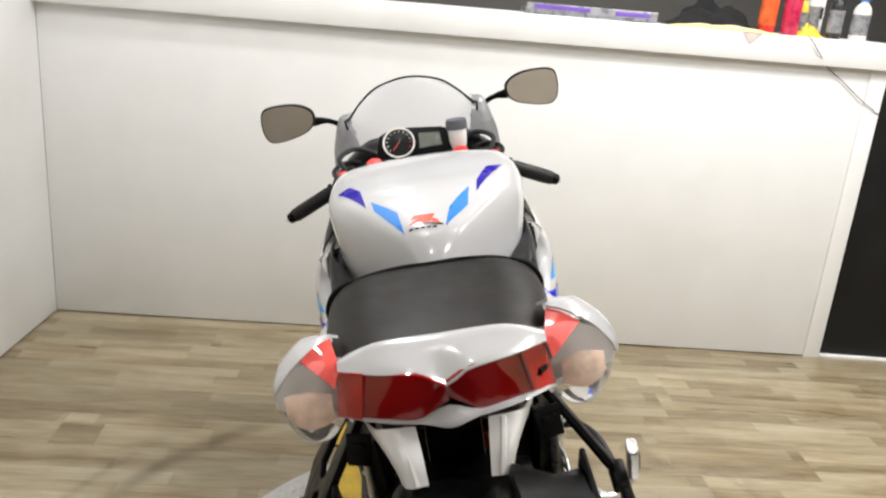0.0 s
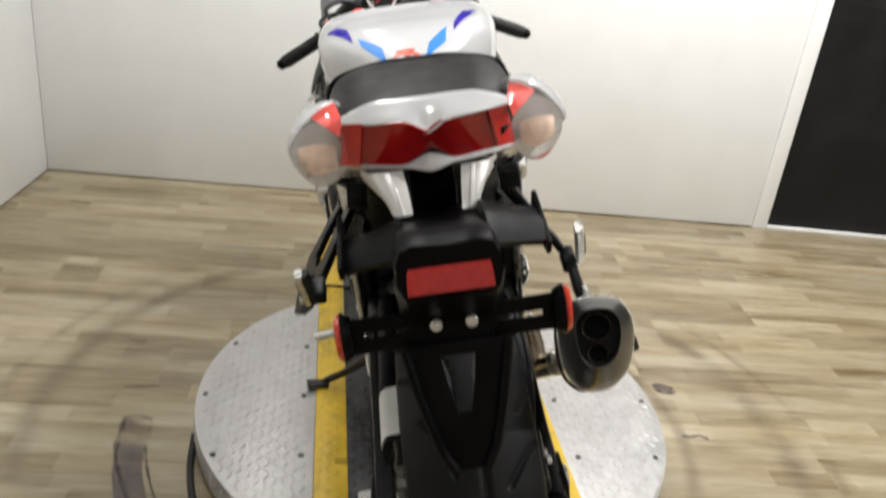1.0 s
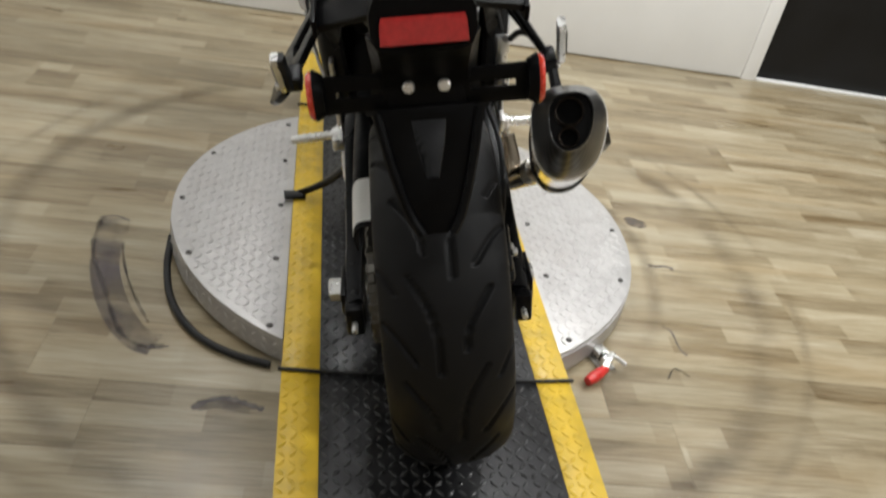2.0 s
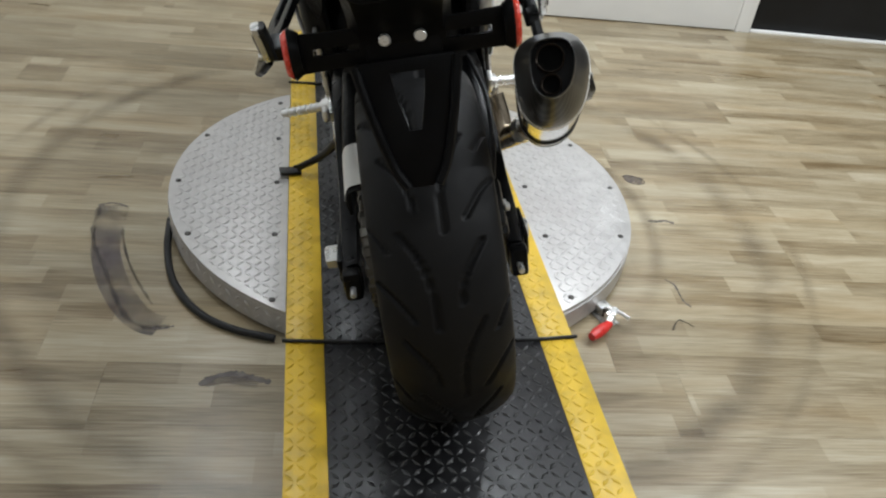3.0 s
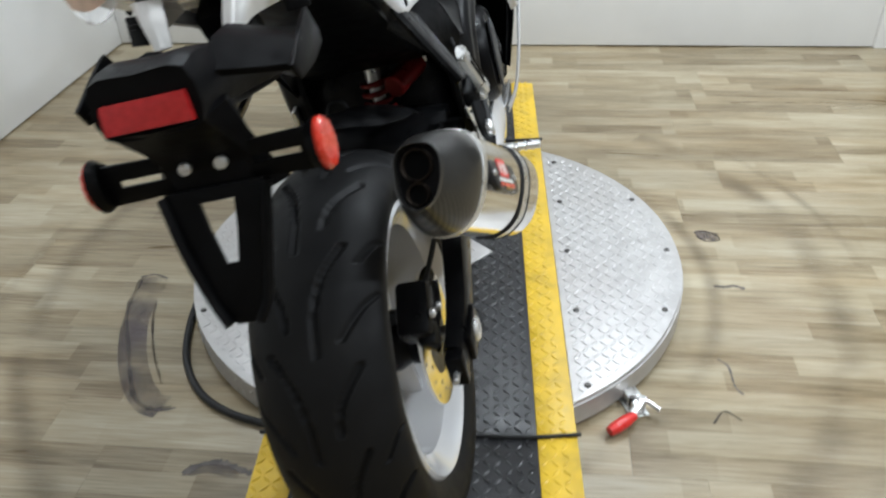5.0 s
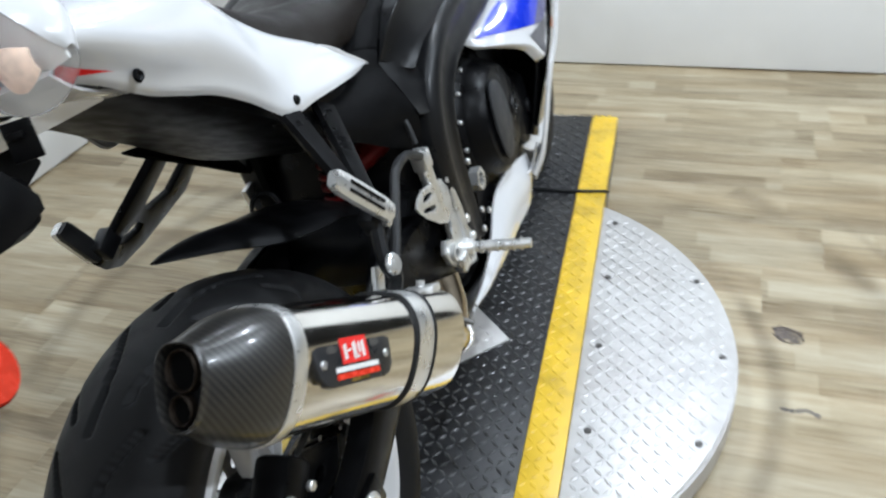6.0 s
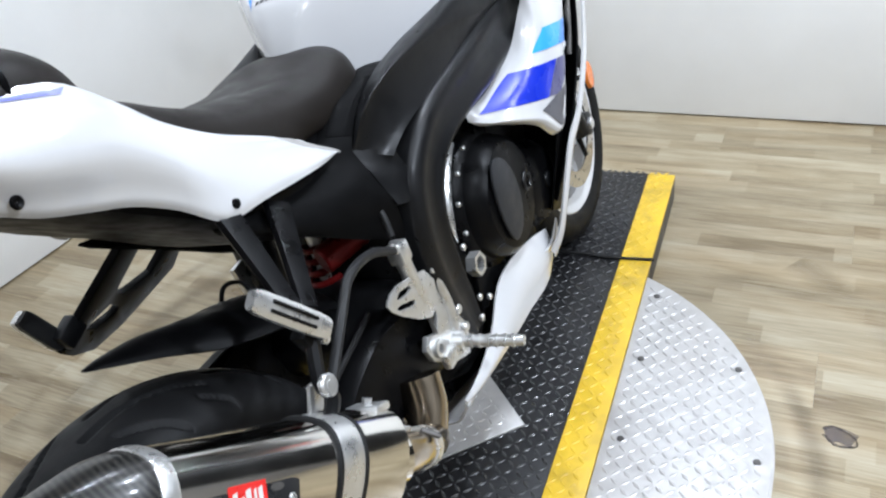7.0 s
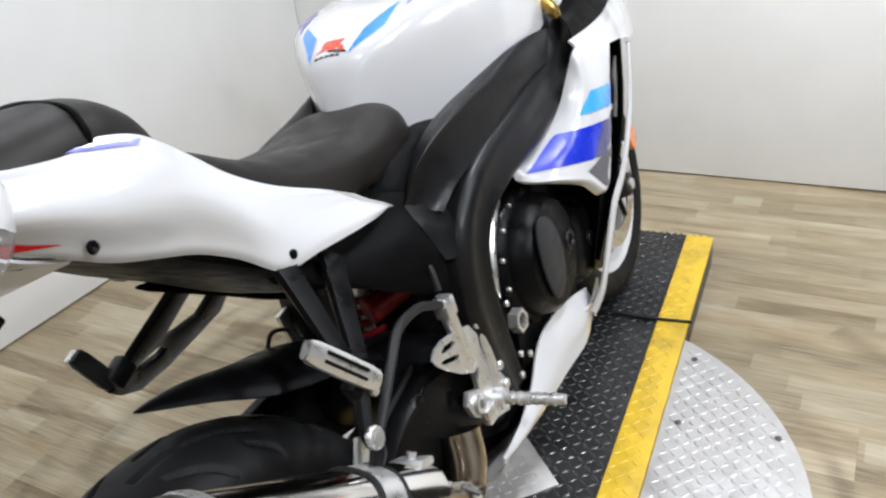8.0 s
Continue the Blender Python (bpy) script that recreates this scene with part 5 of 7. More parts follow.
part("rider_seat", cushion([(0.140, 0.952, 0.105, 0.86), (0.200, 0.924, 0.122, 0.83), (0.255, 0.890, 0.126, 0.80), (0.315, 0.861, 0.126, 0.775), (0.385, 0.841, 0.123, 0.76), (0.450, 0.830, 0.122, 0.755), (0.500, 0.828, 0.121, 0.745),
                            (0.540, 0.834, 0.117, 0.745), (0.572, 0.836, 0.110, 0.745), (0.598, 0.832, 0.100, 0.745), (0.618, 0.820, 0.089, 0.745), (0.634, 0.800, 0.079, 0.745), (0.644, 0.772, 0.072, 0.745)]), VINYL, bike, "black vinyl rider seat")
# pillion seat
pil = part("pillion_seat", cushion([(-0.106, 0.998, 0.092, 0.970), (-0.094, 1.008, 0.104, 0.968), (-0.035, 1.019, 0.119, 0.965), (0.05, 1.025, 0.125, 0.962), (0.105, 1.020, 0.123, 0.955), (0.147, 0.994, 0.114, 0.94), (0.168, 0.955, 0.100, 0.915)]), VINYL, bike, "rounded black pillion pad")
part("seat_strap", tube([(-0.124, 0.075, 0.968), (-0.126, 0.078, 0.990), (-0.108, 0.082, 1.011), (-0.05, 0.084, 1.0230), (0, 0.084, 1.0238), (0.05, 0.084, 1.0230), (0.108, 0.082, 1.011), (0.126, 0.078, 0.990), (0.124, 0.075, 0.968)], 0.0035, 8), PLASTIC, pil, "black seat strap")

# tail cowl sides
st = [(-0.062, 0.932, 0.993, 0.130, 0.166, 0.130), (-0.040, 0.920, 0.998, 0.135, 0.1745, 0.124), (-0.015, 0.905, 0.997, 0.138, 0.176, 0.119), (0.030, 0.874, 0.990, 0.138, 0.175, 0.124), (0.080, 0.850, 0.979, 0.136, 0.170, 0.132),
      (0.125, 0.829, 0.962, 0.134, 0.163, 0.138), (0.170, 0.797, 0.921, 0.136, 0.156, 0.138), (0.210, 0.757, 0.881, 0.149, 0.150, 0.136), (0.270, 0.749, 0.838, 0.156, 0.143, 0.134),
      (0.350, 0.736, 0.794, 0.156, 0.142, 0.135), (0.400, 0.7275, 0.757, 0.150, 0.144, 0.138), (0.430, 0.7240, 0.7350, 0.1450, 0.142, 0.1390), (0.4475, 0.7205, 0.7225, 0.1400, 0.1395, 0.1385)]
rows = []
for y, zl, zt, wl, wm, wt in st:
    # the lower facet turns inwards below a crease that climbs towards the front tip
    h = zt - zl
    c = float(np.interp(y, (-0.062, 0.08, 0.17, 0.21, 0.27, 0.35, 0.405, 0.442), (0.15, 0.15, 0.17, 0.22, 0.40, 0.62, 0.78, 0.80)))
    wide = lambda f: float(np.interp(f, (0, 0.25, 0.52, 0.78, 1), (wl, wl + 0.45 * (wm - wl), wm, wt + 0.6 * (wm - wt), wt)))
    lip = 0.006 * min(1.0, h / 0.06)
    rows.append([(wide(0) - 0.004, y, zl), (wide(0) + 0.3 * (wide(c) - wide(0)), y, zl + 0.35 * c * h), (wide(c), y, zl + c * h), (wide(c + 0.35 * (1 - c)), y, zl + (c + 0.33 * (1 - c)) * h),
                 (wide(c + 0.7 * (1 - c)), y, zl + (c + 0.68 * (1 - c)) * h), (wt + 0.3 * lip, y, zt - 0.10 * h), (wt - lip, y, zt)])
cowl_bm = sheet(rows, 4, 4, 0.004)
cowl_tree = BVHTree.FromBMesh(cowl_bm)
cowl_other = mirrored(cowl_bm)
cowl_tree_l = BVHTree.FromBMesh(cowl_other)
cowl_other.free()
cowls = both("tail_side_cowl", cowl_bm, PAINT, "white tail side cowl")
for s in (-1, 1):
    part("cowl_pin", turned([(0.0, 0.0005), (0.003, 0.0050), (0.0, 0.0068)], 20, "x", (0, 0.011, 0.900)), PLASTIC, bike).matrix_basis = Matrix.Translation((s * 0.1520, 0, 0)) @ Matrix.Diagonal((s, 1.0, 1.0, 1.0))
    bolt((s * 0.1505, 0.228, 0.769), (s, 0, 0), 0.006, 0.003, BLACK_METAL, bike)
for s, tree, cowl in ((1, cowl_tree, cowls[0]), (-1, cowl_tree_l, cowls[1])):
    applied("lens_tail", [(-0.061, 0.9455), (-0.061, 0.9340), (-0.035, 0.9245), (-0.009, 0.9150), (-0.035, 0.9290)], tree, RED_LENS, cowl, down=(-s, 0, 0), start=s * 0.5, plane="yz", label="red lens strip running along the cowl", lift=0.0012, cuts=4)
    applied("cowl_stripe", [(0.020, 0.9860), (0.060, 0.9770), (0.122, 0.9590), (0.112, 0.9560), (0.080, 0.9660)], tree, PERIWINKLE, cowl, down=(-s, 0, 0), start=s * 0.5, plane="yz", label="thin pale indigo stripe", lift=0.0014, cuts=7)
# white top behind the pillion
dep = lambda x: 0.142 - 3.3 * x * x
hi = lambda x: 1.000 - 0.014 * max(0, 1 - abs(x) / 0.024) - 0.03 * max(0, abs(x) - 0.09)
lo = lambda x: 0.944 + 0.018 * max(0, 1 - abs(x) / 0.030)
XS = (-0.101, -0.086, -0.064, -0.042, -0.020, 0.0, 0.020, 0.042, 0.064, 0.086, 0.101)
part("tail_top_cowl", sheet([[(x, -0.086, 1.000 + 0.012 * max(0, 1 - (abs(x) / 0.098) ** 6)) for x in XS],
                             [(x, -0.099 - 0.004 * (1 - abs(x) / 0.112), 1.004 + 0.015 * max(0, 1 - (abs(x) / 0.095) ** 6)) for x in XS],
                             [(x, 0.45 * (-dep(x)) - 0.55 * 0.100, 1.004 + 0.008 * max(0, 1 - (abs(x) / 0.100) ** 5)) for x in XS],
                             [(x, -dep(x) + 0.004, hi(x) + 0.004) for x in XS], [(x, -dep(x) - 0.002, hi(x) - 0.001) for x in XS]], 3, 2, 0.003), PAINT, bike, "white tail top cowl")
bump = lambda x: max(0, 1 - abs(x) / 0.022)
XL = (-0.146, -0.130, -0.112, -0.085, -0.055, -0.028, 0.0, 0.028, 0.055, 0.085, 0.112, 0.130, 0.146)
dl = lambda x: dep(x) - 0.018 if abs(x) < 0.112 else 0.083 - 0.5 * (abs(x) - 0.112)
part("tail_lower_lip", sheet([[(x, -dl(x) - 0.001, 0.944 + 0.010 * bump(x)) for x in XL], [(x, -dl(x) - 0.005 - 0.003 * bump(x), 0.9415) for x in XL], [(x, -dl(x) - 0.003, 0.937 - 0.008 * bump(x)) for x in XL],
                              [(x * 0.9, -0.55 * dl(x), 0.912) for x in XL], [(x * 0.78, 0.03, 0.880) for x in XL]], 3, 3, 0.003), PAINT, bike, "white underside lip of the tail")


def lens_row(xs, depth, lo, hi):
    return [[(x * (1.03 - 0.13 * f), -depth(x) + 0.018 * (1 - f), lo(x) + f * (hi(x) - lo(x))) for f in (0, 0.33, 0.67, 1)] for x in xs]


tail_light = empty("tail_light")
tail_light.parent = bike
for s in (-1, 1):
    part("brake_lens", sheet(lens_row([s * v for v in (0.0, 0.012, 0.03, 0.055, 0.082)], lambda x: dep(x) + 0.001, lo, hi), 4, 4, 0.003), RED_LENS_DARK, tail_light, "deep red brake lens")
    part("outer_lens", sheet(lens_row([s * v for v in (0.0825, 0.095, 0.1085)], lambda x: dep(x) + 0.003, lambda x: lo(x) - 0.001, hi), 4, 4, 0.004), RED_LENS, tail_light, "bright red outer lens")
    part("lens_divider", tube([(s * 0.0850, -dep(0.0825) + 0.0155, 0.945), (s * 0.0743, -dep(0.0825) - 0.0025, 0.998)], 0.0022, 6, 1), RED_LENS_DARK, tail_light)
    # turn signal built into the corner
    sig = empty("turn_signal")
    sig.parent = bike
    shell = []
    for x, cy, cz, ry, rz in ((0.100, -0.088, 0.972, 0.020, 0.030), (0.120, -0.090, 0.963, 0.031, 0.043), (0.143, -0.084, 0.958, 0.031, 0.043), (0.160, -0.073, 0.958, 0.024, 0.033), (0.171, -0.066, 0.959, 0.014, 0.021), (0.176, -0.062, 0.960, 0.004, 0.006)):
        shell.append([(s * x, cy + ry * math.cos(a), cz + rz * math.sin(a)) for a in np.linspace(0, math.tau, 13)[:-1]])
    part("clear_lens", loft(shell, 4, 3), CLEAR, sig, "clear turn signal lens").visible_shadow = False
    inner = []
    for x, y, z0, z1 in ((0.118, -0.090, 0.942, 0.964), (0.126, -0.094, 0.938, 0.970), (0.138, -0.095, 0.936, 0.972), (0.150, -0.093, 0.941, 0.970), (0.158, -0.089, 0.948, 0.967)):
        inner.append([(s * x, y + 0.003 * (2 * f - 1) ** 2, z0 + (z1 - z0) * f) for f in (0, 0.25, 0.5, 0.75, 1)])
    part("amber_bulb", sheet(inner, 3, 3, 0.004), AMBER, sig, "pale amber inner lens")
    cap_out = [(0.1115, -0.055, 1.0145), (0.1300, -0.048, 1.0120), (0.1460, -0.045, 1.0065), (0.168, -0.048, 0.986), (0.1755, -0.058, 0.966), (0.1755, -0.063, 0.955)]
    cap_in = [(0.1100, -0.062, 1.0125), (0.1245, -0.075, 1.0110), (0.1385, -0.085, 1.0050), (0.153, -0.085, 0.992), (0.167, -0.080, 0.973), (0.1745, -0.068, 0.956)]
    part("lens_cap", sheet([[(s * (0.93 * o[0]), o[1] + 0.012, o[2] - 0.008), (s * o[0], o[1], o[2]), tuple(np.array([s * (o[0] + i[0]) / 2, (o[1] + i[1]) / 2, (o[2] + i[2]) / 2]) + np.array([s * 0.002, -0.001, 0.002])), (s * i[0], i[1], i[2])] for o, i in zip(cap_out, cap_in)], 4, 3, 0.003), PAINT, sig, "white cap over the lens")
    part("reflector", sheet([[(s * (0.108 + 0.064 * f), -0.070 + 0.002 * f, z) for z in (0.934 + 0.014 * f, 0.950, 0.968, 0.994 - 0.022 * f * f)] for f in (0, 0.33, 0.67, 1)], 3, 2, 0.002), LENS_SILVER, sig, "silvered reflector inside the lens")
    part("red_corner", sheet([[(s * 0.1100, -0.060, 1.0110), (s * 0.1250, -0.076, 1.0100), (s * 0.138, -0.089, 1.0035)], [(s * 0.1050, -0.082, 1.0050), (s * 0.1150, -0.095, 1.0030), (s * 0.122, -0.106, 0.9965)],
                              [(s * 0.0995, -0.102, 0.9960), (s * 0.1020, -0.112, 0.9930), (s * 0.104, -0.121, 0.9850)]], 3, 3, 0.002), CORNER_RED, sig, "pale red corner of the lens")

# underside tub and the silver side covers below the tail
rings = []
for y, w, zl, zt in ((-0.05, 0.030, 0.898, 0.912), (0.0, 0.080, 0.898, 0.908), (0.06, 0.100, 0.868, 0.892), (0.13, 0.110, 0.812, 0.858), (0.21, 0.115, 0.754, 0.82), (0.32, 0.112, 0.668, 0.78), (0.45, 0.11, 0.60, 0.76)):
    rings.append([(-w, y, zt), (w, y, zt), (w, y, zl + 0.02), (w * 0.8, y, zl), (-w * 0.8, y, zl), (-w, y, zl + 0.02)])
part("undertail_tub", loft(rings, 3, 2), PLASTIC, bike)
for s in (-1, 1):
    part("silver_cover", sheet([[(s * 0.036, -0.119, 0.932), (s * 0.060, -0.119, 0.933), (s * 0.078, -0.108, 0.932), (s * 0.090, -0.060, 0.924), (s * 0.097, 0.010, 0.914)],
                                [(s * 0.033, -0.136, 0.913), (s * 0.056, -0.140, 0.913), (s * 0.070, -0.115, 0.914), (s * 0.086, -0.052, 0.905), (s * 0.094, 0.018, 0.897)],
                                [(s * 0.030, -0.154, 0.888), (s * 0.050, -0.152, 0.888), (s * 0.057, -0.118, 0.892), (s * 0.074, -0.048, 0.886), (s * 0.087, 0.024, 0.881)]], 4, 4, 0.003), BRUSHED, bike, "brushed silver cover below the tail")
    part("rib", tube([(s * 0.050, -0.122, 0.931), (s * 0.046, -0.141, 0.912), (s * 0.041, -0.156, 0.890)], 0.0032, 6), BRUSHED, bike)
    part("cover_slot", tube([(s * 0.0790, -0.100, 0.922), (s * 0.0830, -0.060, 0.911), (s * 0.0880, -0.020, 0.902)], 0.0030, 6), PLASTIC, bike, "dark slot line in the silver cover")
    part("exhaust_blank_plate", merged(block((s * 0.098, -0.088, 0.897), (0.028, 0.004, 0.034), (-15, 0, s * 20), 0.002), block((s * 0.098, -0.092, 0.903), (0.016, 0.003, 0.006), (-15, 0, s * 20), 0.001)), BLACK_METAL, bike)
for k in range(4):
    part("vent_slat", block((0.0, -0.045, 0.850 + k * 0.014), (0.054, 0.006, 0.004), (25, 0, 0), 0.001), BRUSHED if k % 2 else PLASTIC, bike)
part("tail_lock_box", block((0, -0.055, 0.872), (0.060, 0.04, 0.06), (20, 0, 0), 0.004), PLASTIC, bike)
part("red_tool", block((0.004, -0.062, 0.846), (0.03, 0.008, 0.006), (20, 0, 0), 0.002), RED_LENS, bike)

# rear fender, its wings, reflector, bracket and flap
fender = empty("rear_fender")
fender.parent = bike
part("fender_body", loft([[(-0.040, -0.066, 0.824), (-0.040, -0.066, 0.854), (0, -0.066, 0.859), (0.040, -0.066, 0.854), (0.040, -0.066, 0.824), (0, -0.066, 0.809)],
                          [(-0.070, -0.106, 0.824), (-0.062, -0.106, 0.861), (0, -0.111, 0.867), (0.062, -0.106, 0.861), (0.070, -0.106, 0.824), (0, -0.106, 0.804)],
                          [(-0.058, -0.196, 0.841), (-0.052, -0.196, 0.891), (0, -0.201, 0.895), (0.052, -0.196, 0.891), (0.058, -0.196, 0.841), (0, -0.186, 0.819)],
                          [(-0.054, -0.271, 0.857), (-0.050, -0.268, 0.913), (0, -0.270, 0.916), (0.050, -0.268, 0.913), (0.054, -0.271, 0.857), (0, -0.256, 0.844)],
                          [(-0.051, -0.311, 0.861), (-0.049, -0.303, 0.911), (0, -0.304, 0.914), (0.049, -0.303, 0.911), (0.051, -0.311, 0.861), (0, -0.309, 0.855)]], 4, 3), PLASTIC, fender, "black moulded rear fender")
part("rear_reflector", sheet([[(x, -0.3095, 0.8930) for x in (-0.043, 0, 0.043)], [(x, -0.3125, 0.885) for x in (-0.045, 0, 0.045)], [(x, -0.3175, 0.8660) for x in (-0.046, 0, 0.046)]], 3, 3, 0.004), REFLECTOR, fender, "wide red rear reflector")
for s in (-1, 1):
    part("fender_wing", sheet([[(s * 0.046, -0.150, 0.886), (s * 0.046, -0.180, 0.897), (s * 0.046, -0.225, 0.901), (s * 0.046, -0.264, 0.884)], [(s * 0.088, -0.158, 0.870), (s * 0.088, -0.180, 0.884), (s * 0.088, -0.208, 0.884), (s * 0.086, -0.236, 0.868)],
                               [(s * 0.119, -0.140, 0.862), (s * 0.119, -0.165, 0.872), (s * 0.119, -0.195, 0.869), (s * 0.118, -0.222, 0.858)]], 1, 1, 0.010), PLASTIC, fender, "angular black fender wing")
    part("wing_fin", side_plate([(-0.122, 0.862), (-0.139, 0.894), (-0.152, 0.892), (-0.190, 0.882), (-0.234, 0.868), (-0.224, 0.848), (-0.170, 0.844), (-0.125, 0.850)], s * 0.120 - 0.003, 0.006, bevel=0.0015), PLASTIC, fender)
    part("bracket_arm", plate([(0.0, -0.020), (0.0, 0.020), (0.112, 0.024), (0.122, 0.016), (0.122, -0.018), (0.112, -0.024)],
                              Matrix(((s, 0, 0, s * 0.006), (0, 0, 1, -0.252), (0, 1, 0, 0.786), (0, 0, 0, 1))), 0.006, [[(0.045, -0.004), (0.045, 0.004), (0.098, 0.004), (0.098, -0.004)]], 0.0015), PLASTIC, fender, "slotted black bracket arm")
    refl = part("side_reflector", merged(turned([(0.0, 0.0005), (0.004, 0.0005), (0.004, 0.022), (0.0, 0.025), (-0.006, 0.025)], 32, "x")), SIDE_RED, fender, "round orange-red side reflector")
    refl.matrix_basis = Matrix.Translation((s * 0.132, -0.250, 0.788)) @ pose(0, 0, 0, 0, 0, -2 * s) @ Matrix.Diagonal((s, 0.92, 1.15, 1))
    back = part("reflector_back", turned([(-0.012, 0.0005), (-0.012, 0.021), (-0.002, 0.0265), (0.0, 0.0265)], 28, "x"), PLASTIC, fender)
    back.matrix_basis = Matrix.Translation((s * 0.129, -0.250, 0.788)) @ pose(0, 0, 0, 0, 0, -2 * s) @ Matrix.Diagonal((s, 0.92, 1.15, 1))
    bolt((s * 0.0205, -0.258, 0.793), (0, -1, 0.2), 0.0075, 0.005, ALU, fender, "plate_bolt")
part("bracket_plate", block((0, -0.248, 0.780), (0.09, 0.010, 0.062), (-8, 0, 0), 0.003), PLASTIC, fender)
part("fender_neck", loft([[(-0.05, -0.24, 0.865), (0.05, -0.24, 0.865), (0.05, -0.31, 0.862), (-0.05, -0.31, 0.862)], [(-0.048, -0.225, 0.80), (0.048, -0.225, 0.80), (0.048, -0.255, 0.80), (-0.048, -0.255, 0.80)],
                          [(-0.06, -0.215, 0.75), (0.06, -0.215, 0.75), (0.06, -0.246, 0.75), (-0.06, -0.246, 0.75)]], 3, 2), PLASTIC, fender)
flap_out = [(-0.058, 0.120), (0.058, 0.120), (0.050, 0.07), (0.040, 0.015), (0.028, -0.018), (0.012, -0.032), (-0.012, -0.032), (-0.028, -0.018), (-0.040, 0.015), (-0.050, 0.07)]
flap = part("mud_flap", plate(flap_out, Matrix.Translation((0, -0.298, 0.655)) @ pose(0, 0, 0, 68, 0, 0), 0.008, [[(-0.020, 0.104), (0.020, 0.104), (0.016, 0.075), (0.007, 0.036), (-0.007, 0.036), (-0.016, 0.075)]], 0.002), PLASTIC, fender, "black forked mud flap")
for s in (-1, 1):
    part("flap_rib", tube([(s * 0.060, -0.262, 0.765), (s * 0.048, -0.288, 0.710), (s * 0.032, -0.308, 0.655), (s * 0.018, -0.322, 0.632)], 0.006, 8), PLASTIC, flap)

# pillion foot rests on both sides
for s in (-1, 1):
    hang = empty("pillion_bracket")
    hang.parent = bike
    if s < 0:
        lean = Matrix(((0, 0.6247, 0.7809, -0.233), (1, 0, 0, 0), (0, 0.7809, -0.6247, 0.614), (0, 0, 0, 1)))
        flat = lambda ring_: [(y, (z - 0.614) * 1.2806) for y, z in ring_]
        part("strut", plate(flat([(0.158, 0.616), (0.179, 0.640), (0.282, 0.713), (0.335, 0.750), (0.372, 0.727), (0.320, 0.688), (0.272, 0.646), (0.270, 0.636), (0.284, 0.628), (0.300, 0.625), (0.345, 0.622), (0.383, 0.652), (0.405, 0.700),
                                  (0.452, 0.690), (0.424, 0.633), (0.402, 0.594), (0.283, 0.571), (0.222, 0.571), (0.180, 0.594)]), lean, 0.012,
                            [flat([(0.255, 0.628), (0.273, 0.611), (0.262, 0.606), (0.226, 0.609), (0.207, 0.619), (0.216, 0.625)])], 0.002), BLACK_METAL, hang, "black forked bracket plate with a slot")
    for p0, p1 in () if s < 0 else (((0.134, 0.220, 0.768), (0.212, 0.176, 0.650)), ((0.138, 0.296, 0.728), (0.214, 0.192, 0.646))):
        d = (Vector(p1) - Vector(p0))
        rings = []
        for t in (0, 0.5, 1):
            c = Vector(p0) + d * t
            q = d.cross(Vector((1, 0, 0.6))).normalized() * (0.0145 - 0.005 * t)
            n = q.cross(d).normalized() * 0.006
            rings.append([(s * v.x, v.y, v.z) for v in (c + q + n, c - q + n, c - q - n, c + q - n)])
        part("strut", loft(rings, 2, 2), BLACK_METAL, hang, "black bracket strut")
    part("peg_mount", block((s * 0.222, 0.172, 0.632) if s > 0 else (-0.208, 0.178, 0.632), (0.022, 0.040, 0.030), (20, 0, 0), 0.004), SATIN if s < 0 else BLACK_METAL, hang)
    rings = []
    a, b = (Vector((0.244, 0.176, 0.631)), Vector((0.230, 0.114, 0.718))) if s > 0 else (Vector((0.226, 0.166, 0.620)), Vector((0.232, 0.142, 0.686)))
    d = b - a
    for t in (0, 0.15, 0.85, 1.0):
        c = a + d * t
        wq = 0.013 if 0 < t < 1 else 0.010
        q = d.cross(Vector((1, 0, 0))).normalized() * wq
        n = q.cross(d).normalized() * 0.007
        rings.append([(s * v.x, v.y, v.z) for v in (c + q + n * .6, c + q * .6 + n, c - q * .6 + n, c - q + n * .6, c - q - n * .6, c - q * .6 - n, c + q * .6 - n, c + q - n * .6)])
    peg = part("pillion_peg", loft(rings, 2, 1), ALU, hang, "folded aluminium foot peg")
    # The left peg carries a black layer on its inner side.
    if s < 0:
        inner_side = [[(v[0] + 0.009, v[1], v[2]) for v in r] for r in rings]
        part("peg_rubber", loft(inner_side, 2, 1), RUBBER_HOSE, peg, "black layer on the inner side of the peg")
    for off in (-0.005, 0.005):
        q = d.cross(Vector((1, 0, 0))).normalized() * off
        e = a + d * 0.22 + q + Vector((0.0075, 0, 0))
        f = a + d * 0.80 + q + Vector((0.0075, 0, 0))
        part("peg_groove", rod((s * e.x, e.y, e.z), (s * f.x, f.y, f.z), 0.0022, n=6), BLACK_METAL, peg)
    bolt((s * 0.236, 0.172, 0.622), (s, 0, 0), 0.007, 0.006, ALU, hang)

# exhaust
A, B = Vector((0.240, 0.166, 0.442)), Vector((0.188, -0.162, 0.680))
axis = (B - A).normalized()
side_v = axis.cross(Vector((0, 0, 1))).normalized()
side_v = -side_v if side_v.x < 0 else side_v
up_v = side_v.cross(axis).normalized()
up_v = -up_v if up_v.z < 0 else up_v
LEN = (B - A).length


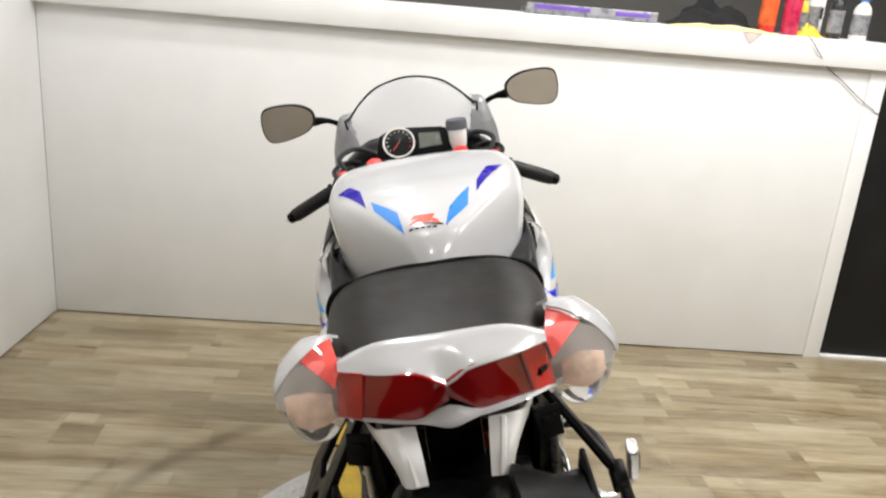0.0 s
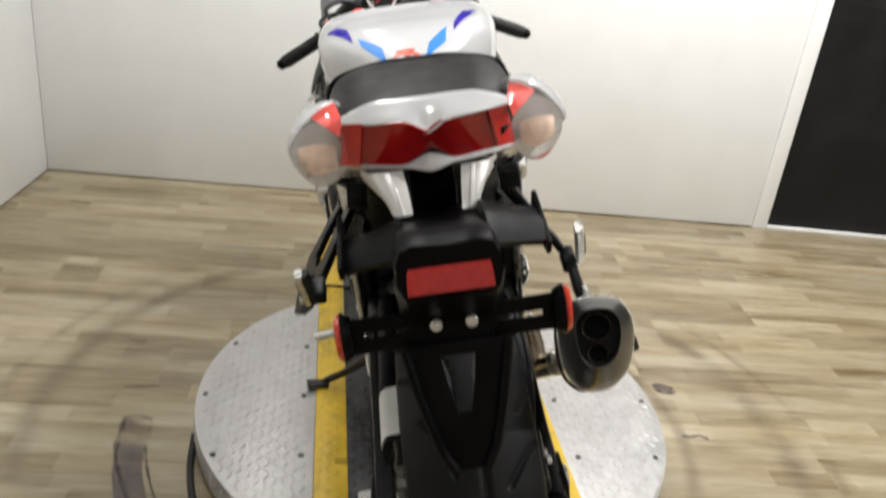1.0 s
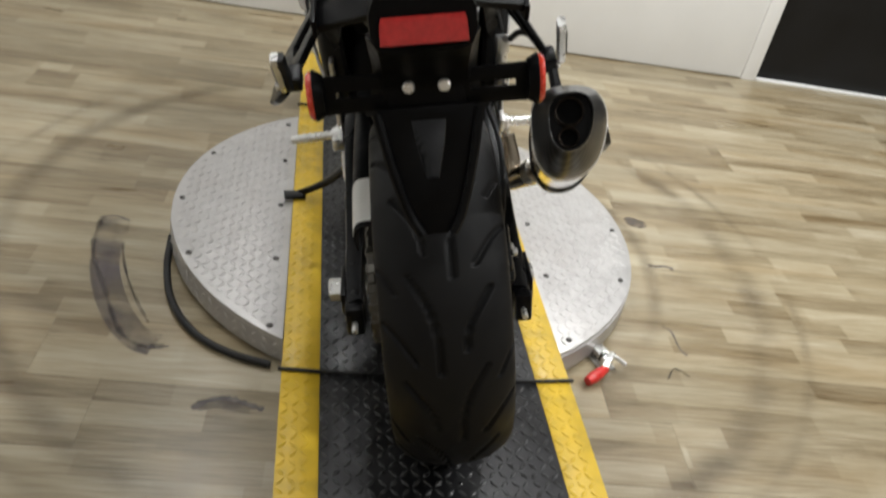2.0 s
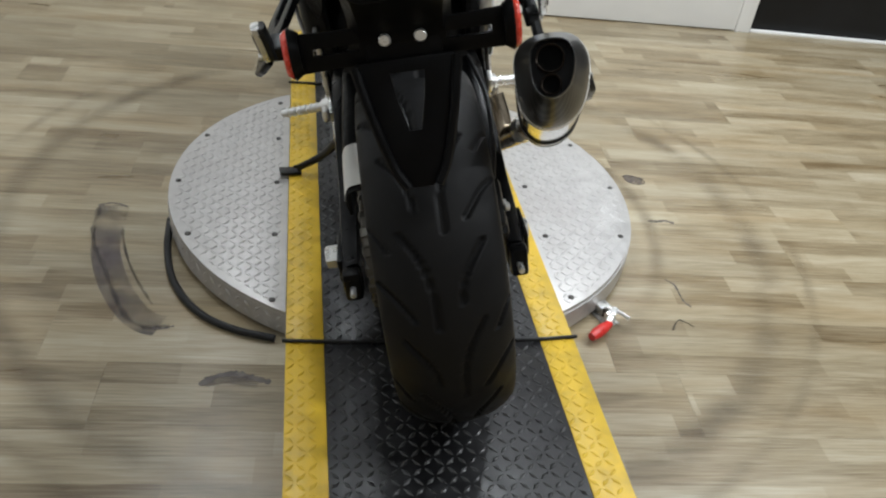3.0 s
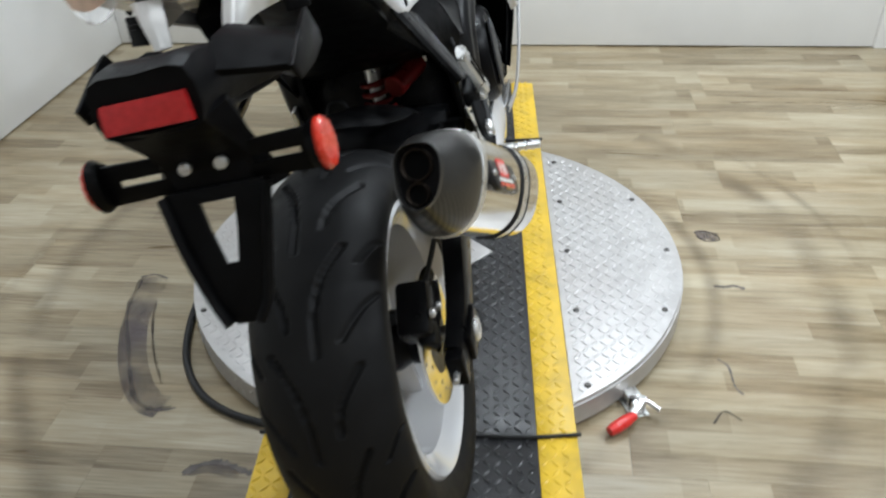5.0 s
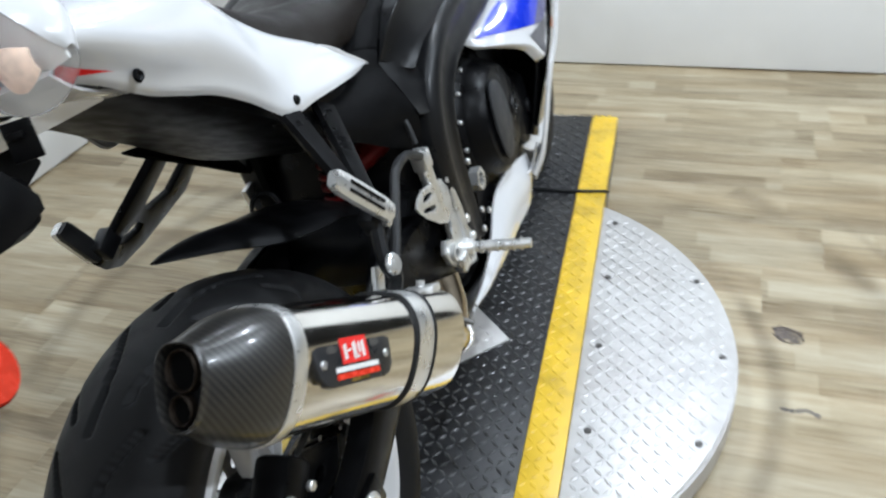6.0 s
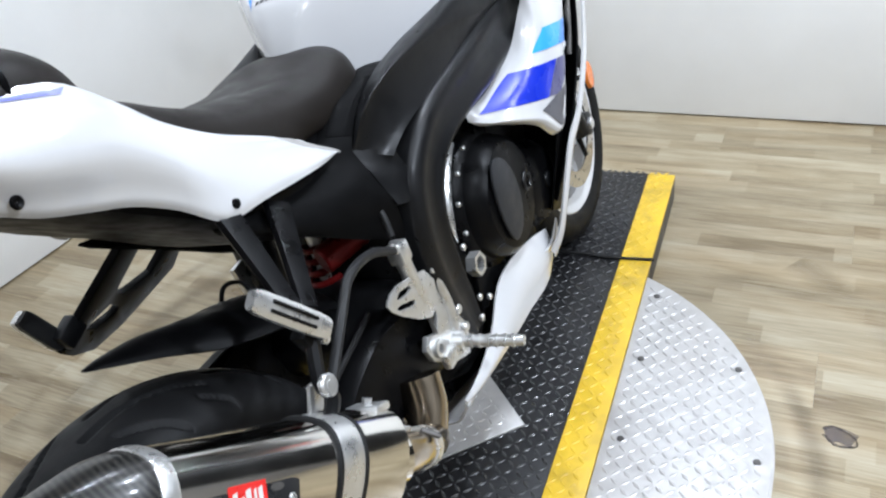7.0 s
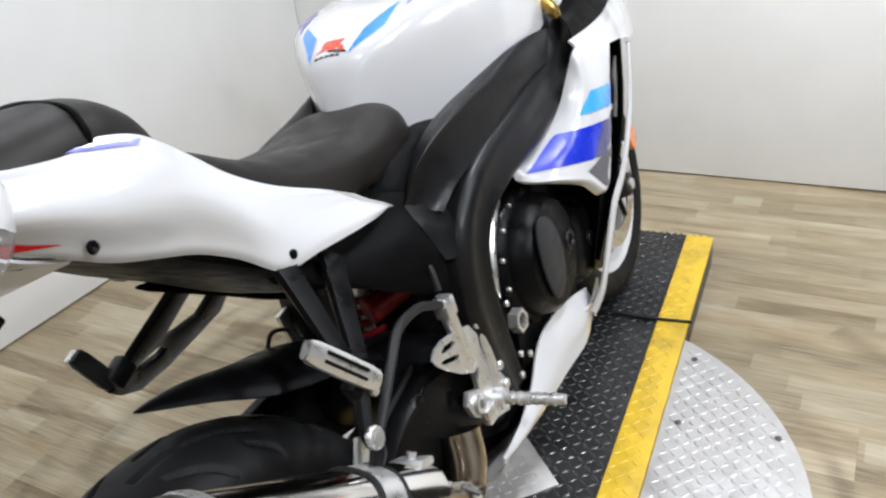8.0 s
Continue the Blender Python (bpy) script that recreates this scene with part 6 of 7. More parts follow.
def can_ring(t, w, h, tuck=0.0, shift=0.0):
    """A cross-section of the canister: a rounded shield, flat towards the wheel."""
    c = A + axis * (LEN * t) + up_v * shift
    out = []
    for cx, cy in ((0.55, 1.0), (0.95, 0.62), (1.0, 0.05), (0.78, -0.62), (0.30, -1.0), (-0.30, -1.02), (-0.72, -0.62), (-0.86, 0.1), (-0.80, 0.68), (-0.35, 1.0)):
        out.append(tuple(c + side_v * (w * cx) + up_v * (h * cy)))
    return out


ex = empty("exhaust")
ex.parent = bike
W, Hh = 0.056, 0.063
part("silencer_body", loft([can_ring(t, W * k, Hh * k) for t, k in ((0.045, 0.90), (0.055, 0.965), (0.07, 1.0), (0.30, 1.0), (0.60, 1.0), (0.785, 1.0))], 3, 5), STEEL, ex, "polished steel silencer body")
part("rear_band", loft([can_ring(t, W * k, Hh * k) for t, k in ((0.765, 1.012), (0.770, 1.03), (0.803, 1.03), (0.808, 1.012))], 2, 5), ALU, ex)
cone = [can_ring(t, W * k, Hh * j, 0, sh) for t, k, j, sh in ((0.800, 1.0, 1.0, 0), (0.84, 0.985, 0.985, 0), (0.90, 0.88, 0.89, 0.001), (0.97, 0.68, 0.70, 0.002), (1.0, 0.58, 0.61, 0.003), (1.01, 0.56, 0.59, 0.003))]
part("carbon_end_cap", loft(cone, 4, 5, caps=False), CARBON, ex, "carbon fibre end cap")
part("end_rim", loft([can_ring(t, W * k, Hh * (k + 0.03), 0, 0.003) for t, k in ((1.002, 0.58), (1.013, 0.570), (1.016, 0.555), (1.011, 0.54), (0.985, 0.535))], 2, 5, caps=False), CARBON, ex, "dark rolled rim of the end cap")
part("end_face", loft([can_ring(t, W * k, Hh * (k + 0.03), 0, 0.003) for t, k in ((0.960, 0.56), (0.986, 0.545))], 1, 5), PLASTIC, ex)
for off, r in ((0.0138, 0.0175), (-0.0205, 0.0122)):
    c = A + axis * (LEN * 1.003) + up_v * (off + 0.003)
    g = [[c + axis * h + (side_v * math.cos(k * math.tau / 28) + up_v * math.sin(k * math.tau / 28)) * rr for k in range(28)] for h, rr in ((-0.008, r + 0.002), (0.000, r + 0.002), (0.0012, r + 0.001), (0.0005, r), (-0.005, r - 0.0005))]
    part("outlet", grid_mesh(g, close_v=True), OUTLET, ex, "dark round outlet")
    # A black disc near the mouth stands in for the pipe's unlit depth.
    g = [[c + axis * h + (side_v * math.cos(k * math.tau / 24) + up_v * math.sin(k * math.tau / 24)) * rr for k in range(24)] for h, rr in ((-0.0040, r + 0.0003), (-0.0046, r * 0.9), (-0.0050, 0.0005))]
    part("outlet_bore", grid_mesh(g, close_v=True), BORE_SHADE, ex, "black disc standing for the dark depth of the outlet")
part("end_ring", loft([can_ring(t, W * k, Hh * k) for t, k in ((0.020, 0.55), (0.035, 0.80), (0.045, 0.915), (0.051, 0.915))], 2, 5), ALU, ex)
for t0 in (0.222, 0.312):
    part("strap_edge", loft([can_ring(t, W * k, Hh * k) for t, k in ((t0 - 0.0085, 1.01), (t0 - 0.0055, 1.05), (t0 + 0.0055, 1.05), (t0 + 0.0085, 1.01))], 2, 5), RUBBER_HOSE, ex, "black rubber strap edge")
part("strap", loft([can_ring(t, W * k, Hh * k) for t, k in ((0.223, 1.01), (0.227, 1.035), (0.307, 1.035), (0.311, 1.01))], 2, 5), ALU, ex, "silver mounting strap")
# badge on the outer face
bc = A + axis * (LEN * 0.600) + side_v * (W * 1.0 + 0.0035) + up_v * (Hh * 0.18)
bz = (side_v + up_v * 0.30).normalized()
bx_ = axis
by_ = bz.cross(bx_).normalized()
if by_.dot(up_v) < 0:
    by_ = -by_
BM = Matrix(((-bx_.x, by_.x, bz.x, bc.x), (-bx_.y, by_.y, bz.y, bc.y), (-bx_.z, by_.z, bz.z, bc.z), (0, 0, 0, 1)))
badge = part("badge", plate([(-0.062, 0.014), (-0.050, 0.019), (-0.03, 0.0215), (0.03, 0.0215), (0.050, 0.019), (0.062, 0.014), (0.058, -0.012), (0.050, -0.0215), (0.040, -0.024), (-0.040, -0.024), (-0.050, -0.0215), (-0.058, -0.012)], BM @ Matrix.Translation((0, 0, -0.007)), 0.0085, bevel=0.0008), LABEL_BLACK, ex, "black badge plate on the silencer")
part("badge_red_field", plate([(-0.021, -0.004), (0.021, -0.004), (0.021, 0.0215), (-0.021, 0.0215)], BM, 0.0022), RED_PLASTIC, badge, "red square of the badge")
for x0, x1, y0, y1 in ((-0.017, -0.012, 0.000, 0.016), (-0.011, -0.005, 0.007, 0.011), (-0.003, 0.003, 0.000, 0.017), (-0.0025, 0.0065, -0.001, 0.003), (0.006, 0.009, 0.004, 0.016), (0.011, 0.016, 0.000, 0.017)):
    part("badge_mark", plate([(x0, y0), (x1, y0 + 0.001), (x1, y1), (x0, y1 - 0.002)], BM, 0.0026), BRUSHED, badge)
part("badge_bar", plate([(-0.034, -0.011), (0.034, -0.011), (0.034, -0.006), (-0.034, -0.006)], BM, 0.0022), BRUSHED, badge)
part("badge_red_bar", plate([(-0.034, -0.018), (0.034, -0.018), (0.034, -0.0125), (-0.034, -0.0125)], BM, 0.0022), SIDE_RED, badge)
part("badge_gold_bar", plate([(-0.014, -0.022), (0.014, -0.022), (0.014, -0.0185), (-0.014, -0.0185)], BM, 0.0022), GOLD, badge)
for s in (-1, 1):
    part("badge_cloud", plate(oval(s * 0.034, 0.012, 0.008, 0.004, 10), BM, 0.002), STEEL_DARK, badge)
    p = BM @ Vector((s * 0.050, -0.001, 0.0015))
    bolt(p, bz, 0.0045, 0.002, ALU, badge)
# hanger from silencer to foot-rest bracket
part("hanger_stay", tube([A + axis * (LEN * 0.22) + up_v * (Hh * 1.02), A + axis * (LEN * 0.22) + up_v * (Hh * 1.35) + side_v * 0.002, Vector((0.232, 0.142, 0.585)), Vector((0.226, 0.166, 0.628))], 0.009, 8), SATIN, ex)
part("hanger_tab", block(A + axis * (LEN * 0.23) + up_v * (Hh * 1.2) - side_v * 0.02, (0.006, 0.024, 0.040), (-35, 0, 0), 0.002), ALU, ex)
bolt((0.240, 0.140, 0.582), (1, 0, 0.2), 0.0135, 0.008, ALU, ex, "hanger_bolt")
part("top_fitting", merged(block(A + axis * (LEN * 0.08) + up_v * (Hh * 1.02), (0.045, 0.034, 0.010), (-30, 0, 10), 0.003), rod(A + axis * (LEN * 0.08) + up_v * Hh, A + axis * (LEN * 0.08) + up_v * (Hh * 1.22), 0.006, n=8)), ALU, ex)
part("link_pipe", tube([A + axis * 0.03, A - axis * 0.015, (0.228, 0.235, 0.385), (0.190, 0.315, 0.320), (0.125, 0.40, 0.262), (0.05, 0.52, 0.225), (0.0, 0.70, 0.20)], [0.030, 0.027, 0.025, 0.024, 0.024, 0.024, 0.024], 18), PIPE, ex, "heat-stained link pipe")
part("pipe_flange", tube([A - axis * 0.004, A - axis * 0.018], 0.034, 18, 1), STEEL, ex)
part("pipe_clamp", tube([(0.222, 0.247, 0.376), (0.213, 0.267, 0.358)], 0.0285, 20, 1), ALU, ex, "silver pipe clamp")
part("clamp_screw", rod((0.232, 0.255, 0.402), (0.252, 0.262, 0.385), 0.004, n=8, bevel=0.001), STEEL_DARK, ex)
part("spring", tube([A - axis * 0.00 + up_v * 0.035, A - axis * 0.045 + up_v * 0.03], 0.004, 8, 1), ALU, ex)
part("pipe_shield", tube([(0.172, 0.325, 0.310), (0.168, 0.355, 0.345), (0.160, 0.375, 0.385)], [0.030, 0.034, 0.034], 18, 4), PIPE, ex)

# shock absorber behind the engine
shock = empty("shock_absorber")
shock.parent = bike
coil = [(0.030 * math.cos(k * 0.55), 0.455 + 0.030 * math.sin(k * 0.55) + 0.0004 * k, 0.44 + 0.0016 * k) for k in range(80)]
part("spring_coil", tube(coil, 0.0058, 8, 1), RED_METAL, shock, "red coil spring")
part("damper", rod((0, 0.455, 0.40), (0, 0.49, 0.62), 0.018, n=18), ALU, shock)
part("shock_reservoir", rod((0.045, 0.42, 0.565), (0.085, 0.50, 0.575), 0.022, n=18, bevel=0.003), RED_METAL, shock, "red shock reservoir")
part("reservoir_cap", rod((0.085, 0.50, 0.575), (0.089, 0.508, 0.576), 0.022, n=18, bevel=0.003), ALU, shock)

# foot controls
def rearset(s, right):
    r = empty("rearset")
    r.parent = bike
    if right:
        part("mount_plate", side_plate([(0.478, 0.517), (0.498, 0.504), (0.499, 0.475), (0.500, 0.442), (0.513, 0.418), (0.521, 0.397), (0.514, 0.386), (0.520, 0.360), (0.512, 0.342), (0.500, 0.325), (0.452, 0.345), (0.408, 0.385),
                                        (0.400, 0.410), (0.415, 0.426), (0.440, 0.413), (0.455, 0.433), (0.470, 0.475)], 0.166, 0.010, [oval(0.424, 0.397, 0.007, 0.010), oval(0.478, 0.368, 0.006, 0.014), oval(0.486, 0.455, 0.004, 0.018)], 0.0015), ALU, r, "machined silver rearset plate")
        part("heel_guard", side_plate([(0.355, 0.525), (0.361, 0.531), (0.370, 0.535), (0.391, 0.536), (0.428, 0.525), (0.463, 0.512), (0.477, 0.486), (0.472, 0.463), (0.456, 0.447), (0.436, 0.446), (0.408, 0.464), (0.376, 0.494), (0.360, 0.513)], 0.177, 0.004,
                                      [[(0.380, 0.521), (0.391, 0.525), (0.415, 0.518), (0.418, 0.512), (0.404, 0.512), (0.384, 0.517)], [(0.372, 0.510), (0.381, 0.509), (0.412, 0.496), (0.417, 0.488), (0.403, 0.491), (0.375, 0.504)]], 0.0010), ALU, r, "slotted silver heel guard")
        part("plate_rib", tube([(0.178, 0.486, 0.500), (0.179, 0.488, 0.460), (0.178, 0.490, 0.420), (0.177, 0.480, 0.372)], [0.006, 0.007, 0.008, 0.007], 10, 3), ALU, r)
        part("pivot_eye", turned([(0.172, 0.007), (0.184, 0.007), (0.184, 0.014), (0.172, 0.015)], 20, "x", (0, 0.424, 0.397), closed=True), ALU, r)
    else:
        part("mount_plate", side_plate([(0.445, 0.545), (0.475, 0.548), (0.500, 0.46), (0.505, 0.385), (0.475, 0.345), (0.435, 0.350), (0.425, 0.375), (0.450, 0.400), (0.452, 0.46)], -0.176, 0.010,
                                       [oval(0.476, 0.50, 0.007, 0.016), oval(0.478, 0.435, 0.008, 0.020)], 0.0015), ALU, r, "machined silver rearset plate")
    part("foot_peg", rod((s * 0.176, 0.472, 0.372), (s * 0.284, 0.490, 0.358), 0.0098, 0.0085, 14, 0.001), ALU, r, "knurled silver foot peg")
    for k in range(6):
        t = 0.25 + k * 0.12
        c = Vector((s * 0.176, 0.472, 0.372)).lerp(Vector((s * 0.284, 0.490, 0.358)), t)
        d = Vector((s * 0.108, 0.018, -0.014)).normalized()
        part("peg_ring", rod(c - d * 0.002, c + d * 0.002, 0.0108, n=14), ALU, r)
    part("peg_pivot", merged(rod((s * 0.166, 0.470, 0.374), (s * 0.190, 0.478, 0.368), 0.016, n=18, bevel=0.003), block((s * 0.182, 0.436, 0.370), (0.016, 0.030, 0.028), (0, 0, 0), 0.005)), ALU, r)
    for y, z in ((0.484, 0.500), (0.506, 0.408), (0.508, 0.372), (0.455, 0.362)):
        bolt((s * 0.178, y, z), (s, 0, 0), 0.008, 0.006, ALU, r)
    return r


rear_r = rearset(1, True)
rearset(-1, False)
part("master_cylinder", merged(rod((0.172, 0.440, 0.470), (0.176, 0.430, 0.570), 0.012, n=16, bevel=0.002), block((0.176, 0.430, 0.565), (0.026, 0.026, 0.032), (0, 0, 0), 0.004)), ALU, rear_r, "rear brake master cylinder")
part("push_rod", rod((0.172, 0.442, 0.470), (0.172, 0.440, 0.385), 0.004, n=8), STEEL_DARK, rear_r)
part("fluid_hose", tube([(0.190, 0.402, 0.585), (0.200, 0.345, 0.618), (0.215, 0.276, 0.633), (0.226, 0.228, 0.617), (0.235, 0.187, 0.599), (0.240, 0.150, 0.578)], 0.0065, 10), RUBBER_HOSE, rear_r, "black brake hose")
part("hose_fitting", rod((0.190, 0.404, 0.585), (0.178, 0.428, 0.575), 0.0075, n=10, bevel=0.001), ALU, rear_r)
part("brake_line", tube([(0.176, 0.43, 0.592), (0.168, 0.44, 0.625), (0.150, 0.45, 0.66)], 0.005, 8), RUBBER_HOSE, rear_r)

# side stand, down on the left
stand = empty("side_stand")
stand.parent = bike
part("leg", tube([(-0.150, 0.590, 0.270), (-0.190, 0.650, 0.190), (-0.250, 0.708, 0.118), (-0.318, 0.722, 0.086)], [0.016, 0.012, 0.010, 0.009], 12), SATIN, stand)
part("foot", block((-0.340, 0.722, 0.0795), (0.056, 0.034, 0.010), (0, 12.5, 10), 0.003), SATIN, stand)
part("stand_tang", tube([(-0.275, 0.712, 0.106), (-0.305, 0.688, 0.112), (-0.322, 0.680, 0.114)], 0.0045, 8), SATIN, stand)

# fairing sides
fair_top = [(0.178, 0.733, 0.632), (0.200, 0.797, 0.643), (0.225, 0.875, 0.678), (0.245, 0.917, 0.733), (0.262, 0.932, 0.768), (0.270, 0.991, 0.758), (0.275, 1.060, 0.734)]
fair_bot = [(0.178, 0.735, 0.618), (0.205, 0.746, 0.604), (0.235, 0.768, 0.591), (0.262, 0.828, 0.556), (0.266, 0.886, 0.508), (0.272, 0.922, 0.548), (0.275, 0.982, 0.635)]
rows = []
for f in (0, 0.08, 0.3, 0.6, 0.9, 0.97, 1.0):
    b_ = 0.010 * math.sin(math.pi * f) - (0.014 if f == 1.0 else 0) - (0.006 if f == 0 else 0)
    rows.append([tuple(np.array(a) * (1 - f) + np.array(c) * f + np.array([b_ * min(1, i, 6 - i), 0, 0])) for i, (a, c) in enumerate(zip(fair_top, fair_bot))])
g = np.array([crom(r, 5) for r in rows])
g = np.stack([crom(g[:, j], 4) for j in range(g.shape[1])], axis=1)
fthick = grid_mesh(g, thick=0.004)
fair_tree = BVHTree.FromBMesh(fthick)
mskin = mirrored(fthick)
fair_tree_l = BVHTree.FromBMesh(mskin)
mskin.free()
panels = both("side_fairing", fthick, PAINT, "white side fairing panel with blue decals")
for s, tree, pan in ((1, fair_tree, panels[0]), (-1, fair_tree_l, panels[1])):
    for nm, poly, mat, lab in (("royal_stripe", [(0.748, 0.622), (0.834, 0.652), (0.925, 0.634), (0.868, 0.587)], ROYAL, "royal blue stripe decal"),
                               ("dark_stripe", [(0.927, 0.634), (0.984, 0.620), (0.906, 0.577), (0.870, 0.587)], DUSK, "grey indigo stripe decal"),
                               ("sky_stripe", [(0.877, 0.665), (0.918, 0.694), (0.985, 0.682), (0.944, 0.652)], LIGHT_BLUE, "light blue stripe decal"),
                               ("lilac_stripe", [(0.986, 0.682), (1.030, 0.674), (0.994, 0.641), (0.945, 0.652)], BLUE, "blue stripe decal"),
                               ("grey_patch", [(0.838, 0.577), (0.940, 0.582), (0.926, 0.552), (0.896, 0.516)], GREY_DECAL, "grey triangle decal")):
        applied(nm, poly, tree, mat, pan, down=(-s, 0, 0), start=s * 0.6, plane="yz", label=lab, lift=0.0016, cuts=6)
# front strip of the fairing beyond the air gap, running down into the belly pan
strip_in = [(0.274, 1.166, 0.702), (0.274, 1.122, 0.640), (0.272, 1.072, 0.580), (0.270, 0.990, 0.516), (0.264, 0.918, 0.480), (0.248, 0.866, 0.405), (0.228, 0.840, 0.338), (0.203, 0.828, 0.296)]
strip_out = [(0.266, 1.192, 0.700), (0.266, 1.150, 0.628), (0.266, 1.098, 0.562), (0.262, 1.012, 0.492), (0.256, 0.938, 0.450), (0.242, 0.884, 0.378), (0.222, 0.860, 0.312), (0.199, 0.846, 0.272)]
both("fairing_edge", sheet([[a, tuple((np.array(a) + np.array(b)) / 2 + np.array([0.004, 0, 0])), b] for a, b in zip(strip_in, strip_out)], 4, 3, 0.004), PAINT, "white leading edge of the fairing")
both("upper_fairing", sheet([[(0.246, 0.945, 0.782), (0.252, 1.040, 0.779), (0.253, 1.130, 0.782), (0.247, 1.220, 0.797), (0.224, 1.340, 0.806)],
                             [(0.258, 0.938, 0.770), (0.265, 1.035, 0.762), (0.267, 1.120, 0.758), (0.259, 1.212, 0.755), (0.232, 1.340, 0.745)],
                             [(0.263, 0.932, 0.755), (0.269, 1.030, 0.738), (0.2745, 1.110, 0.728), (0.266, 1.205, 0.706), (0.236, 1.340, 0.680)]], 4, 4, 0.004), PAINT, "white upper side fairing")
both("cockpit_side_panel", sheet([[(0.246, 0.960, 0.781), (0.250, 1.040, 0.778), (0.251, 1.130, 0.781), (0.244, 1.210, 0.794)],
                                  [(0.228, 0.985, 0.806), (0.230, 1.060, 0.812), (0.229, 1.140, 0.822), (0.225, 1.215, 0.836)],
                                  [(0.205, 1.010, 0.820), (0.206, 1.080, 0.834), (0.206, 1.150, 0.850), (0.206, 1.225, 0.866)]], 4, 4, 0.003), PLASTIC, "black panel inside the fairing")
# Black sheets added behind the air gap, so that its inside reads as unlit.
both("air_duct_wall", sheet([[(0.245, 1.04, 0.74), (0.222, 1.25, 0.715)], [(0.246, 0.965, 0.62), (0.222, 1.175, 0.585)], [(0.241, 0.935, 0.50), (0.215, 1.06, 0.455)], [(0.210, 0.874, 0.36), (0.195, 0.95, 0.32)]], 3, 3, 0.004), PLASTIC)
both("duct_inner_wall", sheet([[(0.264, 1.160, 0.715), (0.120, 1.270, 0.740)], [(0.264, 1.092, 0.606), (0.120, 1.225, 0.610)], [(0.256, 0.990, 0.500), (0.120, 1.150, 0.490)], [(0.222, 0.880, 0.375), (0.110, 1.060, 0.370)]], 3, 3, 0.004), PLASTIC)
# Added rod stands in for the fork parts that the backing hides.
both("duct_stay", tube([(0.252, 1.136, 0.690), (0.250, 1.108, 0.655), (0.252, 1.092, 0.630), (0.248, 1.066, 0.590)], [0.003, 0.007, 0.004, 0.006], 10), STEEL_DARK, "dark metal rod standing in for fork parts in the air gap")
# Added black plate darkens the opening between engine cover and fairing.
both("lower_cowl_inner", side_plate([(0.80, 0.60), (0.90, 0.575), (0.95, 0.53), (0.925, 0.46), (0.885, 0.38), (0.850, 0.31), (0.79, 0.33), (0.78, 0.45)], 0.150, 0.020, bevel=0.003), PLASTIC)
# belly pan
belly = [[(0.215, 0.870, 0.345), (0.165, 0.930, 0.260), (0.02, 0.95, 0.225)], [(0.196, 0.830, 0.300), (0.150, 0.850, 0.222), (0.02, 0.86, 0.185)], [(0.170, 0.735, 0.332), (0.146, 0.735, 0.205), (0.02, 0.735, 0.165)],
         [(0.163, 0.660, 0.312), (0.136, 0.650, 0.200), (0.02, 0.65, 0.160)], [(0.156, 0.590, 0.262), (0.122, 0.570, 0.190), (0.02, 0.56, 0.160)], [(0.150, 0.475, 0.232), (0.108, 0.480, 0.185), (0.02, 0.49, 0.165)]]
both("belly_pan", sheet(belly, 4, 4, 0.004), PAINT, "white belly pan")

both("lower_fairing", sheet([[(0.172, 0.4388, 0.2735), (0.176, 0.500, 0.262), (0.178, 0.569, 0.2566), (0.180, 0.640, 0.252), (0.180, 0.712, 0.248), (0.182, 0.806, 0.242), (0.180, 0.866, 0.262)],
                             [(0.174, 0.4392, 0.2748), (0.180, 0.500, 0.272), (0.184, 0.569, 0.278), (0.188, 0.640, 0.295), (0.190, 0.712, 0.300), (0.190, 0.806, 0.290), (0.186, 0.866, 0.292)],
                             [(0.172, 0.4396, 0.2762), (0.174, 0.505, 0.284), (0.174, 0.575, 0.304), (0.176, 0.642, 0.352), (0.178, 0.712, 0.360), (0.180, 0.800, 0.345), (0.182, 0.868, 0.325)]], 4, 4, 0.004), PAINT, "white lower fairing tapering to a point")

# nose, screen and cockpit
nose = []
for y, w, zt, zl in ((1.22, 0.232, 0.815, 0.74), (1.30, 0.225, 0.845, 0.68), (1.38, 0.200, 0.885, 0.68), (1.46, 0.150, 0.90, 0.70), (1.53, 0.085, 0.865, 0.74), (1.555, 0.03, 0.84, 0.78)):
    nose.append([(-w, y, zl), (-w, y, (zt + zl) / 2), (-w * 0.88, y, zt - 0.02), (-w * 0.6, y, zt + 0.012), (0, y, zt + 0.02), (w * 0.6, y, zt + 0.012), (w * 0.88, y, zt - 0.02), (w, y, (zt + zl) / 2), (w, y, zl)])
part("nose_fairing", sheet(nose, 4, 4, 0.004), PAINT, bike, "white nose fairing")
for s in (-1, 1):
    part("screen_cheek", sheet([[(s * 0.140, 1.225, 0.960), (s * 0.188, 1.235, 0.945), (s * 0.218, 1.25, 0.88)], [(s * 0.158, 1.255, 1.035), (s * 0.188, 1.262, 1.030), (s * 0.212, 1.275, 0.960)], [(s * 0.158, 1.330, 1.040), (s * 0.184, 1.335, 1.020), (s * 0.206, 1.34, 0.93)]], 4, 4, 0.003), CHEEK, bike, "grey inner cheek beside the screen")
    part("inner_cowl", sheet([[(s * 0.075, 1.17, 0.918), (s * 0.12, 1.18, 0.905), (s * 0.212, 1.21, 0.86)], [(s * 0.080, 1.26, 0.955), (s * 0.14, 1.265, 0.945), (s * 0.216, 1.27, 0.89)], [(s * 0.080, 1.36, 0.955), (s * 0.13, 1.36, 0.95), (s * 0.19, 1.36, 0.91)]], 4, 4, 0.003), PLASTIC, bike)
screen_rows = []
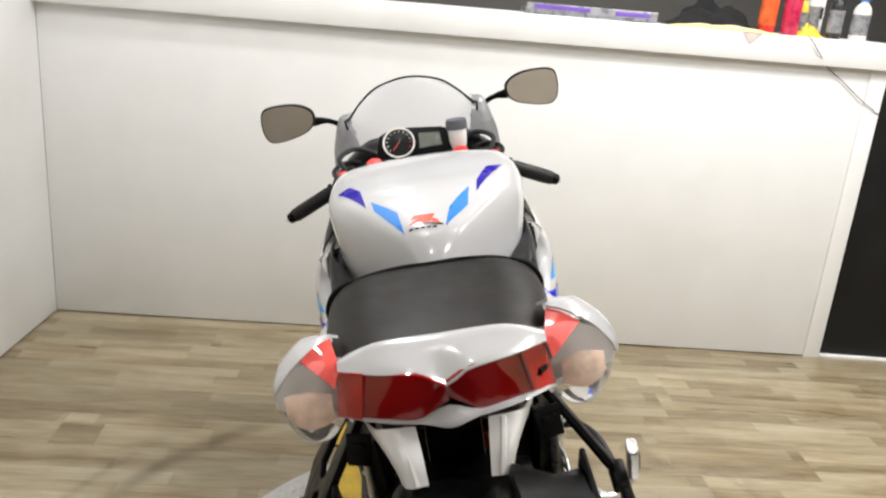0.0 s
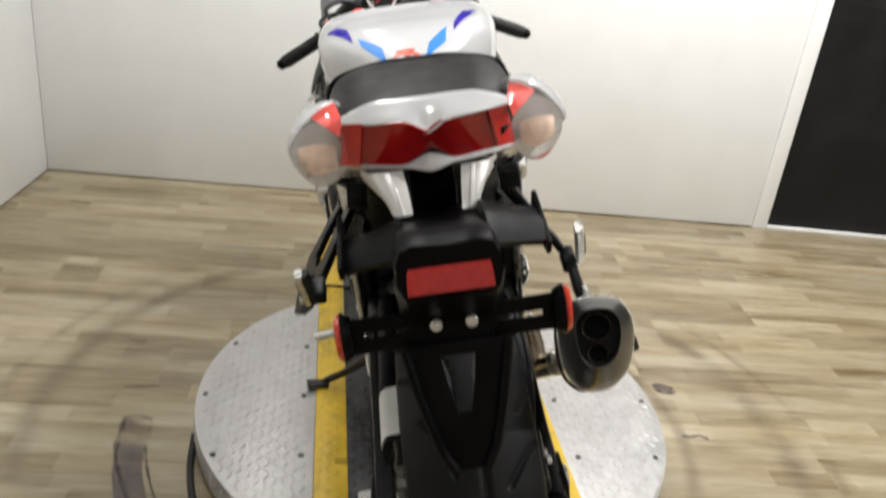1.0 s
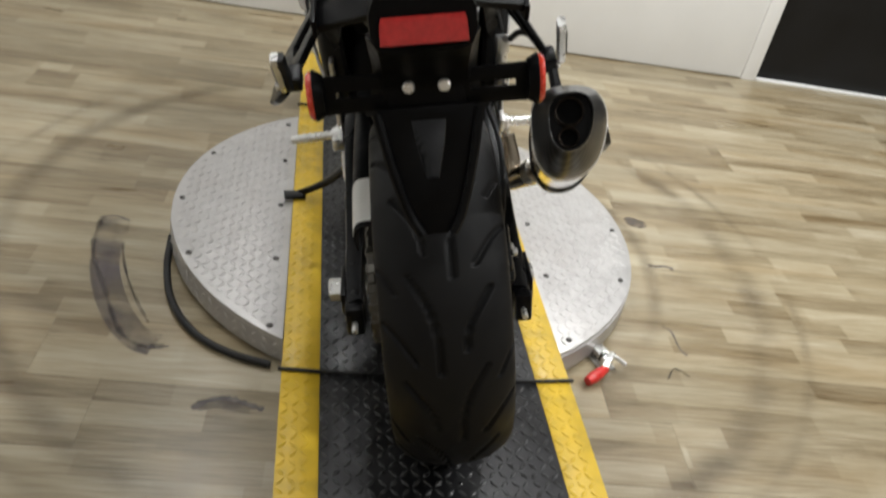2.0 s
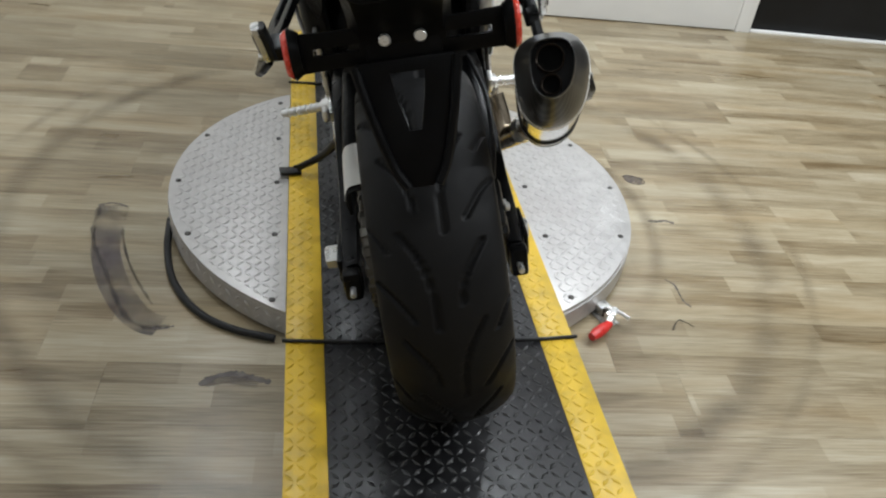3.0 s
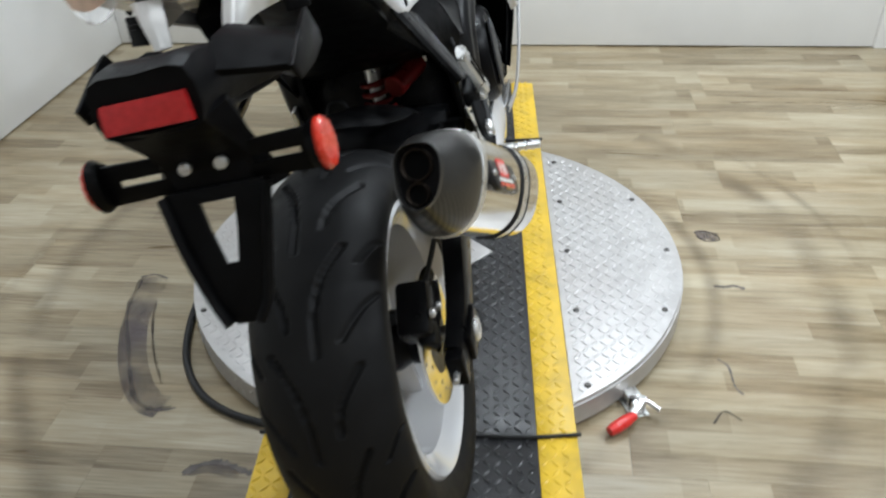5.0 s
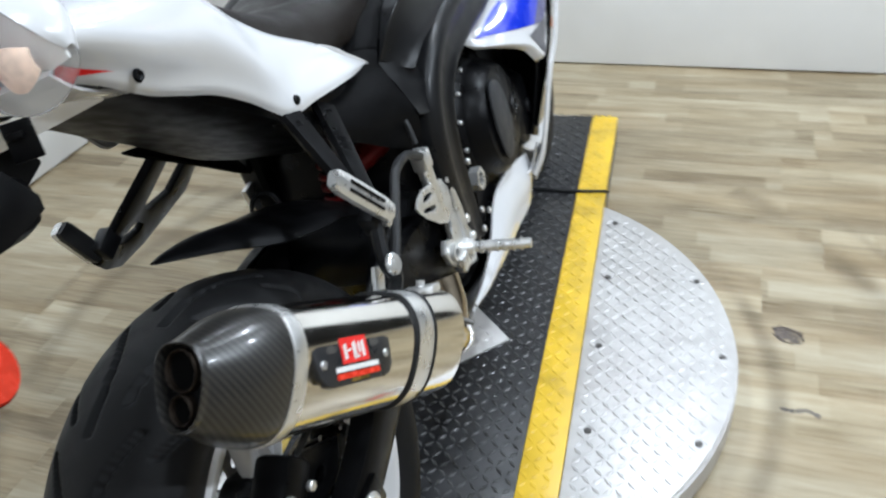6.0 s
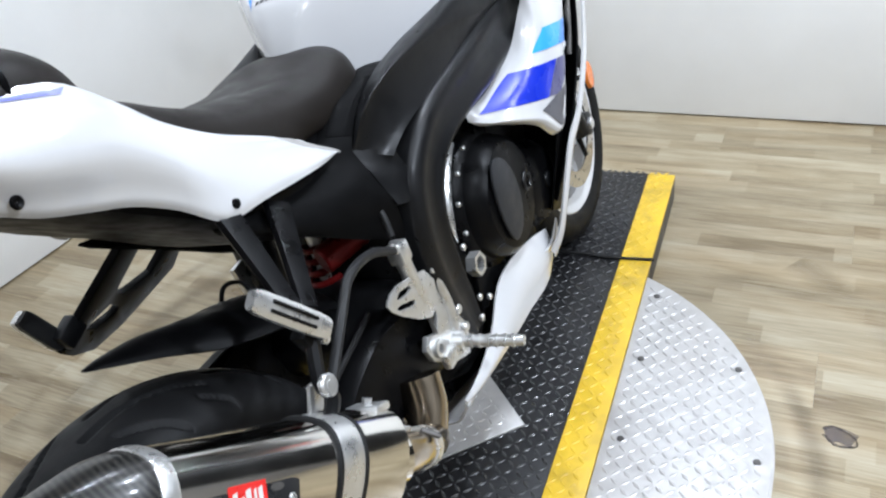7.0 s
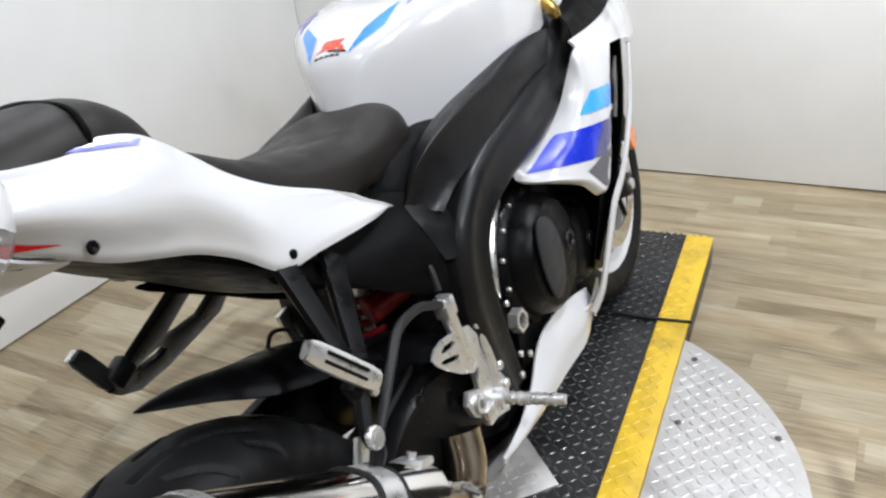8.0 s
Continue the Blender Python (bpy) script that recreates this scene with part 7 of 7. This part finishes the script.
for f, y, zc, w, fall in ((0, 1.445, 0.920, 0.130, 0.006), (0.3, 1.400, 0.985, 0.152, 0.022), (0.6, 1.345, 1.045, 0.166, 0.040), (0.85, 1.292, 1.093, 0.166, 0.056), (1.0, 1.258, 1.116, 0.152, 0.072)):
    screen_rows.append([(w * x, y - 0.11 * x * x * (1 - 0.2 * f), zc - fall * abs(x) ** 2.5) for x in (-1, -0.8, -0.5, 0, 0.5, 0.8, 1)])
scr = part("windscreen", sheet(screen_rows, 5, 5, 0.0025), SMOKE, bike, "clear lightly tinted windscreen")
scr.visible_shadow = False
edge = [tuple(screen_rows[i][0]) for i in range(1, 5)] + [tuple(p) for p in screen_rows[4][1:]] + [tuple(screen_rows[i][6]) for i in (3, 2, 1)]
part("screen_edge", tube(edge, 0.0026, 6), PLASTIC, scr, "dark screen edge")

dash = empty("instrument_cluster")
dash.parent = bike
DM = Matrix.Translation((0.0, 1.205, 0.958)) @ pose(0, 0, 0, 58, 0, 0)
hb = plate([(-0.105, -0.030), (-0.09, 0.030), (-0.055, 0.046), (0.0, 0.042), (0.07, 0.034), (0.095, 0.018), (0.10, -0.028), (0.06, -0.040), (-0.07, -0.042)], DM @ Matrix.Translation((0, 0, -0.03)), 0.03, bevel=0.004)
part("housing", hb, PLASTIC, dash, "black instrument housing")
tach = turned([(0.0, 0.0005), (0.001, 0.036), (0.0, 0.0365)], 40, "z")
tach.transform(DM @ Matrix.Translation((-0.042, 0.004, 0.0012)))
part("tachometer_face", tach, GLASS_DARK, dash, "black tachometer face")
ring = turned([(0.0, 0.036), (0.004, 0.0368), (0.004, 0.0405), (0.0, 0.0415)], 48, "z")
ring.transform(DM @ Matrix.Translation((-0.042, 0.004, 0.0005)))
part("bezel", ring, WHITE_PLASTIC, dash, "white bezel ring")
for k in range(12):
    a = radians(215 - k * 22)
    tick = block((-0.042 + 0.030 * math.cos(a), 0.004 + 0.030 * math.sin(a), 0.0025), (0.006, 0.0014, 0.0008), (0, 0, math.degrees(a)), 0)
    tick.transform(DM)
    part("tick", tick, LABEL_WHITE if k < 10 else RED_PLASTIC, dash)
needle = block((-0.050, -0.006, 0.004), (0.026, 0.0018, 0.001), (0, 0, 50), 0)
needle.transform(DM)
part("needle", needle, RED_PLASTIC, dash)
lcd = plate([(0.008, -0.018), (0.066, -0.016), (0.062, 0.018), (0.010, 0.022)], DM @ Matrix.Translation((0, 0, 0.0005)), 0.0016)
part("display", lcd, LCD, dash, "grey liquid crystal display")

# steering head, forks and bars
part("top_yoke", plate([(-0.125, -0.02), (-0.10, 0.035), (-0.03, 0.03), (0.03, 0.03), (0.10, 0.035), (0.125, -0.02), (0.09, -0.04), (0.03, -0.055), (-0.03, -0.055), (-0.09, -0.04)], Matrix.Translation((0, 1.115, 0.885)) @ pose(0, 0, 0, -24, 0, 0), 0.022, bevel=0.003), BLACK_METAL, bike)
part("steering_nut", turned([(0, 0.0005), (0.012, 0.012), (0.0, 0.018), (-0.02, 0.018)], 24, "z", (0, 1.10, 0.915)), ALU, bike)
part("ignition_barrel", rod((0, 1.135, 0.90), (0, 1.125, 0.935), 0.017, n=20, bevel=0.003), PLASTIC, bike)
for s in (-1, 1):
    fk = empty("fork_leg")
    fk.parent = bike
    part("upper_tube", rod((s * 0.105, 1.105, 0.920), (s * 0.105, 1.300, 0.480), 0.027, n=24, bevel=0.002), BLACK_METAL, fk)
    part("lower_tube", rod((s * 0.105, 1.295, 0.500), (s * 0.105, 1.385, 0.285), 0.021, n=24, bevel=0.002), SATIN, fk)
    part("fork_cap", rod((s * 0.105, 1.105, 0.918), (s * 0.105, 1.096, 0.946), 0.020, n=6, bevel=0.002), RED_PLASTIC, fk, "red anodised fork cap")
    part("axle_clamp", block((s * 0.100, 1.400, 0.300), (0.044, 0.060, 0.060), (-20, 0, 0), 0.008), SATIN, fk)
    part("axle_end", rod((s * 0.118, 1.405, 0.299), (s * 0.130, 1.405, 0.299), 0.014, n=18, bevel=0.002), ALU, fk, "silver axle end")
    part("front_caliper", block((s * 0.092, 1.285, 0.345), (0.040, 0.055, 0.110), (-25, 0, 0), 0.010), BLACK_METAL, fk, "black front brake caliper")
    rr = part("fork_reflector", turned([(0.0, 0.0005), (0.004, 0.0005), (0.004, 0.024), (0.0, 0.026), (-0.005, 0.026)], 28, "x"), ORANGE, fk, "amber fork reflector")
    rr.matrix_basis = Matrix.Translation((s * 0.163, 1.375, 0.434)) @ Matrix.Diagonal((s, 0.8, 1.3, 1))
    part("reflector_stay", rod((s * 0.108, 1.33, 0.435), (s * 0.160, 1.373, 0.435), 0.006, n=8), BLACK_METAL, fk)

    bar = empty("handlebar")
    bar.parent = bike
    p0, p1 = Vector((s * 0.135, 1.112, 0.922)), Vector((s * 0.333, 1.132, 0.828))
    d = (p1 - p0).normalized()
    part("clip_on", rod(p0, p0 + d * 0.10, 0.011, n=16), BLACK_METAL, bar)
    part("grip", rod(p0 + d * 0.095, p1 - d * 0.012, 0.0168, 0.0172, 20, 0.002), RUBBER_HOSE, bar, "black rubber grip")
    part("grip_collar", rod(p0 + d * 0.088, p0 + d * 0.096, 0.021, n=20, bevel=0.002), RUBBER_HOSE, bar)
    for k in range(9):
        c = p0 + d * (0.108 + k * 0.010)
        part("grip_rib", rod(c - d * 0.0015, c + d * 0.0015, 0.0182, n=18), RUBBER_HOSE, bar)
    part("bar_end", rod(p1 - d * 0.012, p1 + d * 0.006, 0.0150, 0.013, 18, 0.002), BLACK_METAL, bar)
    part("bar_end_bolt", rod(p1 + d * 0.004, p1 + d * 0.013, 0.006, n=10, bevel=0.001), ALU, bar)
    part("switch_pod", loft([[tuple(p0 + d * t + Vector((0, r * math.cos(a) * 1.1, r * math.sin(a)))) for a in np.linspace(0, math.tau, 11)[:-1]] for t, r in ((0.022, 0.018), (0.030, 0.031), (0.072, 0.031), (0.088, 0.022))], 2, 2), PLASTIC, bar, "black switch pod")
    part("switch_button", block(p0 + d * 0.055 + Vector((0, -0.018, 0.026)), (0.022, 0.014, 0.012), (30, 0, 0), 0.003), RED_PLASTIC, bar, "red switch")
    part("lever_perch", block(p0 + d * 0.045 + Vector((0, 0.032, 0.0)), (0.028, 0.030, 0.022), (0, 0, 0), 0.005), BLACK_METAL, bar)
    part("lever", tube([p0 + d * 0.045 + Vector((0, 0.046, 0)), p0 + d * 0.10 + Vector((0, 0.056, -0.002)), p0 + d * 0.17 + Vector((0, 0.050, -0.004)), p0 + d * 0.215 + Vector((0, 0.046, -0.004))], [0.009, 0.008, 0.007, 0.0075], 10), GOLD if s > 0 else BLACK_METAL, bar, "brake lever" if s > 0 else "clutch lever")
res = empty("brake_fluid_reservoir")
res.parent = bike
part("cup", turned([(0.945, 0.0005), (0.945, 0.017), (0.960, 0.021), (0.992, 0.023), (0.994, 0.022), (0.994, 0.0005)], 28, "z", (0.104, 1.128, 0.0)), WHITE_PLASTIC, res, "translucent white fluid cup")
part("lid", turned([(0.991, 0.0255), (1.006, 0.0265), (1.014, 0.024), (1.014, 0.0005)], 28, "z", (0.104, 1.128, 0.0)), GREY_DECAL, res, "dark grey lid")
part("reservoir_stay", tube([(0.104, 1.150, 0.965), (0.122, 1.165, 0.930), (0.140, 1.150, 0.890)], 0.005, 8), BLACK_METAL, res)
part("reservoir_hose", tube([(0.104, 1.128, 0.946), (0.108, 1.14, 0.915), (0.135, 1.155, 0.885)], 0.005, 8), RUBBER_HOSE, res)
for s in (-1, 1):
    part("control_cable", tube([(s * 0.165, 1.140, 0.905), (s * 0.195, 1.185, 0.945), (s * 0.150, 1.225, 0.958), (s * 0.080, 1.205, 0.930)], 0.0065, 8), RUBBER_HOSE, bike)
    part("control_cable", tube([(s * 0.190, 1.135, 0.885), (s * 0.215, 1.190, 0.915), (s * 0.175, 1.235, 0.925), (s * 0.100, 1.215, 0.905)], 0.0055, 8), RUBBER_HOSE, bike)
part("switch_harness", tube([(-0.17, 1.13, 0.875), (-0.15, 1.18, 0.885), (-0.09, 1.20, 0.90), (-0.03, 1.19, 0.90)], 0.007, 8), RUBBER_HOSE, bike)
part("switch_harness", tube([(0.17, 1.13, 0.875), (0.16, 1.18, 0.885), (0.09, 1.20, 0.90), (0.03, 1.19, 0.90)], 0.007, 8), RUBBER_HOSE, bike)

# Gold tube added where a gold lever shows beside the tank.
part("fork_collar", tube([(0.150, 1.000, 0.900), (0.180, 0.998, 0.868), (0.205, 1.000, 0.834), (0.212, 1.002, 0.815)], [0.010, 0.0115, 0.0125, 0.009], 14), GOLD, bike, "gold tube between tank and fairing")
# mirrors
for s in (-1, 1):
    mir = empty("mirror")
    mir.parent = bike
    part("stem", loft([[(s * (x + dx), y, z + dz) for dx, dz in ((r, 0), (0.3 * r, 0.8 * r), (-0.3 * r, 0.8 * r), (-r, 0), (-0.3 * r, -0.8 * r), (0.3 * r, -0.8 * r))] for x, y, z, r in ((0.165, 1.325, 0.985, 0.012), (0.190, 1.315, 1.012, 0.009), (0.222, 1.300, 1.030, 0.008), (0.250, 1.288, 1.034, 0.014), (0.272, 1.280, 1.041, 0.018))], 3, 2), PLASTIC, mir, "black mirror stem")
    out = [(0.247, 1.060), (0.256, 1.080), (0.290, 1.096), (0.340, 1.099), (0.372, 1.092), (0.382, 1.070), (0.382, 1.038), (0.372, 1.014), (0.345, 1.006), (0.285, 1.018), (0.256, 1.036)]
    out = [(a, b - 0.010) for a, b in out]
    out = crom([(a, b) for a, b in out], 3, True)
    cx, cz = 0.318, 1.042
    rings = []
    for y, k in ((1.258, 1.0), (1.268, 1.03), (1.285, 0.94), (1.300, 0.68), (1.306, 0.25)):
        rings.append([(s * (cx + (a - cx) * k), y, cz + (b - cz) * k) for a, b in out])
    part("shell", grid_mesh(np.array(rings), close_v=True, caps=True), PLASTIC, mir, "black mirror shell")
    gl = bmesh.new()
    vs = [gl.verts.new((s * (cx + (a - cx) * 0.955), 1.2565 + 0.02 * (a - cx), cz + (b - cz) * 0.955)) for a, b in out]
    gl.faces.new(vs)
    part("glass", gl, MIRROR, mir, "mirror glass")

# front fender
ff = []
for deg, w in ((152, 0.050), (125, 0.066), (95, 0.068), (65, 0.066), (35, 0.056)):
    a = radians(deg)
    ff.append([(f * w, 1.405 + (0.322 - dr) * math.cos(a), 0.299 + (0.322 - dr) * math.sin(a)) for f, dr in ((-1, 0.045), (-0.85, 0.012), (-0.4, -0.006), (0, -0.010), (0.4, -0.006), (0.85, 0.012), (1, 0.045))])
part("front_fender", sheet(ff, 4, 3, 0.003), PAINT, bike, "white front fender")

# ---- floor boards, one by one ----
rng = random.Random(11)
PL, PW = 1.22, 0.182
plank_mesh = None
m_floor = Matrix.Translation((*CORNER, 0)) @ pose(0, 0, 0, 0, 0, FAR)
for row in range(-1, 29):
    off = rng.uniform(0, PL)
    for k in range(-1, 5):
        u = k * PL - off + 0.6
        if u < -1.6 or u > 5.2:
            continue
        if plank_mesh is None:
            ob = link("plank", block((0, 0, -0.003), (PL - 0.0003, PW - 0.0003, 0.006), bevel=0.0002, seg=1), PLANK, floor, False)
            plank_mesh = ob.data
        else:
            ob = new("plank", plank_mesh)
            ob.parent = floor
        ob.matrix_basis = m_floor @ Matrix.Translation((u + PL / 2, -row * PW + 0.02, 0))
